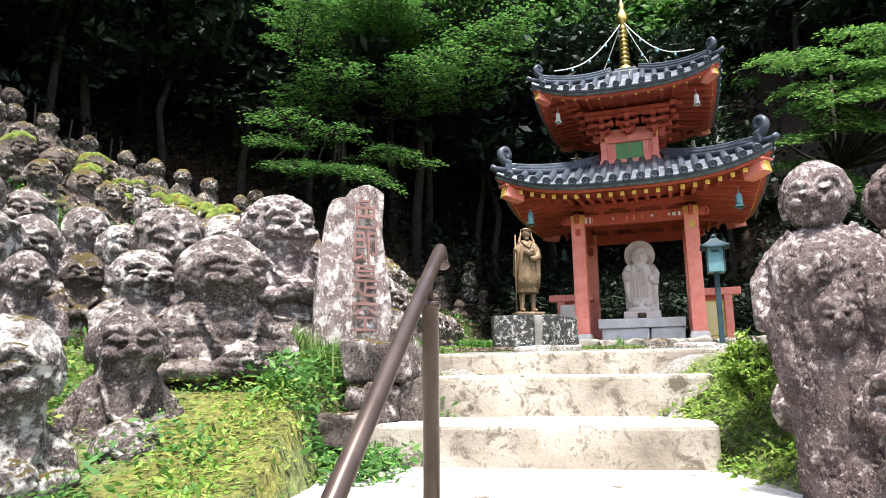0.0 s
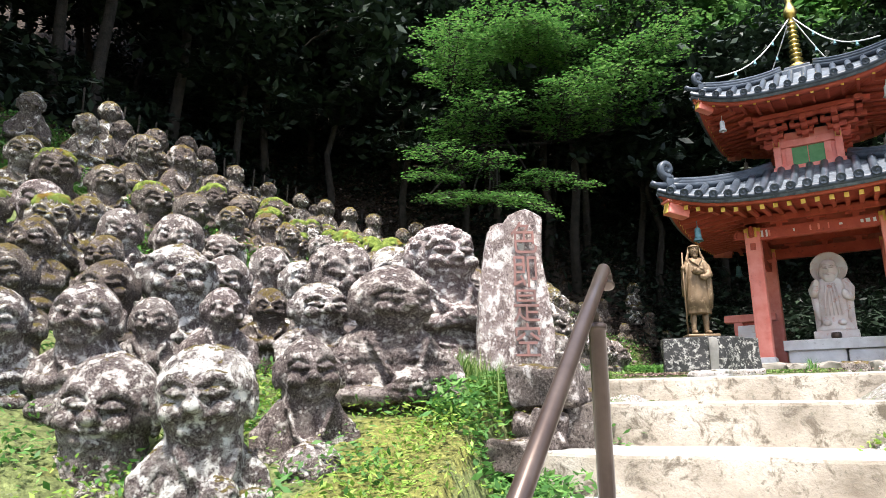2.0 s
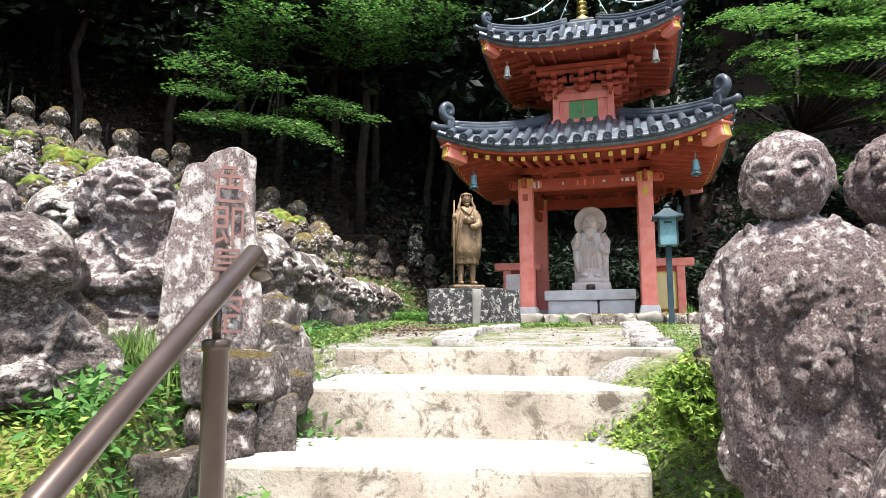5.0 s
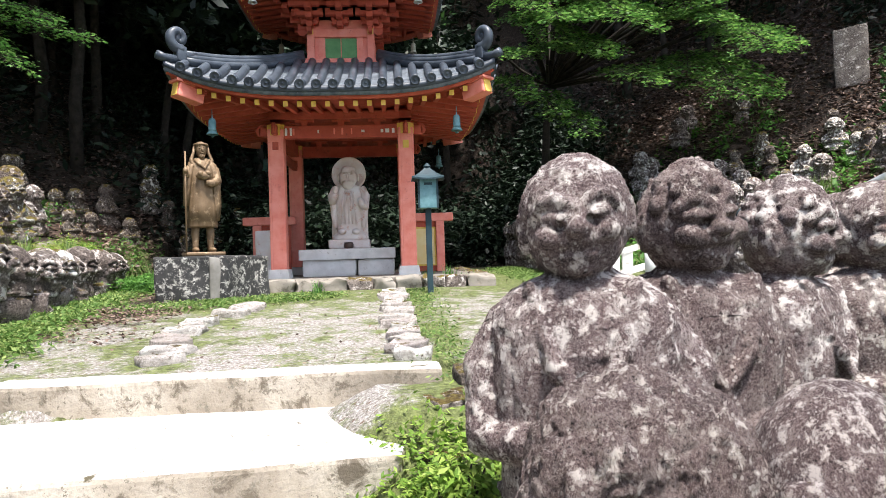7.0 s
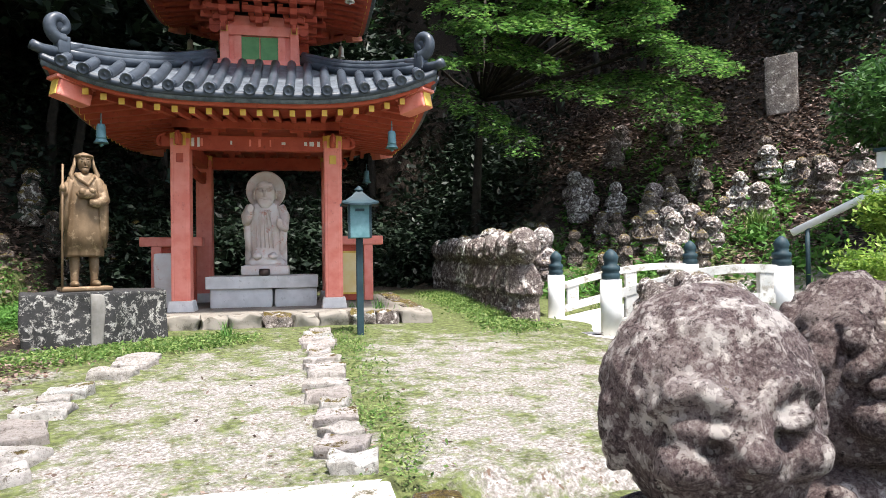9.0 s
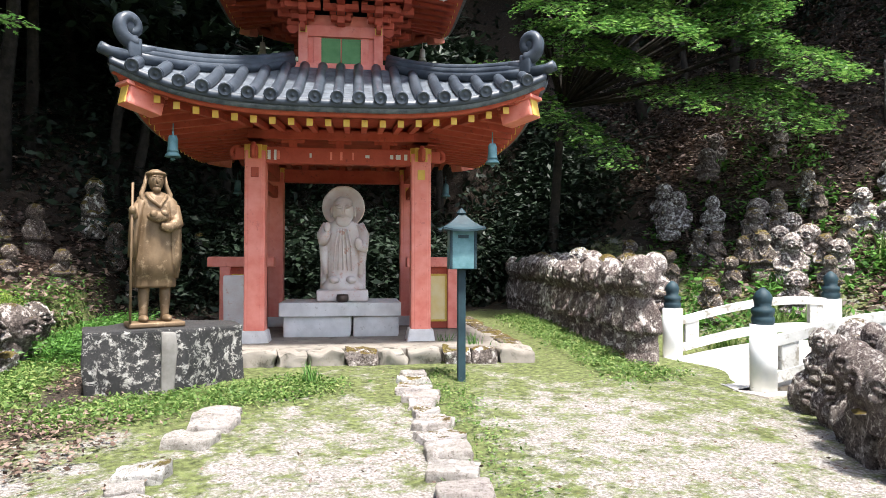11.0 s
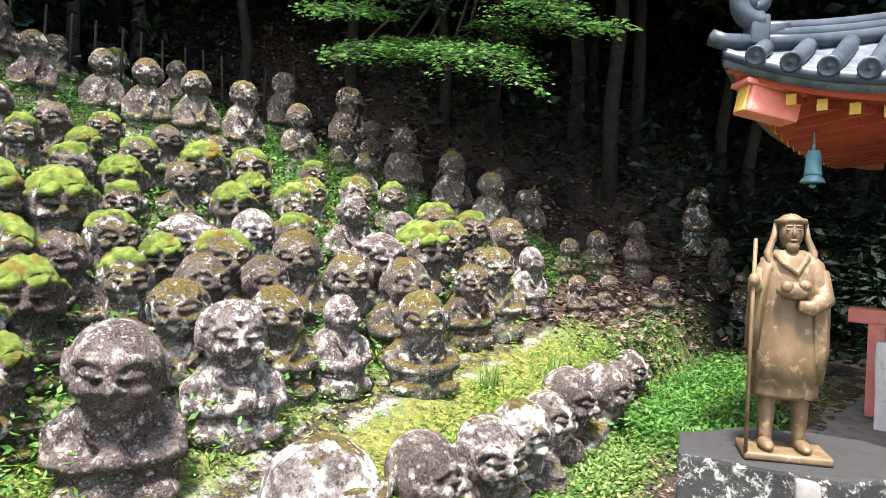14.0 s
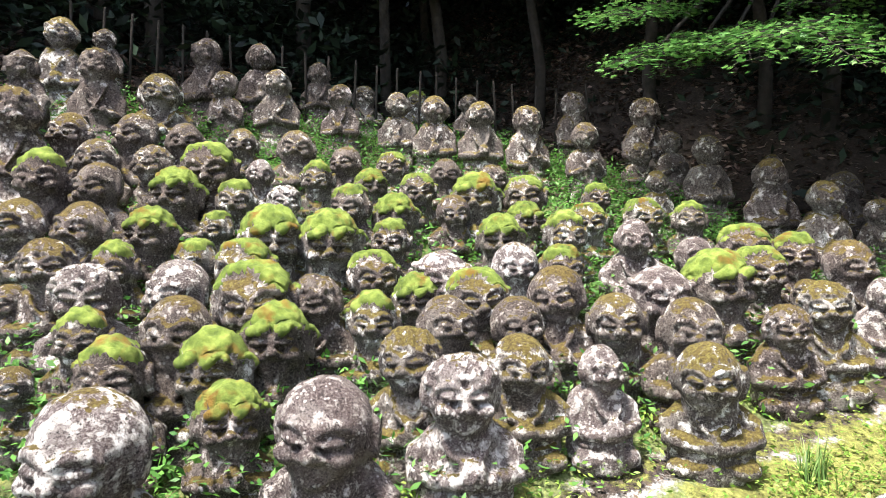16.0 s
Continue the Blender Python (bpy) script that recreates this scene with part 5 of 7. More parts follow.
# heads and stones that edge the slope
r = random.Random(31)
y = 6.6
while y < 13.2:
    big = y < 9.3
    x = float(foot_x(y)) + 0.04
    h = r.uniform(0.58, 0.7) if big else r.uniform(0.38, 0.5)
    statue(r.choice(S_EDGE), x + r.uniform(-0.05, 0.05), y, h, 60 + r.uniform(-40, 40), "squat stone head with white lichen edging the slope", "stone heads edging the slope", z=1.9 + r.uniform(-0.05, 0.03), w=1.05, name="carved_stone_head", tilt=r.uniform(-8, 8))
    place("rock", block(0.36, 0.3, 0.34, r.randint(0, 999), 0.2), M_ROCK, pose(x + 0.08, y + 0.15, 1.54, r.uniform(-10, 10), r.uniform(-10, 10), r.uniform(0, 180)), "dark mossy rock at the foot of the slope", "rock", "rocks along the slope's foot")
    y += h * r.uniform(1.0, 1.25)
# rocks that hold the bank beside the stairs and the stele
for x, y, z, sx, sy, sz in ((0.12, 4.42, 1.28, 0.42, 0.36, 0.24), (0.08, 4.32, 1.0, 0.24, 0.26, 0.26), (0.3, 4.5, 1.0, 0.2, 0.24, 0.3), (0.3, 4.82, 1.15, 0.22, 0.24, 0.24), (0.28, 5.15, 1.3, 0.26, 0.26, 0.22), (0.2, 5.5, 1.45, 0.3, 0.28, 0.22), (0.02, 5.9, 1.5, 0.4, 0.4, 0.36), (-0.15, 6.35, 1.55, 0.4, 0.4, 0.36), (-0.1, 4.05, 0.9, 0.22, 0.3, 0.2), (2.72, 4.75, 1.3, 0.3, 0.25, 0.14), (2.52, 4.35, 1.15, 0.24, 0.22, 0.14), (2.98, 5.0, 1.4, 0.3, 0.2, 0.12), (2.3, 3.95, 0.8, 0.22, 0.2, 0.2)):
    place("rock", block(sx, sy, sz, int(abs(x * 100 + y * 37)), 0.2), M_ROCK, pose(x, y, z, 0, 0, (x * 173 + y * 91) % 90), "rough dark rock in the bank beside the stairs", "rock", "rocks in the bank")


# ---- stele ----
def build_stele():
    b = bmesh.new()
    vs = box(b, -0.27, 0.27, -0.13, 0.13, 0, 1.0, 0.03)
    bmesh.ops.subdivide_edges(b, edges=list(b.edges), cuts=7, use_grid_fill=True)
    for v in b.verts:
        t = v.co.z
        v.co.x = v.co.x * (1.06 - 0.3 * max(0, t - 0.25)) - (0.05 if v.co.x < -0.1 else 0) * (1 - t)
        v.co.y *= 1 - 0.25 * t
        v.co.z += 0.07 * t * (0.6 - abs(v.co.x * 3 - 0.2)) 
        v.co = wobble(v.co, 0.035, 3.5, 3)
        v.co = wobble(v.co, 0.012, 12, 8)
        if v.co.x < -0.08:
            v.co.y -= 0.03
            v.co.z -= 0.05 * t
    st = place("stele", b, M_STELE, pose(-0.12, 4.88, 1.5, 0, 0, 14) @ Matrix.Diagonal((0.9, 1, 1.16, 1)), "tall weathered stone slab with carved characters", "stele")
    cu = bpy.data.curves.new("inscription", "FONT")
    cu.body, cu.size, cu.extrude, cu.space_line, cu.align_x = "色\n即\n是\n空", 0.23, 0.006, 0.94, "CENTER"
    cu.materials.append(M_BLACK_LETTER)
    tx = new("inscription", cu)
    tx.parent = st
    tx.matrix_basis = pose(0.07, -0.142, 0.76, 87, 0, 0)
    tagged(tx, "four carved characters with traces of red")


build_stele()


# ---- handrail ----
def build_rail():
    hr = thing("handrail", "brown painted steel handrail on a round post", "handrail")
    E, d = Vector((0.46, 2.97, 1.87)), Vector((-0.22, -1.0, -0.62)).normalized()
    b = bmesh.new()
    tube(b, [E + Vector((0.012, 0.05, -0.055)), E + Vector((0.01, 0.045, -0.02)), E + Vector((0, 0.02, 0)), E, E + d * 0.5, E + d * 3.6], [0.026, 0.028, 0.029, 0.029, 0.029, 0.029], 20)
    part("rail", b, M_STEEL, hr, "", True)
    b = bmesh.new()
    lathe(b, [(0.03, 0), (0.034, 0.004), (0.034, 0.012), (0.02, 0.016)], 20, Matrix.Translation(E + Vector((0.012, 0.052, -0.056))) @ Matrix.Rotation(2.6, 4, "X"))
    part("end_cap", b, M_STEEL, hr, "", True)
    for k in (0.27, 1.9, 3.3):
        top = E + d * k
        b = bmesh.new()
        z0 = gz(top.x, top.y) - 0.1
        lathe(b, [(0.034, z0 - top.z), (0.034, -0.15), (0.039, -0.15), (0.039, -0.125), (0.03, -0.12)], 22, Matrix.Translation(top))
        p = part("post", b, M_STEEL, hr, "", True)
        b = bmesh.new()
        tube(b, [top + Vector((0, 0, -0.13)), top + Vector((0, 0, -0.02))], 0.012, 10)
        part("bracket", b, M_STEEL, p, "", True)


build_rail()


# ---- bronze pilgrim on its pedestal ----
b = bmesh.new()
prism(b, [(1.53, 10.28), (2.12, 10.1), (2.32, 10.1), (2.9, 10.45), (2.88, 10.75), (2.66, 11.05), (1.95, 11.0), (1.55, 10.7)], 1.5, 2.21)
rough_edges(b, 7, 0.035, 2.6, 4, 0.03)
place("statue_pedestal", b, M_PEDESTAL, Matrix.Identity(4), "low block of black stone blotched with pale lichen", "pedestal", smooth=False)
b = bmesh.new()
box(b, 2.12, 2.24, 10.055, 10.13, 1.55, 2.19, 0.02)
bmesh.ops.subdivide_edges(b, edges=list(b.edges), cuts=4, use_grid_fill=True)
for v in b.verts:
    v.co = wobble(v.co, 0.02, 5)
place("stone_strip", b, M_GREY_STONE, Matrix.Identity(4), "grey stone strip set in the front of the pedestal", "stone")


def ellipsoid(bm, c, r, m=None, u=20, v=14):
    g = bmesh.ops.create_uvsphere(bm, u_segments=u, v_segments=v, radius=1.0)
    mm = Matrix.Translation(c) @ Matrix.Diagonal((*r, 1))
    bmesh.ops.transform(bm, matrix=m @ mm if m else mm, verts=g["verts"])
    return g["verts"]


def robe(bm, rings, seg=40, folds=0.0, seed=0):
    """A cloth body through rings of (z, half width, half depth, x, y, fold strength)."""
    rows = []
    for z, rx, ry, cx, cy, fo in rings:
        row = []
        for i in range(seg):
            a = 2 * math.pi * i / seg
            f = 1 + fo * (0.5 * math.sin(7 * a + seed + z * 2) + 0.4 * math.sin(13 * a + 2 * seed) + 0.3 * math.sin(19 * a + z * 3))
            row.append(bm.verts.new((cx + rx * f * math.cos(a), cy + ry * f * math.sin(a), z)))
        rows.append(row)
    for p, q in zip(rows, rows[1:]):
        for i in range(seg):
            bm.faces.new((p[i], p[(i + 1) % seg], q[(i + 1) % seg], q[i]))
    bm.faces.new(rows[0][::-1])
    bm.faces.new(rows[-1])


def build_pilgrim():
    b = bmesh.new()
    box(b, -0.26, 0.26, -0.17, 0.15, 0, 0.045, 0.015)
    for s in (-1, 1):
        tube(b, [(s * 0.1, 0.02, 0.05), (s * 0.1, 0.02, 0.12), (s * 0.1, 0.02, 0.24), (s * 0.095, 0.01, 0.42)], [0.042, 0.04, 0.052, 0.055], 14)
        ellipsoid(b, (s * 0.11, -0.05, 0.07), (0.045, 0.11, 0.035))
    # skirt, tunic and shawl
    robe(b, [(0.34, 0.19, 0.13, 0, 0.01, 0.08), (0.36, 0.195, 0.14, 0, 0.01, 0.1), (0.44, 0.19, 0.135, 0, 0.01, 0.09), (0.45, 0.205, 0.15, 0, 0.01, 0.07), (0.6, 0.19, 0.135, 0, 0.01, 0.06), (0.8, 0.17, 0.125, 0, 0.0, 0.04), (0.92, 0.165, 0.12, 0, 0, 0.015), (1.02, 0.175, 0.115, 0, 0, 0.01), (1.12, 0.17, 0.1, 0, 0.01, 0.0), (1.17, 0.09, 0.07, 0, 0.01, 0)], 44)
    robe(b, [(0.42, 0.05, 0.08, 0.17, 0.03, 0.25), (0.6, 0.065, 0.1, 0.18, 0.02, 0.25), (0.82, 0.07, 0.11, 0.175, 0.01, 0.16), (0.98, 0.075, 0.11, 0.165, 0.0, 0.05), (1.1, 0.07, 0.09, 0.13, 0.01, 0.02), (1.16, 0.04, 0.06, 0.09, 0.02, 0)], 28, seed=2)
    robe(b, [(0.6, 0.045, 0.07, -0.2, 0.0, 0.12), (0.78, 0.05, 0.08, -0.195, -0.01, 0.1), (0.92, 0.055, 0.085, -0.18, -0.01, 0.06), (1.06, 0.06, 0.085, -0.14, 0.0, 0.03), (1.15, 0.04, 0.06, -0.09, 0.02, 0)], 28, seed=4)
    # arms round a bundle, hand on the staff
    tube(b, [(0.17, -0.02, 1.04), (0.19, -0.08, 0.9), (0.1, -0.15, 0.86), (0.02, -0.17, 0.87)], [0.06, 0.062, 0.045, 0.03], 14)
    tube(b, [(-0.16, -0.02, 1.04), (-0.21, -0.06, 0.94), (-0.23, -0.13, 0.99)], [0.055, 0.05, 0.035], 14)
    ellipsoid(b, (-0.235, -0.15, 1.0), (0.035, 0.04, 0.04))
    ellipsoid(b, (0.0, -0.15, 0.95), (0.11, 0.055, 0.05))
    ellipsoid(b, (0.05, -0.18, 0.98), (0.04, 0.03, 0.03))
    ellipsoid(b, (-0.05, -0.18, 0.97), (0.04, 0.03, 0.035))
    tube(b, [(-0.25, -0.16, 0.045), (-0.245, -0.155, 0.7), (-0.235, -0.15, 1.23)], 0.013, 10)
    # head in a hood
    ellipsoid(b, (0, -0.015, 1.27), (0.072, 0.08, 0.098))
    ellipsoid(b, (0, -0.092, 1.262), (0.013, 0.018, 0.024))
    ellipsoid(b, (0, 0.012, 1.318), (0.08, 0.088, 0.058))
    for s in (-1, 1):
        ellipsoid(b, (s * 0.03, -0.084, 1.285), (0.016, 0.01, 0.007))
        ellipsoid(b, (s * 0.025, -0.088, 1.305), (0.022, 0.01, 0.006))
    ellipsoid(b, (0, -0.09, 1.225), (0.024, 0.012, 0.008))
    ellipsoid(b, (0, -0.06, 1.19), (0.04, 0.04, 0.035))
    lathe(b, [(0.094, 0), (0.1, 0.012), (0.094, 0.026)], 24, Matrix.Translation((0, 0.0, 1.315)) @ Matrix.Rotation(-0.1, 4, "X"))
    for s in (-1, 1):
        tube(b, [(s * 0.085, 0.0, 1.32), (s * 0.1, 0.0, 1.24), (s * 0.135, -0.02, 1.15), (s * 0.12, -0.07, 1.05)], [0.016, 0.02, 0.026, 0.014], 10)
    tube(b, [(0.09, -0.07, 1.14), (0.02, -0.115, 1.04), (-0.06, -0.11, 1.1), (-0.1, -0.06, 1.15)], 0.02, 8)
    ob = place("bronze_pilgrim_statue", b, M_BRONZE, pose(2.1, 10.42, 2.215, 0, 0, 6) @ Matrix.Diagonal((0.9, 0.9, 1.03, 1)), "golden bronze pilgrim with a hood and a long staff", "statue")
    return ob


build_pilgrim()


# ---- stone buddha on the altar ----
def build_buddha():
    b = bmesh.new()
    box(b, -0.33, 0.33, -0.3, 0.24, 0, 0.15, 0.03)
    robe(b, [(0.13, 0.27, 0.2, 0, -0.02, 0.03), (0.2, 0.29, 0.22, 0, -0.03, 0.04), (0.26, 0.22, 0.17, 0, -0.02, 0.03), (0.32, 0.2, 0.15, 0, -0.02, 0.05), (0.5, 0.21, 0.15, 0, -0.02, 0.05), (0.75, 0.22, 0.15, 0, -0.02, 0.03), (0.92, 0.23, 0.14, 0, -0.02, 0.01), (1.02, 0.19, 0.12, 0, -0.02, 0), (1.07, 0.09, 0.09, 0, -0.03, 0)], 56)
    box(b, -0.3, 0.3, 0.03, 0.16, 0.12, 1.03, 0.05)
    for s in (-1, 1):
        tube(b, [(s * 0.2, -0.02, 1.0), (s * 0.27, -0.04, 0.86), (s * 0.26, -0.12, 0.68 if s > 0 else 0.78), (s * 0.2, -0.2, 0.72 if s > 0 else 0.9)], [0.075, 0.08, 0.07, 0.05], 14)
        ellipsoid(b, (s * 0.2, -0.21, 0.76 if s > 0 else 0.96), (0.05, 0.035, 0.075))
        tube(b, [(s * 0.26, -0.06, 0.8), (s * 0.25, -0.05, 0.55), (s * 0.22, -0.05, 0.35)], [0.06, 0.055, 0.03], 12)
        ellipsoid(b, (s * 0.11, -0.2, 0.28), (0.07, 0.1, 0.05))
        ellipsoid(b, (s * 0.155, -0.05, 1.17), (0.022, 0.035, 0.07))
        ellipsoid(b, (s * 0.055, -0.185, 1.215), (0.035, 0.015, 0.012))
        tube(b, [(s * 0.02, -0.17, 1.24), (s * 0.06, -0.178, 1.26), (s * 0.1, -0.15, 1.24)], 0.012, 6)
    ellipsoid(b, (0, -0.06, 1.18), (0.145, 0.13, 0.17))
    ellipsoid(b, (0, -0.05, 1.3), (0.12, 0.11, 0.07))
    ellipsoid(b, (0, -0.2, 1.18), (0.022, 0.03, 0.045))
    ellipsoid(b, (0, -0.13, 1.06), (0.105, 0.08, 0.09))
    tube(b, [(-0.06, -0.185, 1.11), (0, -0.2, 1.1), (0.06, -0.185, 1.11)], 0.012, 6)
    for k in range(5):
        x = -0.1 + 0.05 * k
        tube(b, [(x * 0.6, -0.165, 0.95), (x, -0.18, 0.7), (x * 1.2, -0.18, 0.4)], [0.012, 0.014, 0.01], 6)
    lathe(b, [(0.02, -0.03), (0.275, -0.03), (0.285, -0.01), (0.285, 0.03), (0.265, 0.045), (0.245, 0.02), (0.02, 0.02)], 40, Matrix.Translation((0, 0.1, 1.25)) @ Matrix.Rotation(math.pi / 2, 4, "X"))
    for v in b.verts:
        v.co = wobble(v.co, 0.008, 9, 2)
    place("stone_buddha", b, M_BUDDHA, PAGODA @ Matrix.Translation((0.03, -0.1, 2.28)), "pale pink stone buddha with a round halo", "statue")


build_buddha()
place("stone_tablet", block(0.34, 0.12, 0.78, 9, 0.12), M_BUDDHA, PAGODA @ Matrix.Translation((-1.32, -0.15, 1.84)), "pale stone tablet with worn relief leaning by the pagoda", "tablet")


# ---- post lantern ----
def build_lantern():
    m = Matrix.Translation((4.709, 9.415, 1.6)) @ Matrix.Rotation(radians(-21), 4, "Z")
    la = thing("post_lantern", "verdigris metal lantern with a small roof on a dark post", "lantern", at=m)
    part("pole", boxm(-0.037, 0.037, -0.037, 0.037, -0.1, 1.13, 0.006), M_BLUE_METAL, la, "dark blue-green post")
    b = bmesh.new()
    box(b, -0.12, 0.12, -0.12, 0.12, 1.13, 1.5, 0.008)
    body = part("lamp_box", b, M_VERDIGRIS, la)
    part("slot", boxm(-0.05, 0.05, -0.124, -0.118, 1.42, 1.45), M_BLUE_METAL, body)
    for x in (-0.115, 0.115):
        part("edge_strip", boxm(x - 0.012, x + 0.012, -0.128, -0.1, 1.13, 1.5, 0.003), M_BLUE_METAL, body)
    b = bmesh.new()
    n = 8
    for k in range(4):
        R = turn4(k)
        g = [[b.verts.new(R @ Vector((u * (0.2 - 0.17 * s), -(0.2 - 0.17 * s), 1.5 + 0.15 * s ** 1.4 + 0.025 * abs(u) ** 2 * (1 - s)))) for u in np.linspace(-1, 1, n + 1)] for s in np.linspace(0, 1, 5)]
        for p, q in zip(g, g[1:]):
            for i in range(n):
                b.faces.new((p[i], p[i + 1], q[i + 1], q[i]))
        lo = [b.verts.new(R @ Vector((u * 0.2, -0.2, 1.48 + 0.025 * abs(u) ** 2))) for u in np.linspace(-1, 1, n + 1)]
        inn = [b.verts.new(R @ Vector((u * 0.1, -0.1, 1.5))) for u in np.linspace(-1, 1, n + 1)]
        for i in range(n):
            b.faces.new((lo[i], lo[i + 1], g[0][i + 1], g[0][i]))
            b.faces.new((inn[i], inn[i + 1], lo[i + 1], lo[i]))
    lathe(b, [(0.035, 1.64), (0.05, 1.665), (0.03, 1.69), (0.01, 1.71)], 12)
    part("lamp_roof", b, M_BLUE_METAL, la, "small curved metal roof")


build_lantern()

# ---- kerbs of white stones along the gravel path ----
r = random.Random(17)


def kerb(points, group):
    for (x0, y0), (x1, y1) in zip(points, points[1:]):
        L = math.hypot(x1 - x0, y1 - y0)
        s = 0.0
        while s < L:
            w = r.uniform(0.16, 0.3)
            t = (s + w / 2) / L
            x, y = x0 + (x1 - x0) * t + r.uniform(-0.04, 0.04), y0 + (y1 - y0) * t
            place("kerb_stone", block(w * 0.85, w * 1.05, 0.13, r.randint(0, 999), 0.22, 2), M_KERB, pose(x, y, gz(x, y) - 0.07, 0, 0, math.degrees(math.atan2(y1 - y0, x1 - x0)) + r.uniform(-25, 25)), "pale rough kerb stone set in the gravel", "stone", group)
            s += w * r.uniform(1.0, 1.25)


M_KERB = stone_mat("pale_kerb_stone", (0.24, 0.225, 0.195), (0.45, 0.435, 0.405), (0.63, 0.615, 0.585), 0.3, 0.1)
kerb([(2.85, 5.62), (3.26, 6.86), (3.72, 8.17), (4.39, 9.82)], "kerb stones along the path")
kerb([(1.38, 6.3), (1.62, 7.5), (1.8, 7.95)], "kerb stones along the path")
kerb([(2.05, 8.45), (2.3, 8.8), (2.5, 9.3)], "kerb stones along the path")


# ---- bridge ----
def build_bridge():
    br = thing("bridge", "small white-painted concrete arched bridge with bulb-topped posts", "bridge")
    A, B = Vector((7.81, 9.65, 0)), Vector((6.93, 7.81, 0))
    d = Vector((0.867, -0.498, 0))
    L = 1.9
    z0 = 1.62
    posts = []
    for base, zz in ((A, z0), (B, z0), (A + d * L, z0 + 0.12), (B + d * L, z0 + 0.12)):
        b = bmesh.new()
        lathe(b, [(0.115, 0), (0.115, 0.62)], 24)
        m = Matrix.Translation((base.x, base.y, zz))
        bmesh.ops.transform(b, matrix=m, verts=b.verts)
        p = part("post", b, M_WHITE, br, "", True)
        for pl in p.data.polygons:
            pl.use_smooth = len(pl.vertices) == 4
        b = bmesh.new()
        lathe(b, [(0.09, 0.62), (0.1, 0.64), (0.1, 0.68), (0.085, 0.7), (0.1, 0.72), (0.1, 0.76), (0.07, 0.78), (0.075, 0.82), (0.085, 0.86), (0.06, 0.91), (0.015, 0.95)], 24)
        bmesh.ops.transform(b, matrix=m, verts=b.verts)
        part("post_cap", b, M_BLUE_METAL, p, "dark blue-green bulb-shaped metal cap", True)
        if base is B:
            b = bmesh.new()
            box(b, -0.19, 0.19, -0.19, 0.19, -0.14, 0.02, 0.03, m)
            part("post_foot", b, M_CONCRETE, p)
    def rise(t):
        return 0.28 * math.sin(math.pi * min(1, t * 0.62)) 
    for base in (A, B):
        for z, w, h in ((0.44, 0.05, 0.045), (0.12, 0.05, 0.05)):
            b = bmesh.new()
            n = 14
            prev = None
            side = d.cross(Vector((0, 0, 1)))
            for i in range(n + 1):
                t = i / n
                c = base + d * (L * t) + Vector((0, 0, z0 + z + rise(t)))
                ring = [b.verts.new(c + side * sx * w + Vector((0, 0, sz * h))) for sx, sz in ((-1, -1), (1, -1), (1, 1), (-1, 1))]
                if prev:
                    for q in range(4):
                        b.faces.new((prev[q], ring[q], ring[(q + 1) % 4], prev[(q + 1) % 4]))
                prev = ring
            bmesh.ops.recalc_face_normals(b, faces=b.faces)
            part("rail", b, M_RAIL_WHITE, br, "white rail with chipped grey edges")
        for t in (0.12, 0.55, 0.9):
            c = base + d * (L * t)
            b = bmesh.new()
            zb = z0 + 0.12 + rise(t)
            box(b, -0.08, 0.08, -0.04, 0.04, 0, 0.32, 0.01, Matrix.Translation((c.x, c.y, zb)) @ Matrix.Rotation(math.atan2(d.y, d.x), 4, "Z"))
            part("baluster", b, M_RAIL_WHITE, br)
    b = bmesh.new()
    n = 14
    prev = None
    for i in range(n + 1):
        t = -0.12 + 1.2 * i / n
        z = z0 + 0.02 + max(0, rise(max(t, 0))) * 0.8
        p, q = A + d * (L * t), B + d * (L * t)
        ring = [b.verts.new((p.x, p.y, z)), b.verts.new((q.x, q.y, z)), b.verts.new((q.x, q.y, z - 0.2)), b.verts.new((p.x, p.y, z - 0.2))]
        if prev:
            for k in range(4):
                b.faces.new((prev[k], prev[(k + 1) % 4], ring[(k + 1) % 4], ring[k]))
        else:
            b.faces.new(ring[::-1])
        prev = ring
    b.faces.new(prev)
    bmesh.ops.recalc_face_normals(b, faces=b.faces)
    part("deck", b, M_CONCRETE, br, "pale concrete deck")


build_bridge()

# ---- wall of heads beside the pagoda, and before the bridge ----
r = random.Random(41)


def head_wall(p0, p1, z0a, z1a, z0b, z1b, yaw, group, rows=3):
    L = math.hypot(p1[0] - p0[0], p1[1] - p0[1])
    n = int(L / 0.33)
    for i in range(n):
        t = (i + 0.5) / n
        x, y = p0[0] + (p1[0] - p0[0]) * t, p0[1] + (p1[1] - p0[1]) * t
        lo, hi = z0a + (z0b - z0a) * t, z1a + (z1b - z1a) * t
        dz = (hi - lo) / rows
        for k in range(rows):
            z = lo + k * dz
            dx, dy = r.uniform(-0.05, 0.05), r.uniform(-0.07, 0.07)
            if k == rows - 1:
                statue(r.choice(S_HEAD + S_PLAIN[:2]), x + dx, y + dy, dz * 1.22, yaw + r.uniform(-25, 25), "grey stone head set on top of the wall", group, z=z - 0.03, w=0.82, name="carved_stone_head")
            elif r.random() < 0.55:
                statue(r.choice(S_HEAD), x + dx, y + dy, dz * 1.25, yaw + r.uniform(-25, 25), "weathered stone head built into the wall", group, z=z - 0.03, w=0.8, name="carved_stone_head")
            else:
                place("wall_stone", block(0.36, 0.34, dz * 1.08, r.randint(0, 999), 0.16), M_STATUE if r.random() < 0.6 else M_ROCK, pose(x + dx, y + dy, z - 0.02, 0, 0, yaw + r.uniform(-20, 20)), "rough stone built into the wall", "stone", group)


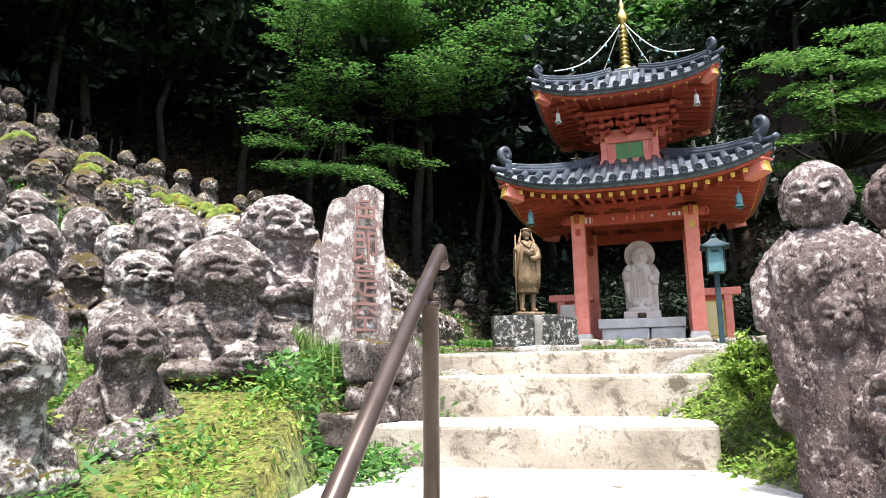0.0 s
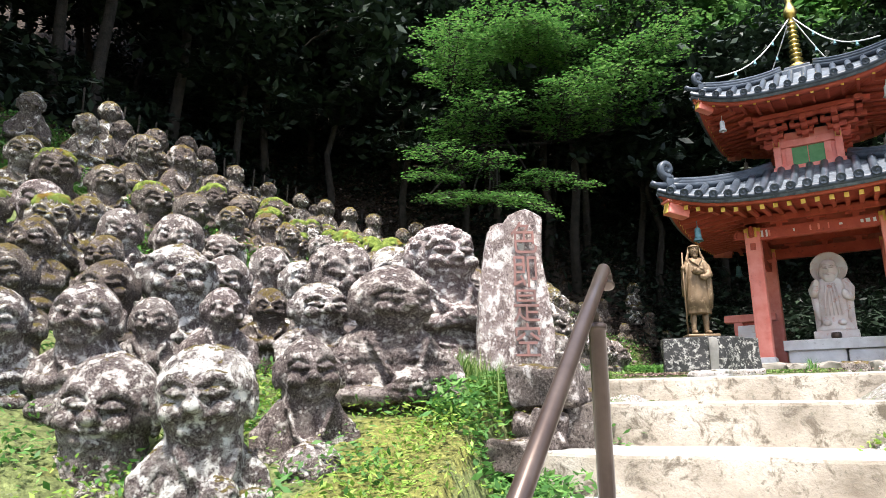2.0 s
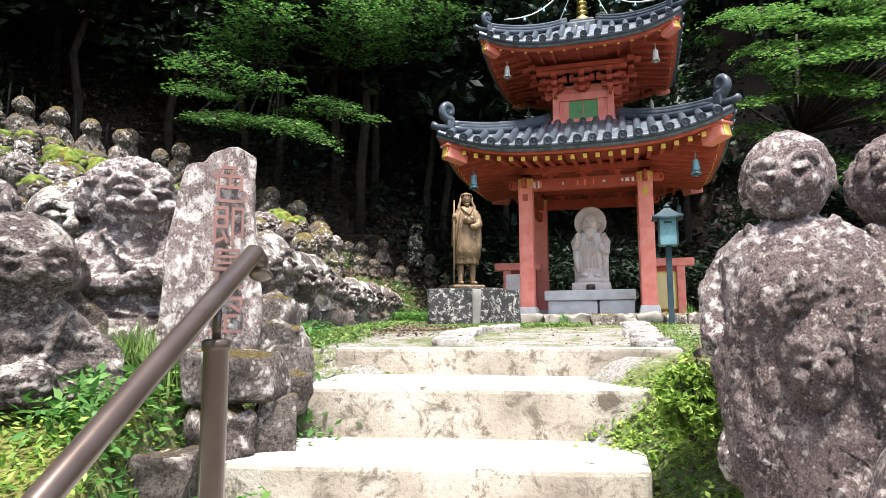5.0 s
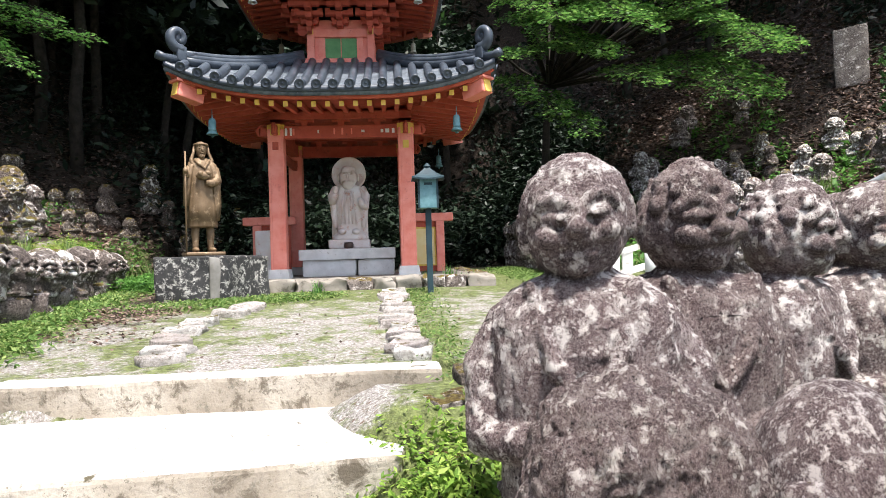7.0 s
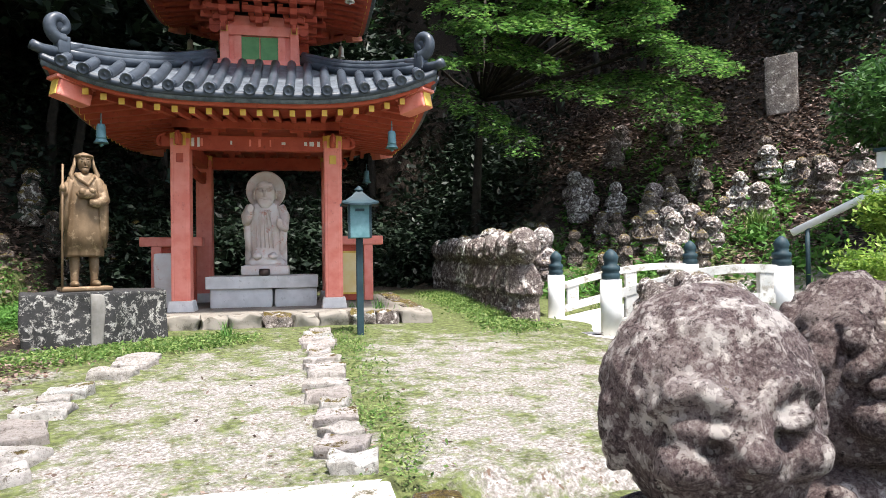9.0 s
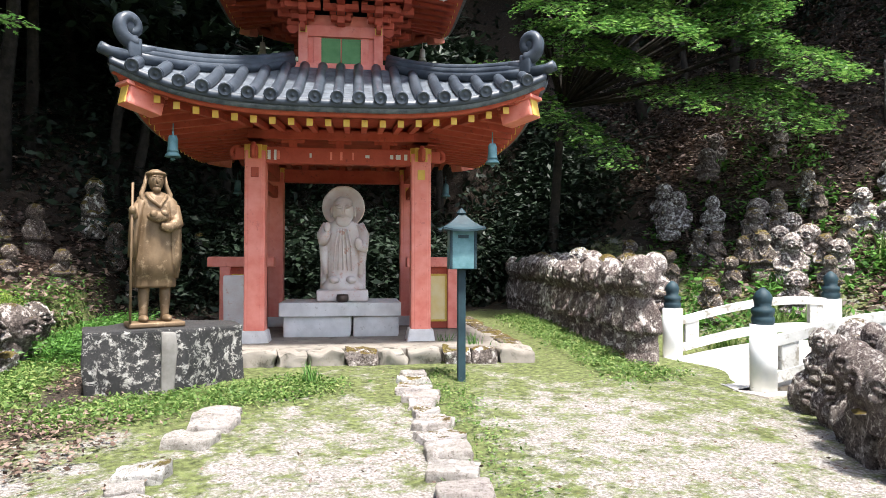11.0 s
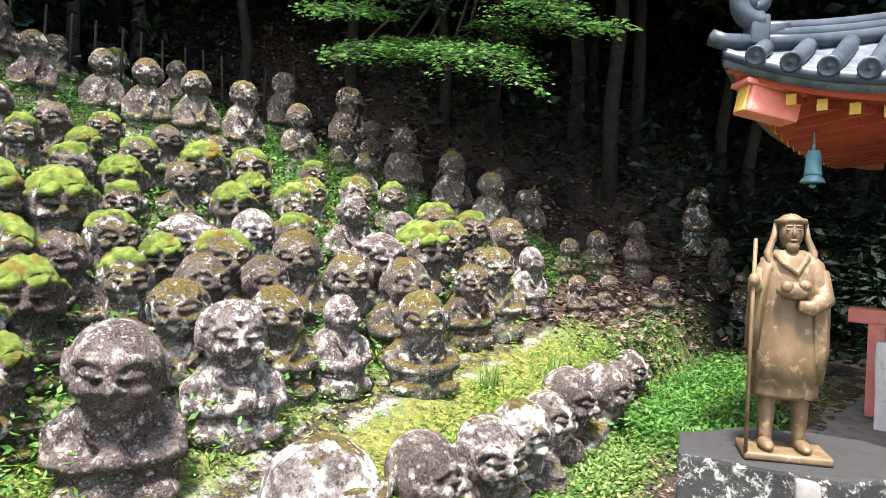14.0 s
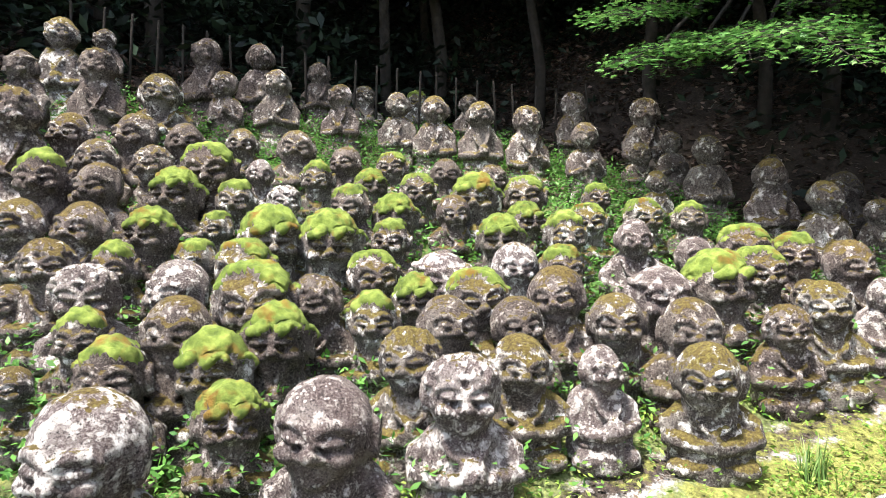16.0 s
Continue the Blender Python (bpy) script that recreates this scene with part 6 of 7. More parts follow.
G3 = "stone figures of the wall by the pagoda"
WALL = ((7.2, 9.55), (9.05, 13.9), (10.1, 16.4))
for (xa, ya), (xb, yb) in zip(WALL, WALL[1:]):
    n = int(math.hypot(xb - xa, yb - ya) / 0.34)
    for i in range(n):
        t = (i + 0.5) / n
        x, y = xa + (xb - xa) * t, ya + (yb - ya) * t
        h = 1.18 + 0.02 * (y - 9.5) + r.uniform(-0.07, 0.07)
        statue(r.choice(S_WALL), x + r.uniform(-0.04, 0.04), y, h, -56 + r.uniform(-14, 14), "narrow weathered stone figure standing shoulder to shoulder in the wall", G3, z=1.62, w=0.72, tilt=r.uniform(-3, 3))
        place("wall_stone", block(0.3, 0.34, 0.22, r.randint(0, 999), 0.16), M_ROCK, pose(x - 0.06, y - 0.02, 1.5, 0, 0, -64 + r.uniform(-20, 20)), "rough stone at the foot of the wall of figures", "stone", "stones at the wall's foot")
        if i % 2:
            statue(r.choice(S_PLAIN + S_MOSSY), x + 0.5, y + r.uniform(-0.1, 0.1), r.uniform(0.7, 0.85), -60 + r.uniform(-20, 20), "grey stone figure standing behind the wall", "stone figures behind the wall", z=2.2)
statue(S_WALL[1], 7.06, 9.42, 1.28, -42, "narrow stone figure standing at the end of the wall", G3, z=1.6, w=0.85)
head_wall((6.85, 7.35), (5.6, 5.9), 1.55, 2.25, 1.5, 2.2, -50, "stones and heads before the bridge", rows=2)
head_wall((7.2, 7.2), (6.1, 5.7), 1.5, 2.3, 1.5, 2.25, -50, "stones and heads before the bridge", rows=2)
# figures on the far slope
for k in range(46):
    x = r.uniform(9.2, 14.5)
    y = r.uniform(8.6, 14.0)
    if y < 17.5 - x * 0.75 + 1.0 or x < 10.5 and y < 10.5:
        continue
    statue(r.choice(S_TALL + S_PLAIN), x, y, r.uniform(0.6, 0.85), -55 + r.uniform(-25, 25), "grey stone figure on the far bank beyond the bridge", "stone figures on the far bank")
for x, y, h in ((10.6, 9.9, 0.6), (11.1, 9.7, 0.62), (11.7, 9.9, 0.6), (12.0, 10.6, 0.7), (12.8, 12.1, 0.75), (13.4, 10.5, 0.75), (12.5, 11.2, 0.7), (11.6, 11.5, 0.7), (12.9, 9.8, 0.7), (10.2, 11.0, 0.65), (10.9, 11.2, 0.65), (10.1, 12.2, 0.6), (9.6, 12.9, 0.6), (11.0, 12.6, 0.7), (11.9, 12.7, 0.7), (13.6, 11.6, 0.7), (14.0, 9.6, 0.7)):
    statue(r.choice(S_TALL + S_PLAIN), x, y, h, -60 + r.uniform(-25, 25), "grey stone figure on the far bank beyond the bridge", "stone figures on the far bank")
place("stone_monument", block(0.65, 0.3, 1.3, 77, 0.1), M_ROCK, pose(15.6, 10.9, gz(15.6, 10.9) - 0.15, 0, 0, -60), "grey upright stone monument on the hillside", "monument")

# iron poles behind the top rows
r = random.Random(9)
for k in range(24):
    x, y = -7.9 + 0.13 * k + r.uniform(-0.05, 0.05), 9.2 + 0.3 * k
    b = bmesh.new()
    z = gz(x, y)
    lathe(b, [(0.018, -0.2), (0.018, 1.1), (0.01, 1.12)], 8)
    place("fence_pole", b, M_DARKWOOD, pose(x, y, z, r.uniform(-3, 3), r.uniform(-3, 3), 0), "thin dark pole standing behind the figures", "pole", "poles behind the figures")

# white handrail and lamp up the far bank
fr = thing("bank_handrail", "white painted pipe handrail up the far bank", "handrail")
b = bmesh.new()
tube(b, [(10.43, 7.8, 2.77), (11.39, 6.59, 3.57), (12.6, 5.1, 4.55)], 0.05, 12)
part("rail", b, M_WHITE, fr, "", True)
for x, y, z in ((10.55, 7.65, 2.85), (11.39, 6.59, 3.55), (12.3, 5.47, 4.3)):
    b = bmesh.new()
    zb = gz(x, y) - 0.1
    tube(b, [(x, y, zb), (x, y, z)], 0.03, 10)
    part("post", b, M_BLUE_METAL, fr, "", True)
lm = thing("bank_lamp", "small dark lamp with a pale glass on a post", "lamp")
gx0, gy0 = 11.2, 6.95
zb = gz(gx0, gy0)
b = bmesh.new()
tube(b, [(gx0, gy0, zb - 0.1), (gx0, gy0, 3.6)], 0.035, 10)
part("pole", b, M_BLUE_METAL, lm, "", True)
part("lamp_glass", boxm(gx0 - 0.08, gx0 + 0.08, gy0 - 0.08, gy0 + 0.08, 3.6, 3.82, 0.01), M_WHITE, lm, "pale frosted glass")
part("lamp_cap", boxm(gx0 - 0.11, gx0 + 0.11, gy0 - 0.11, gy0 + 0.11, 3.82, 3.87, 0.015), M_BLUE_METAL, lm)


# ---- plants ----
def leaf_cloud(P, A, B, mat, name):
    """Leaves as small folded blades: centres P, half length vectors A, half width vectors B."""
    n = len(P)
    up = np.cross(A, B)
    up /= np.linalg.norm(up, axis=1, keepdims=True) + 1e-9
    w = np.linalg.norm(B, axis=1, keepdims=True)
    v = np.stack([P - A, P + B + up * w * 0.3 - A * 0.1, P + A, P - B + up * w * 0.3 - A * 0.1], 1).reshape(-1, 3)
    idx = np.arange(n * 4).reshape(n, 4)
    me = bpy.data.meshes.new(name)
    me.vertices.add(n * 4)
    me.vertices.foreach_set("co", v.astype(np.float32).ravel())
    me.loops.add(n * 4)
    me.loops.foreach_set("vertex_index", idx.ravel().astype(np.int32))
    me.polygons.add(n)
    me.polygons.foreach_set("loop_start", (np.arange(n) * 4).astype(np.int32))
    me.update(calc_edges=True)
    me.materials.append(mat)
    return me


def rand_dirs(rs, n, flat=0.4):
    d = rs.normal(size=(n, 3))
    d[:, 2] *= flat
    return d / (np.linalg.norm(d, axis=1, keepdims=True) + 1e-9)


def blades(rs, P, size, flat=0.4, wide=0.42):
    n = len(P)
    a = rand_dirs(rs, n, flat)
    s = size * rs.uniform(0.6, 1.3, (n, 1))
    b = np.cross(a, rand_dirs(rs, n, 4.0))
    b /= np.linalg.norm(b, axis=1, keepdims=True) + 1e-9
    return a * s, b * s * wide


def crown_points(rs, n, blobs):
    """Points in flattened clumps round each blob's shell, uneven and with gaps."""
    out = []
    vol = np.array([b[3] ** 2 for b in blobs])
    for (x, y, z, r), k in zip(blobs, (vol / vol.sum() * n).astype(int)):
        m = max(4, k // 60)
        c = rand_dirs(rs, m, 0.75) * r * rs.uniform(0.5, 1.0, (m, 1))
        pick_ = rs.integers(0, m, k)
        p = c[pick_] + rs.normal(size=(k, 3)) * np.array((r * 0.2, r * 0.2, r * 0.07))
        out.append(p + np.array((x, y, z)))
    return np.concatenate(out)


def tree_meshes(seed, height, spread, n, leaf, size):
    rs = np.random.default_rng(seed)
    rr = random.Random(seed)
    b = bmesh.new()
    pts = [Vector((0, 0, -0.6))]
    k = 7
    for i in range(1, k + 1):
        pts.append(Vector((rr.uniform(-0.12, 0.12) * i * 0.6, rr.uniform(-0.12, 0.12) * i * 0.6, height * 0.92 * i / k)))
    r0 = 0.013 * height
    tube(b, pts, [r0 * (1 - 0.8 * i / k) for i in range(k + 1)], 9)
    blobs = []
    for i in range(9):
        t = rr.uniform(0.42, 0.98)
        a = rr.uniform(0, 6.28)
        base = pts[min(k, max(1, int(t * k)))]
        L = spread * rr.uniform(0.45, 1.0) * (1.15 - 0.55 * t)
        tip = base + Vector((math.cos(a) * L, math.sin(a) * L, rr.uniform(-0.1, 0.5) * L))
        mid = base.lerp(tip, 0.5) + Vector((0, 0, 0.12 * L))
        tube(b, [base, mid, tip], [r0 * 0.35, r0 * 0.22, r0 * 0.07], 6)
        blobs.append((tip.x, tip.y, tip.z, spread * rr.uniform(0.3, 0.5)))
        blobs.append((mid.x, mid.y, mid.z + 0.1, spread * rr.uniform(0.25, 0.38)))
    P = crown_points(rs, n, blobs)
    A, B = blades(rs, P, size, 0.5)
    return bm_mesh("trunk", b, M_DARKWOOD, True), leaf_cloud(P, A, B, leaf, "crown")


def plant_tree(meshes, m, label, group):
    t = thing("tree", label, "tree", group, at=m)
    for nm, me in zip(("trunk", "crown"), meshes):
        o = new(nm, me)
        o.parent = t
    return t


FOREST = [tree_meshes(500 + i, h, sp, 5200, lf, sz) for i, (h, sp, lf, sz) in enumerate(((8.5, 3.0, M_LEAF_SHADED, 0.15), (9.5, 3.2, M_LEAF_SHADED, 0.16), (7.0, 2.8, M_LEAF_SHADED, 0.13), (10.5, 3.3, M_LEAF_SHADED, 0.17)))]
LUSH = [tree_meshes(540 + i, h, sp, 7000, lf, sz) for i, (h, sp, lf, sz) in enumerate(((7.0, 2.8, M_LEAF_MID, 0.13), (8.0, 3.0, M_LEAF_BRIGHT, 0.12)))]
r = random.Random(77)
sites = []
for k in range(1500):
    x, y = r.uniform(-16, 20), r.uniform(2.0, 27)
    d = float(foot_x(y)) - x
    if not (y > (17.6 + 0.1 * abs(x - 3) if x > 1 else 16.9) or (d > 9.0 and y > 2) or (x > 15.2 and y > 12.5) or (x > 13.0 and y > 16.0)):
        continue
    if 6.5 < x < 13.5 and y < 18.6:
        continue
    if any((x - a) ** 2 + (y - b) ** 2 < 2.05 ** 2 for a, b in sites):
        continue
    sites.append((x, y))
for x, y in sites[:96]:
    lush = (3.0 < x < 12 and y > 18 and r.random() < 0.6)
    plant_tree(r.choice(LUSH if lush else FOREST), pose(x, y, gz(x, y), r.uniform(-5, 5), r.uniform(-5, 5), r.uniform(0, 360)) @ Matrix.Scale(r.uniform(0.85, 1.2), 4), "leafy green forest tree on the hillside" if lush else "evergreen forest tree on the steep hillside, leaves coloured shade-dark", "forest trees")


for x, y, s in ((-8.9, 13.2, 1.25), (-6.2, 16.4, 1.25), (-4.2, 16.9, 1.3), (-2.6, 17.3, 1.25), (-8.9, 10.6, 1.2), (-0.4, 18.0, 1.25), (-7.6, 15.2, 1.2), (-9.2, 8.0, 1.2), (-8.6, 5.2, 1.1), (2.6, 18.6, 1.3), (5.0, 18.4, 1.3), (15.8, 14.4, 1.0), (14.6, 15.4, 1.0)):
    plant_tree(FOREST[int(abs(x * 10)) % 4], pose(x, y, gz(x, y), 0, 0, (x * 97) % 360) @ Matrix.Scale(s, 4), "evergreen forest tree overhanging the slope, leaves coloured shade-dark", "forest trees")


r = random.Random(91)
for x, y in ((3.5, 23.0), (6.0, 24.0), (8.5, 23.2), (11.0, 24.5), (13.5, 23.0), (7.2, 26.5), (10.0, 27.0), (4.6, 26.0)):
    plant_tree(r.choice(LUSH), pose(x, y, gz(x, y), 0, 0, r.uniform(0, 360)) @ Matrix.Scale(1.5, 4), "tall leafy tree on the hill behind the pagoda", "forest trees")
for i in range(6):
    for j in range(6):
        x, y = 18.5 + 2.5 * i + r.uniform(-0.7, 0.7), 9.5 + 2.6 * j + r.uniform(-0.7, 0.7)
        plant_tree(r.choice(FOREST), pose(x, y, gz(x, y), 0, 0, r.uniform(0, 360)) @ Matrix.Scale(r.uniform(0.9, 1.2), 4), "evergreen forest tree high on the far hill, leaves coloured shade-dark", "forest trees")


def undergrowth(name, n, where, size, mat, lift, label, seed, flat=0.5, wide=0.42):
    """Small leaves close above the ground, where the plan says so."""
    rs = np.random.default_rng(seed)
    pts = where(rs, n)
    z = ground_z(pts[:, 0], pts[:, 1])
    h = rs.uniform(0, 1, len(pts)) ** 1.5 * lift
    P = np.stack([pts[:, 0], pts[:, 1], z + 0.015 + h], 1)
    A, B = blades(rs, P, size, flat, wide)
    ob = new(name, leaf_cloud(P, A, B, mat, name))
    return tagged(ob, label, "plants", kind="stuff")


def clumped(rs, n, test, x0, x1, y0, y1, per=40, spread=0.22):
    """Points in clumps within a stretch of the plan."""
    out = []
    while sum(len(o) for o in out) < n:
        c = rs.uniform((x0, y0), (x1, y1), (200, 2))
        c = c[test(c[:, 0], c[:, 1])]
        if len(c):
            out.append((c[:, None, :] + rs.normal(size=(len(c), per, 2)) * spread * rs.uniform(0.4, 1.2, (len(c), 1, 1))).reshape(-1, 2))
    return np.concatenate(out)[:n]


def slope_d(x, y):
    return foot_x(y) - x


# ferns and weeds among the figures
undergrowth("slope_weeds", 84000, lambda rs, n: clumped(rs, n, lambda x, y: (slope_d(x, y) > 1.15) & (slope_d(x, y) < 7.5) & (y > 6.0), -8, 1.2, 6.0, 15), 0.03, M_FERN, 0.36, "small green ferns and weeds between the stone figures", 1)
undergrowth("low_slope_weeds", 18000, lambda rs, n: clumped(rs, n, lambda x, y: (slope_d(x, y) > 0.15) & (slope_d(x, y) < 7.5) & (y < 6.4), -8, 1.2, 1.8, 6.4, 40, 0.14), 0.025, M_LEAF_BRIGHT, 0.12, "low green weeds between the near stone figures", 18)
undergrowth("lime_weeds", 24000, lambda rs, n: clumped(rs, n, lambda x, y: (slope_d(x, y) > 0.0) & (slope_d(x, y) < 1.5) & (np.abs(slope_d(x, y) - 0.7) > 0.28), -2.2, 1.0, 2.0, 13), 0.02, M_LEAF_LIME, 0.12, "bright yellow-green weeds along the foot of the slope", 2)
undergrowth("bank_weeds", 8000, lambda rs, n: clumped(rs, n, lambda x, y: (slope_d(x, y) < 0.35) & (slope_d(x, y) > -0.45) & (along(x, y) > 3.4), -0.7, 0.9, 3.2, 7.5, 30, 0.12), 0.034, M_LEAF_BRIGHT, 0.17, "leafy weeds on the bank beside the stairs", 3)
undergrowth("path_grass", 30000, lambda rs, n: clumped(rs, n, lambda x, y: (slope_d(x, y) < -0.1) & (slope_d(x, y) > -0.6) & (y > 6.3), -0.6, 2.6, 6.3, 14.5, 50, 0.16), 0.028, M_GRASS, 0.06, "low bright grass beside the leafy path", 4)
undergrowth("back_weeds", 14000, lambda rs, n: clumped(rs, n, lambda x, y: slope_d(x, y) < -0.2, 0.4, 2.2, 12.0, 16.0, 40, 0.25), 0.032, M_FERN, 0.2, "green ferns under the slope behind the bronze figure", 5)
undergrowth("right_weeds", 5200, lambda rs, n: clumped(rs, n, lambda x, y: (x > 2.05) & (along(x, y) < 5.0), 2.0, 3.0, 3.2, 5.0, 30, 0.12), 0.022, M_LEAF_LIME, 0.07, "small yellow-green plants beside the stairs", 6)
undergrowth("kerb_grass", 2200, lambda rs, n: clumped(rs, n, lambda x, y: np.abs(x - (2.85 + 0.375 * (y - 5.0))) < 0.16, 2.6, 5.0, 5.1, 9.9, 30, 0.13), 0.017, M_GRASS, 0.025, "thin low grass along the kerb stones", 7)
undergrowth("pedestal_grass", 8000, lambda rs, n: clumped(rs, n, lambda x, y: (np.abs(y - 9.7 - 0.1 * (x - 2)) < 0.35), 1.2, 3.6, 9.2, 10.2, 50, 0.14), 0.022, M_GRASS, 0.035, "low bright grass before the pedestal", 17)
undergrowth("hill_brush", 60000, lambda rs, n: clumped(rs, n, lambda x, y: ((y > 17.2) & (x < 12)) | (slope_d(x, y) > 8.6) | (x > 17.5), -15, 20, 2, 25, 90, 0.6), 0.12, M_LEAF_SHADED, 1.5, "undergrowth on the wooded hill, leaves coloured shade-dark", 9)
# Added brush: its near-black leaves stand for deep shade behind the pagoda.
undergrowth("shade_brush", 20000, lambda rs, n: clumped(rs, n, lambda x, y: ((y > 16.7) & (x < 9.5)) | ((y > 15.2) & (x > 10.4)) | ((y > 16.5) & (x > 9.4)), 2.5, 12.6, 11.5, 18.0, 90, 0.5), 0.1, M_LEAF_SHADED, 1.4, "near-black undergrowth added to stand for deep shade behind the pagoda", 19)
undergrowth("upper_bank_brush", 12000, lambda rs, n: clumped(rs, n, lambda x, y: x - 0.2 * (y - 9) > 15.5, 12.4, 24.0, 6.0, 20.0, 90, 0.5), 0.1, M_LEAF_SHADED, 0.9, "undergrowth above the far bank, leaves coloured shade-dark", 29)
undergrowth("far_bank_weeds", 7000, lambda rs, n: clumped(rs, n, lambda x, y: (x > 9.3), 9.2, 14.5, 7.5, 14.0, 40, 0.2), 0.07, M_FERN, 0.3, "green weeds between the figures on the far bank", 10)
undergrowth("wall_foot_grass", 9000, lambda rs, n: clumped(rs, n, lambda x, y: np.abs(x - (6.75 + 0.38 * (y - 9.5))) < 0.3, 6.0, 9.0, 8.6, 14.0, 50, 0.15), 0.024, M_GRASS, 0.04, "low grass along the foot of the wall", 11)


# fallen leaves
def litter(name, n, where, size, label, seed):
    rs = np.random.default_rng(seed)
    p = where(rs, n)
    P = np.stack([p[:, 0], p[:, 1], ground_z(p[:, 0], p[:, 1]) + 0.03 + rs.uniform(0, 0.02, n)], 1)
    A, B = blades(rs, P, size, 0.25, 0.5)
    tagged(new(name, leaf_cloud(P, A, B, M_BROWN_LEAF, name)), label, "leaves", kind="stuff")


litter("terrace_leaves", 900, lambda rs, n: np.stack([rs.uniform(0.8, 7.0, n), rs.uniform(5.4, 11, n)], 1), 0.015, "scattered brown fallen leaves on the gravel", 20)
litter("path_leaves", 2600, lambda rs, n: clumped(rs, n, lambda x, y: (slope_d(x, y) < -0.7) & (slope_d(x, y) > -1.5), 0.3, 3.2, 7.5, 14, 40, 0.2), 0.024, "brown fallen leaves on the narrow path", 21)
litter("slope_leaves", 26000, lambda rs, n: clumped(rs, n, lambda x, y: (slope_d(x, y) > 6.2) | (y > 13.0), -9, 3, 5, 20, 60, 0.4), 0.06, "brown fallen leaves on the wooded slope", 22)
litter("far_slope_leaves", 30000, lambda rs, n: clumped(rs, n, lambda x, y: (x > 11) & (y < 15 + 2 * (x - 12.5)), 10, 18, 8, 18, 60, 0.4), 0.06, "brown fallen leaves on the far slope", 23)


def tuft(x, y, n, h, mat, seed, label, name="grass_tuft", wide=0.05, lean=0.5):
    """A tuft of long arching blades."""
    rr = random.Random(seed)
    verts, faces = [], []
    for i in range(n):
        a = rr.uniform(0, 6.28)
        L = h * rr.uniform(0.6, 1.15)
        ln = lean * rr.uniform(0.3, 1.2)
        ox, oy = rr.gauss(0, 0.05) * h / 0.3, rr.gauss(0, 0.05) * h / 0.3
        w = wide * h * rr.uniform(0.6, 1.2) * 0.5
        sx, sy = -math.sin(a) * w, math.cos(a) * w
        base = len(verts)
        for j in range(5):
            t = j / 4
            px, py = ox + math.cos(a) * L * ln * t * t, oy + math.sin(a) * L * ln * t * t
            pz = L * (t - 0.35 * ln * t * t)
            k = (1 - t) ** 0.7
            verts += [(px + sx * k, py + sy * k, pz), (px - sx * k, py - sy * k, pz)]
        faces += [(base + 2 * j, base + 2 * j + 1, base + 2 * j + 3, base + 2 * j + 2) for j in range(4)]
    ob = new(name, mesh_of(name, verts, faces, mat))
    ob.location = (x, y, gz(x, y) - 0.01)
    return tagged(ob, label, "plant", "tufts of grass")


for i, (x, y, n, h, mt, lb) in enumerate(((-0.42, 4.55, 150, 0.34, M_GRASS, "long yellow-green grass tuft by the stone slab"), (-0.25, 4.4, 120, 0.3, M_GRASS, "long drooping grass tuft by the stone slab"), (-0.55, 4.75, 120, 0.34, M_GRASS, "long yellow-green grass tuft by the stone slab"), (0.05, 4.62, 90, 0.22, M_GRASS, "drooping grass tuft by the stairs"),
        (3.36, 9.9, 60, 0.24, M_FERN, "green leafy tuft at the platform's edge"), (5.5, 10.5, 50, 0.34, M_LEAF_BRIGHT, "pale green leafy tuft beside the platform"), (5.75, 10.25, 40, 0.26, M_LEAF_BRIGHT, "pale green leafy tuft beside the platform"), (5.35, 10.9, 40, 0.3, M_LEAF_BRIGHT, "pale green leafy tuft beside the platform"),
        (9.6, 9.6, 220, 0.55, M_GRASS, "tall bright grass tuft beyond the bridge"), (10.2, 9.2, 220, 0.55, M_GRASS, "tall bright grass tuft beyond the bridge"), (9.2, 10.0, 160, 0.45, M_GRASS, "tall bright grass tuft beyond the bridge"), (12.2, 9.4, 120, 0.6, M_GRASS, "tall bright grass tuft beyond the bridge"),
        (0.55, 11.6, 60, 0.3, M_GRASS, "arching green grass tuft on the slope's edge"), (0.15, 11.0, 60, 0.28, M_GRASS, "arching green grass tuft on the slope's edge"), (1.2, 13.2, 70, 0.3, M_FERN, "arching green tuft under the slope"), (1.6, 13.8, 70, 0.35, M_FERN, "arching green tuft under the slope"), (1.35, 12.6, 60, 0.3, M_FERN, "arching green tuft under the slope"))):
    tuft(x, y, n, h, mt, 60 + i, lb)


def bush(x, y, z, rx, rz, n, mat, size, seed, label):
    rs = np.random.default_rng(seed)
    t = thing("bush", label, "bush", at=Matrix.Translation((x, y, z)))
    b = bmesh.new()
    rr = random.Random(seed)
    for k in range(14):
        a, q = rr.uniform(0, 6.28), rr.uniform(0.3, 0.9)
        tube(b, [(0, 0, -rz * 0.9), (math.cos(a) * rx * q * 0.5, math.sin(a) * rx * q * 0.5, -0.1 * rz), (math.cos(a) * rx * q, math.sin(a) * rx * q, rz * rr.uniform(0.2, 0.7))], [0.012, 0.008, 0.003], 5)
    part("twigs", b, M_DARKWOOD, t)
    m = 70
    c = rand_dirs(rs, m, 1.0) * rs.uniform(0.55, 1.0, (m, 1)) * np.array((rx, rx, rz))
    P = c[rs.integers(0, m, n)] + rs.normal(size=(n, 3)) * rx * 0.11
    A, B = blades(rs, P, size, 0.6)
    o = new("leaves", leaf_cloud(P, A, B, mat, "leaves"))
    o.parent = t
    return t


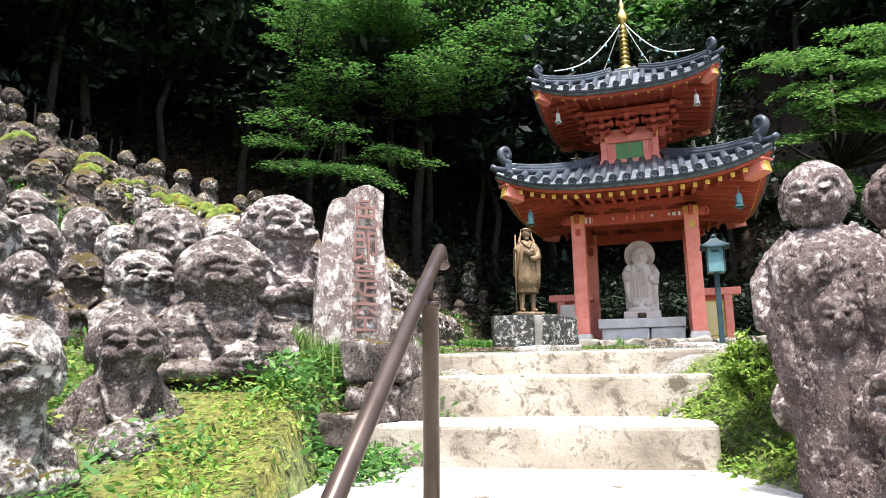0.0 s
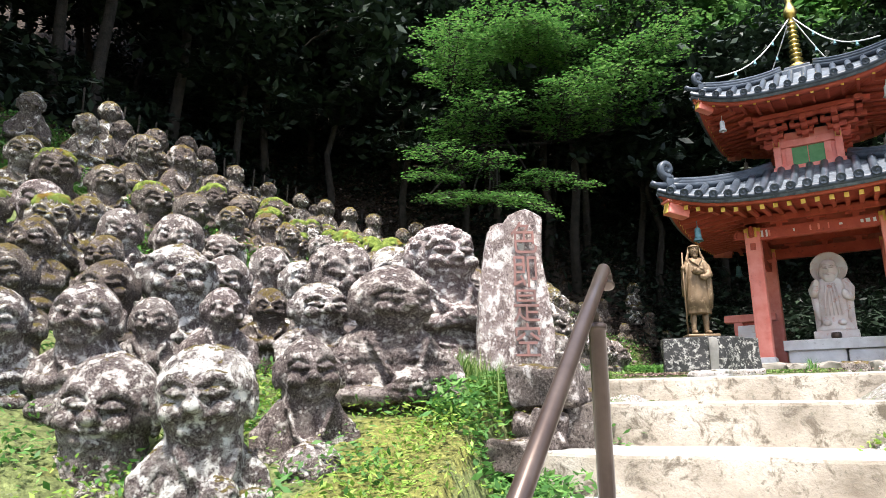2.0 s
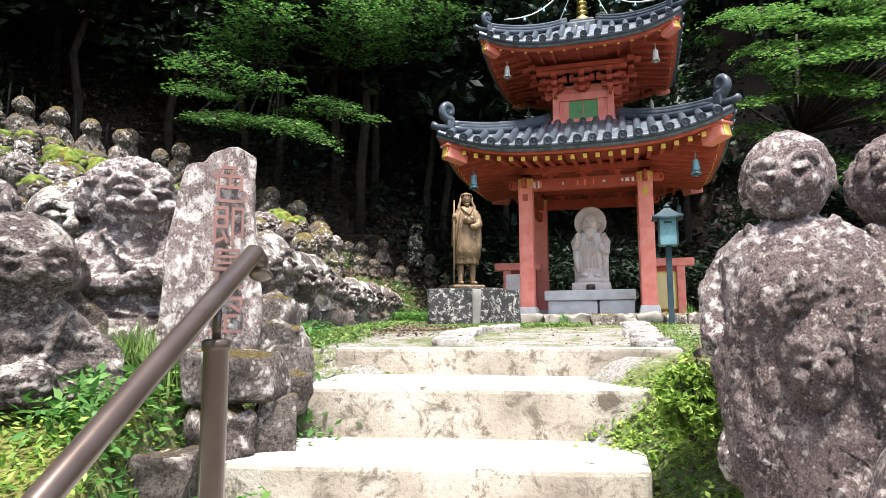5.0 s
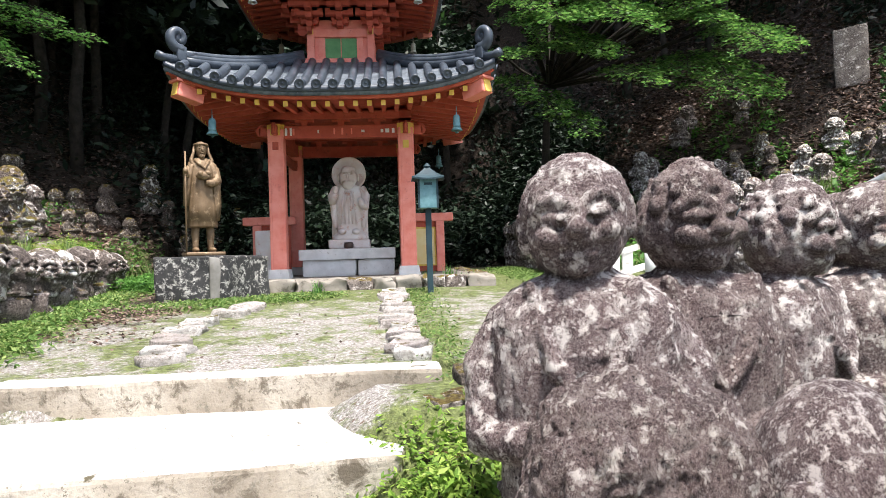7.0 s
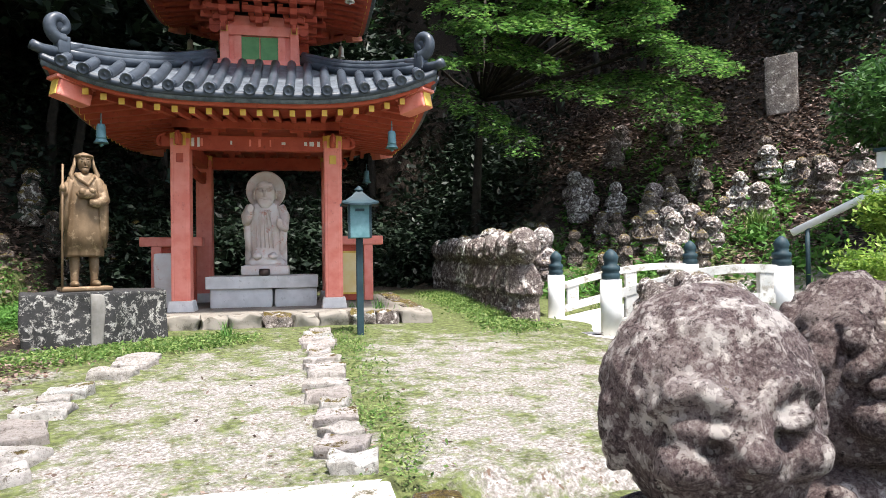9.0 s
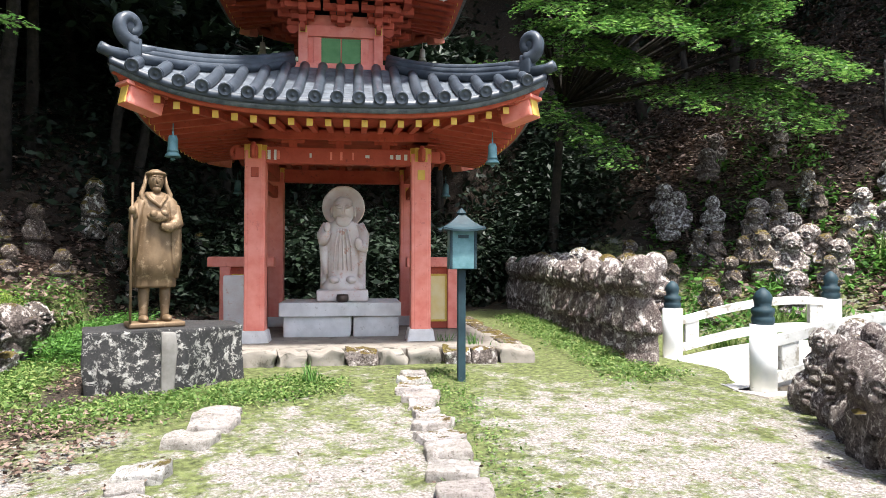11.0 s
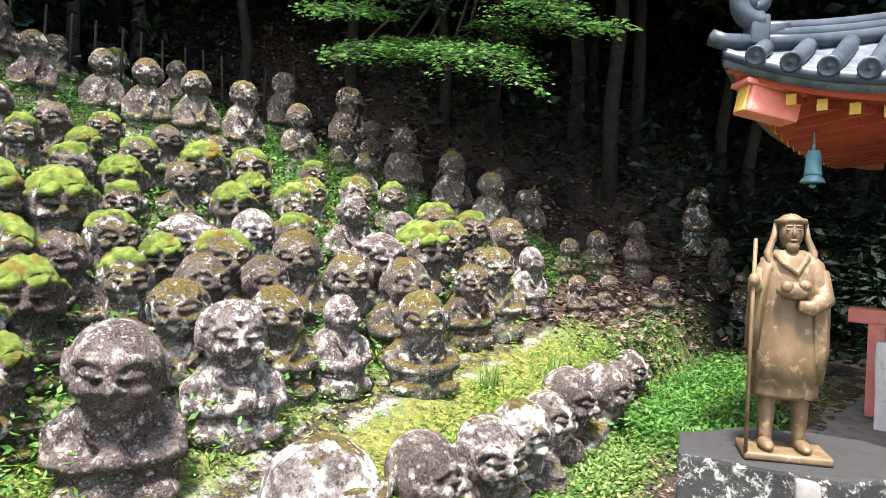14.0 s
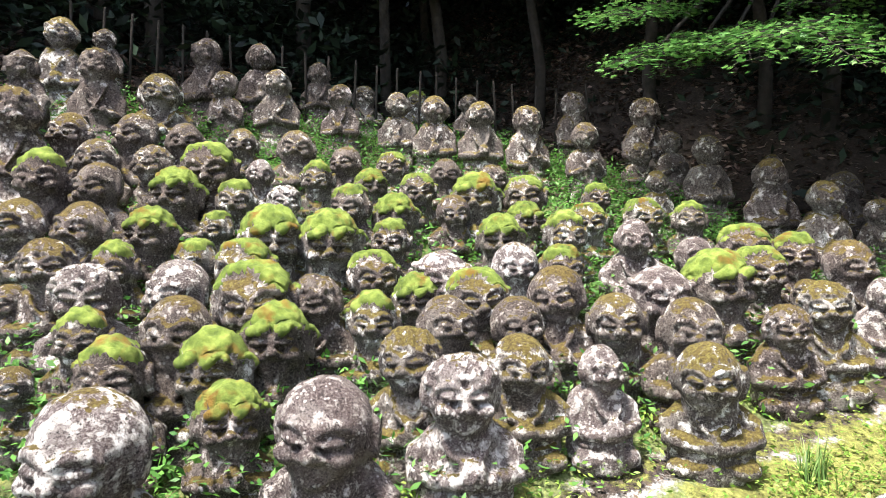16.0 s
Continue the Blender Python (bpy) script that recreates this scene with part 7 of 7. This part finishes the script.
bush(2.17, 3.66, 1.33, 0.15, 0.2, 2600, M_LEAF_LIME, 0.02, 5, "small yellow-green azalea bush beside the stairs")
bush(12.0, 6.6, 4.6, 1.3, 0.7, 9000, M_LEAF_MID, 0.06, 6, "round clipped green hedge on the far bank")
bush(9.4, 6.0, 2.35, 0.6, 0.3, 4000, M_LEAF_LIME, 0.035, 27, "low yellow-green shrub under the white rail")
bush(10.8, 6.2, 3.0, 0.8, 0.4, 5000, M_LEAF_LIME, 0.05, 7, "yellow-green shrub on the far bank")
bush(13.4, 6.2, 5.0, 1.4, 0.9, 9000, M_LEAF_MID, 0.06, 8, "round clipped green hedge on the far bank")


# ---- maples with flat sprays of leaves ----
def maple_leaf(P, A, B, mat, name):
    """Five-pointed leaves at centres P."""
    n = len(P)
    prof = [(-0.75, 0.0), (-0.35, 0.75), (-0.1, 0.32), (0.35, 0.85), (0.35, 0.25), (1.0, 0.0), (0.35, -0.25), (0.35, -0.85), (-0.1, -0.32), (-0.35, -0.75)]
    k = len(prof)
    v = np.stack([P + A * a + B * b * 1.2 for a, b in prof], 1).reshape(-1, 3)
    me = bpy.data.meshes.new(name)
    me.vertices.add(n * k)
    me.vertices.foreach_set("co", v.astype(np.float32).ravel())
    me.loops.add(n * k)
    me.loops.foreach_set("vertex_index", np.arange(n * k).astype(np.int32))
    me.polygons.add(n)
    me.polygons.foreach_set("loop_start", (np.arange(n) * k).astype(np.int32))
    me.update(calc_edges=True)
    me.materials.append(mat)
    return me


def maple(name_label, base, sprays, mat, seed, size=0.05, dens=34):
    """A maple: trunk at base; each spray is (start, tip, width)."""
    rr, rs = random.Random(seed), np.random.default_rng(seed)
    t = thing("maple_tree", name_label, "tree")
    b = bmesh.new()
    base = Vector(base)
    hub = base + Vector((0.1, -0.2, 3.2))
    tube(b, [base + Vector((0, 0, -0.4)), base + Vector((0.1, 0, 1.2)), hub, hub + Vector((0.0, -0.3, 3.0))], [0.13, 0.11, 0.085, 0.03], 10)
    P, A, B = [], [], []
    for s, e, w in sprays:
        s, e = Vector(s), Vector(e)
        tube(b, [hub + Vector((0, -0.1, 0.6)), hub.lerp(s, 0.6) + Vector((0, 0, 0.2)), s, s.lerp(e, 0.5) + Vector((0, 0, 0.12)), e], [0.05, 0.035, 0.022, 0.013, 0.004], 7)
        axis = (e - s)
        L = axis.length
        axis.normalize()
        side = axis.cross(Vector((0, 0, 1))).normalized()
        m = max(5, int(L / 0.16))
        for i in range(m):
            f = (i + rr.uniform(0.2, 0.8)) / m
            p0 = s.lerp(e, f) + Vector((0, 0, 0.12 * math.sin(math.pi * f)))
            for sg in (-1, 1):
                tw = w * rr.uniform(0.35, 1.0) * (0.45 + 0.9 * math.sin(math.pi * min(1, 0.25 + 0.75 * f)))
                tip = p0 + side * sg * tw + axis * tw * rr.uniform(0.3, 0.9) + Vector((0, 0, rr.uniform(-0.25, 0.04) * tw))
                tube(b, [p0, p0.lerp(tip, 0.5) + Vector((0, 0, 0.03)), tip], [0.006, 0.004, 0.002], 4)
                q = max(4, int(tw * dens * 1.6))
                ts = rs.uniform(0.15, 1.08, (q, 1))
                pt = np.array(p0)[None] * (1 - ts) + np.array(tip)[None] * ts + rs.normal(size=(q, 3)) * np.array((0.06, 0.06, 0.035))
                d = np.array(tip - p0)[None] + rs.normal(size=(q, 3)) * 0.35 * tw
                d[:, 2] = d[:, 2] * 0.4 - 0.12 * tw
                d /= np.linalg.norm(d, axis=1, keepdims=True) + 1e-9
                nb = np.cross(d, np.array((0, 0, 1.0)) + rs.normal(size=(q, 3)) * 0.3)
                nb /= np.linalg.norm(nb, axis=1, keepdims=True) + 1e-9
                sz = size * rs.uniform(0.65, 1.2, (q, 1))
                P.append(pt), A.append(d * sz), B.append(nb * sz * 0.8)
    P, A, B = (np.concatenate(k) for k in (P, A, B))
    part("trunk", b, M_DARKWOOD, t, "thin dark maple trunk and branches", True)
    o = new("leaves", maple_leaf(P, A, B, mat, "leaves"))
    o.parent = t
    return t


r = random.Random(3)
low = [((-1.4, 15.0, 6.3), (0.85, 13.3, 5.65), 0.55), ((-1.6, 15.0, 6.2), (-0.1, 13.0, 5.0), 0.5), ((-2.0, 15.0, 6.2), (-0.95, 12.9, 5.2), 0.55), ((-2.4, 15.0, 6.2), (-2.2, 12.7, 5.35), 0.5), ((-2.4, 14.8, 6.7), (-2.5, 12.5, 6.5), 0.6), ((-1.8, 14.6, 6.5), (-1.0, 12.8, 6.3), 0.5)]
for k in range(4):
    x = r.uniform(-3.4, 1.0)
    z = r.uniform(5.5, 7.0)
    low.append(((x - 0.9, 15.2, z + 0.4), (x, 13.1 + r.uniform(-0.4, 0.8), z - 0.3), r.uniform(0.45, 0.65)))
maple("maple with flat sprays of green leaves reaching over the slope", (-1.8, 17.6, gz(-1.8, 17.6)), low, M_LEAF_BRIGHT, 11, 0.042, 34)
high = []
for k in range(26):
    x = r.uniform(-2.4, 2.4)
    z = r.uniform(7.9, 10.8)
    high.append(((x - 0.4, 15.8, z - 0.3), (x + r.uniform(-0.3, 0.6), 12.9 + r.uniform(-0.5, 1.2), z - 0.35 * abs(x - 0.8) * 0.4), r.uniform(0.6, 0.95)))
maple("tall maple with a broad layered green crown", (0.6, 18.4, gz(0.6, 18.4)), high, M_LEAF_BRIGHT, 12, 0.05, 30)
right = []
for k in range(34):
    x = r.uniform(8.3, 13.8)
    z = r.uniform(5.9, 8.8)
    y = 12.6 - 0.42 * (x - 9.0) + r.uniform(-0.5, 0.7)
    right.append(((x + r.uniform(0.2, 1.0), y + 1.6, z + 0.5), (x + r.uniform(-1.0, 0.4), y - r.uniform(0, 0.7), z - r.uniform(0.2, 1.0)), r.uniform(0.45, 0.8)))
for tip, w in (((9.38, 12.1, 4.4), 0.5), ((8.4, 12.7, 5.2), 0.5), ((8.9, 12.4, 4.8), 0.5), ((10.5, 11.5, 5.3), 0.6)):
    right.append(((tip[0] + 0.6, tip[1] + 1.8, tip[2] + 0.9), tip, w))
maple("maple with lit lime-green sprays beside the pagoda", (10.6, 15.6, gz(10.6, 15.6)), right, M_LEAF_MAPLE, 13, 0.05, 46)
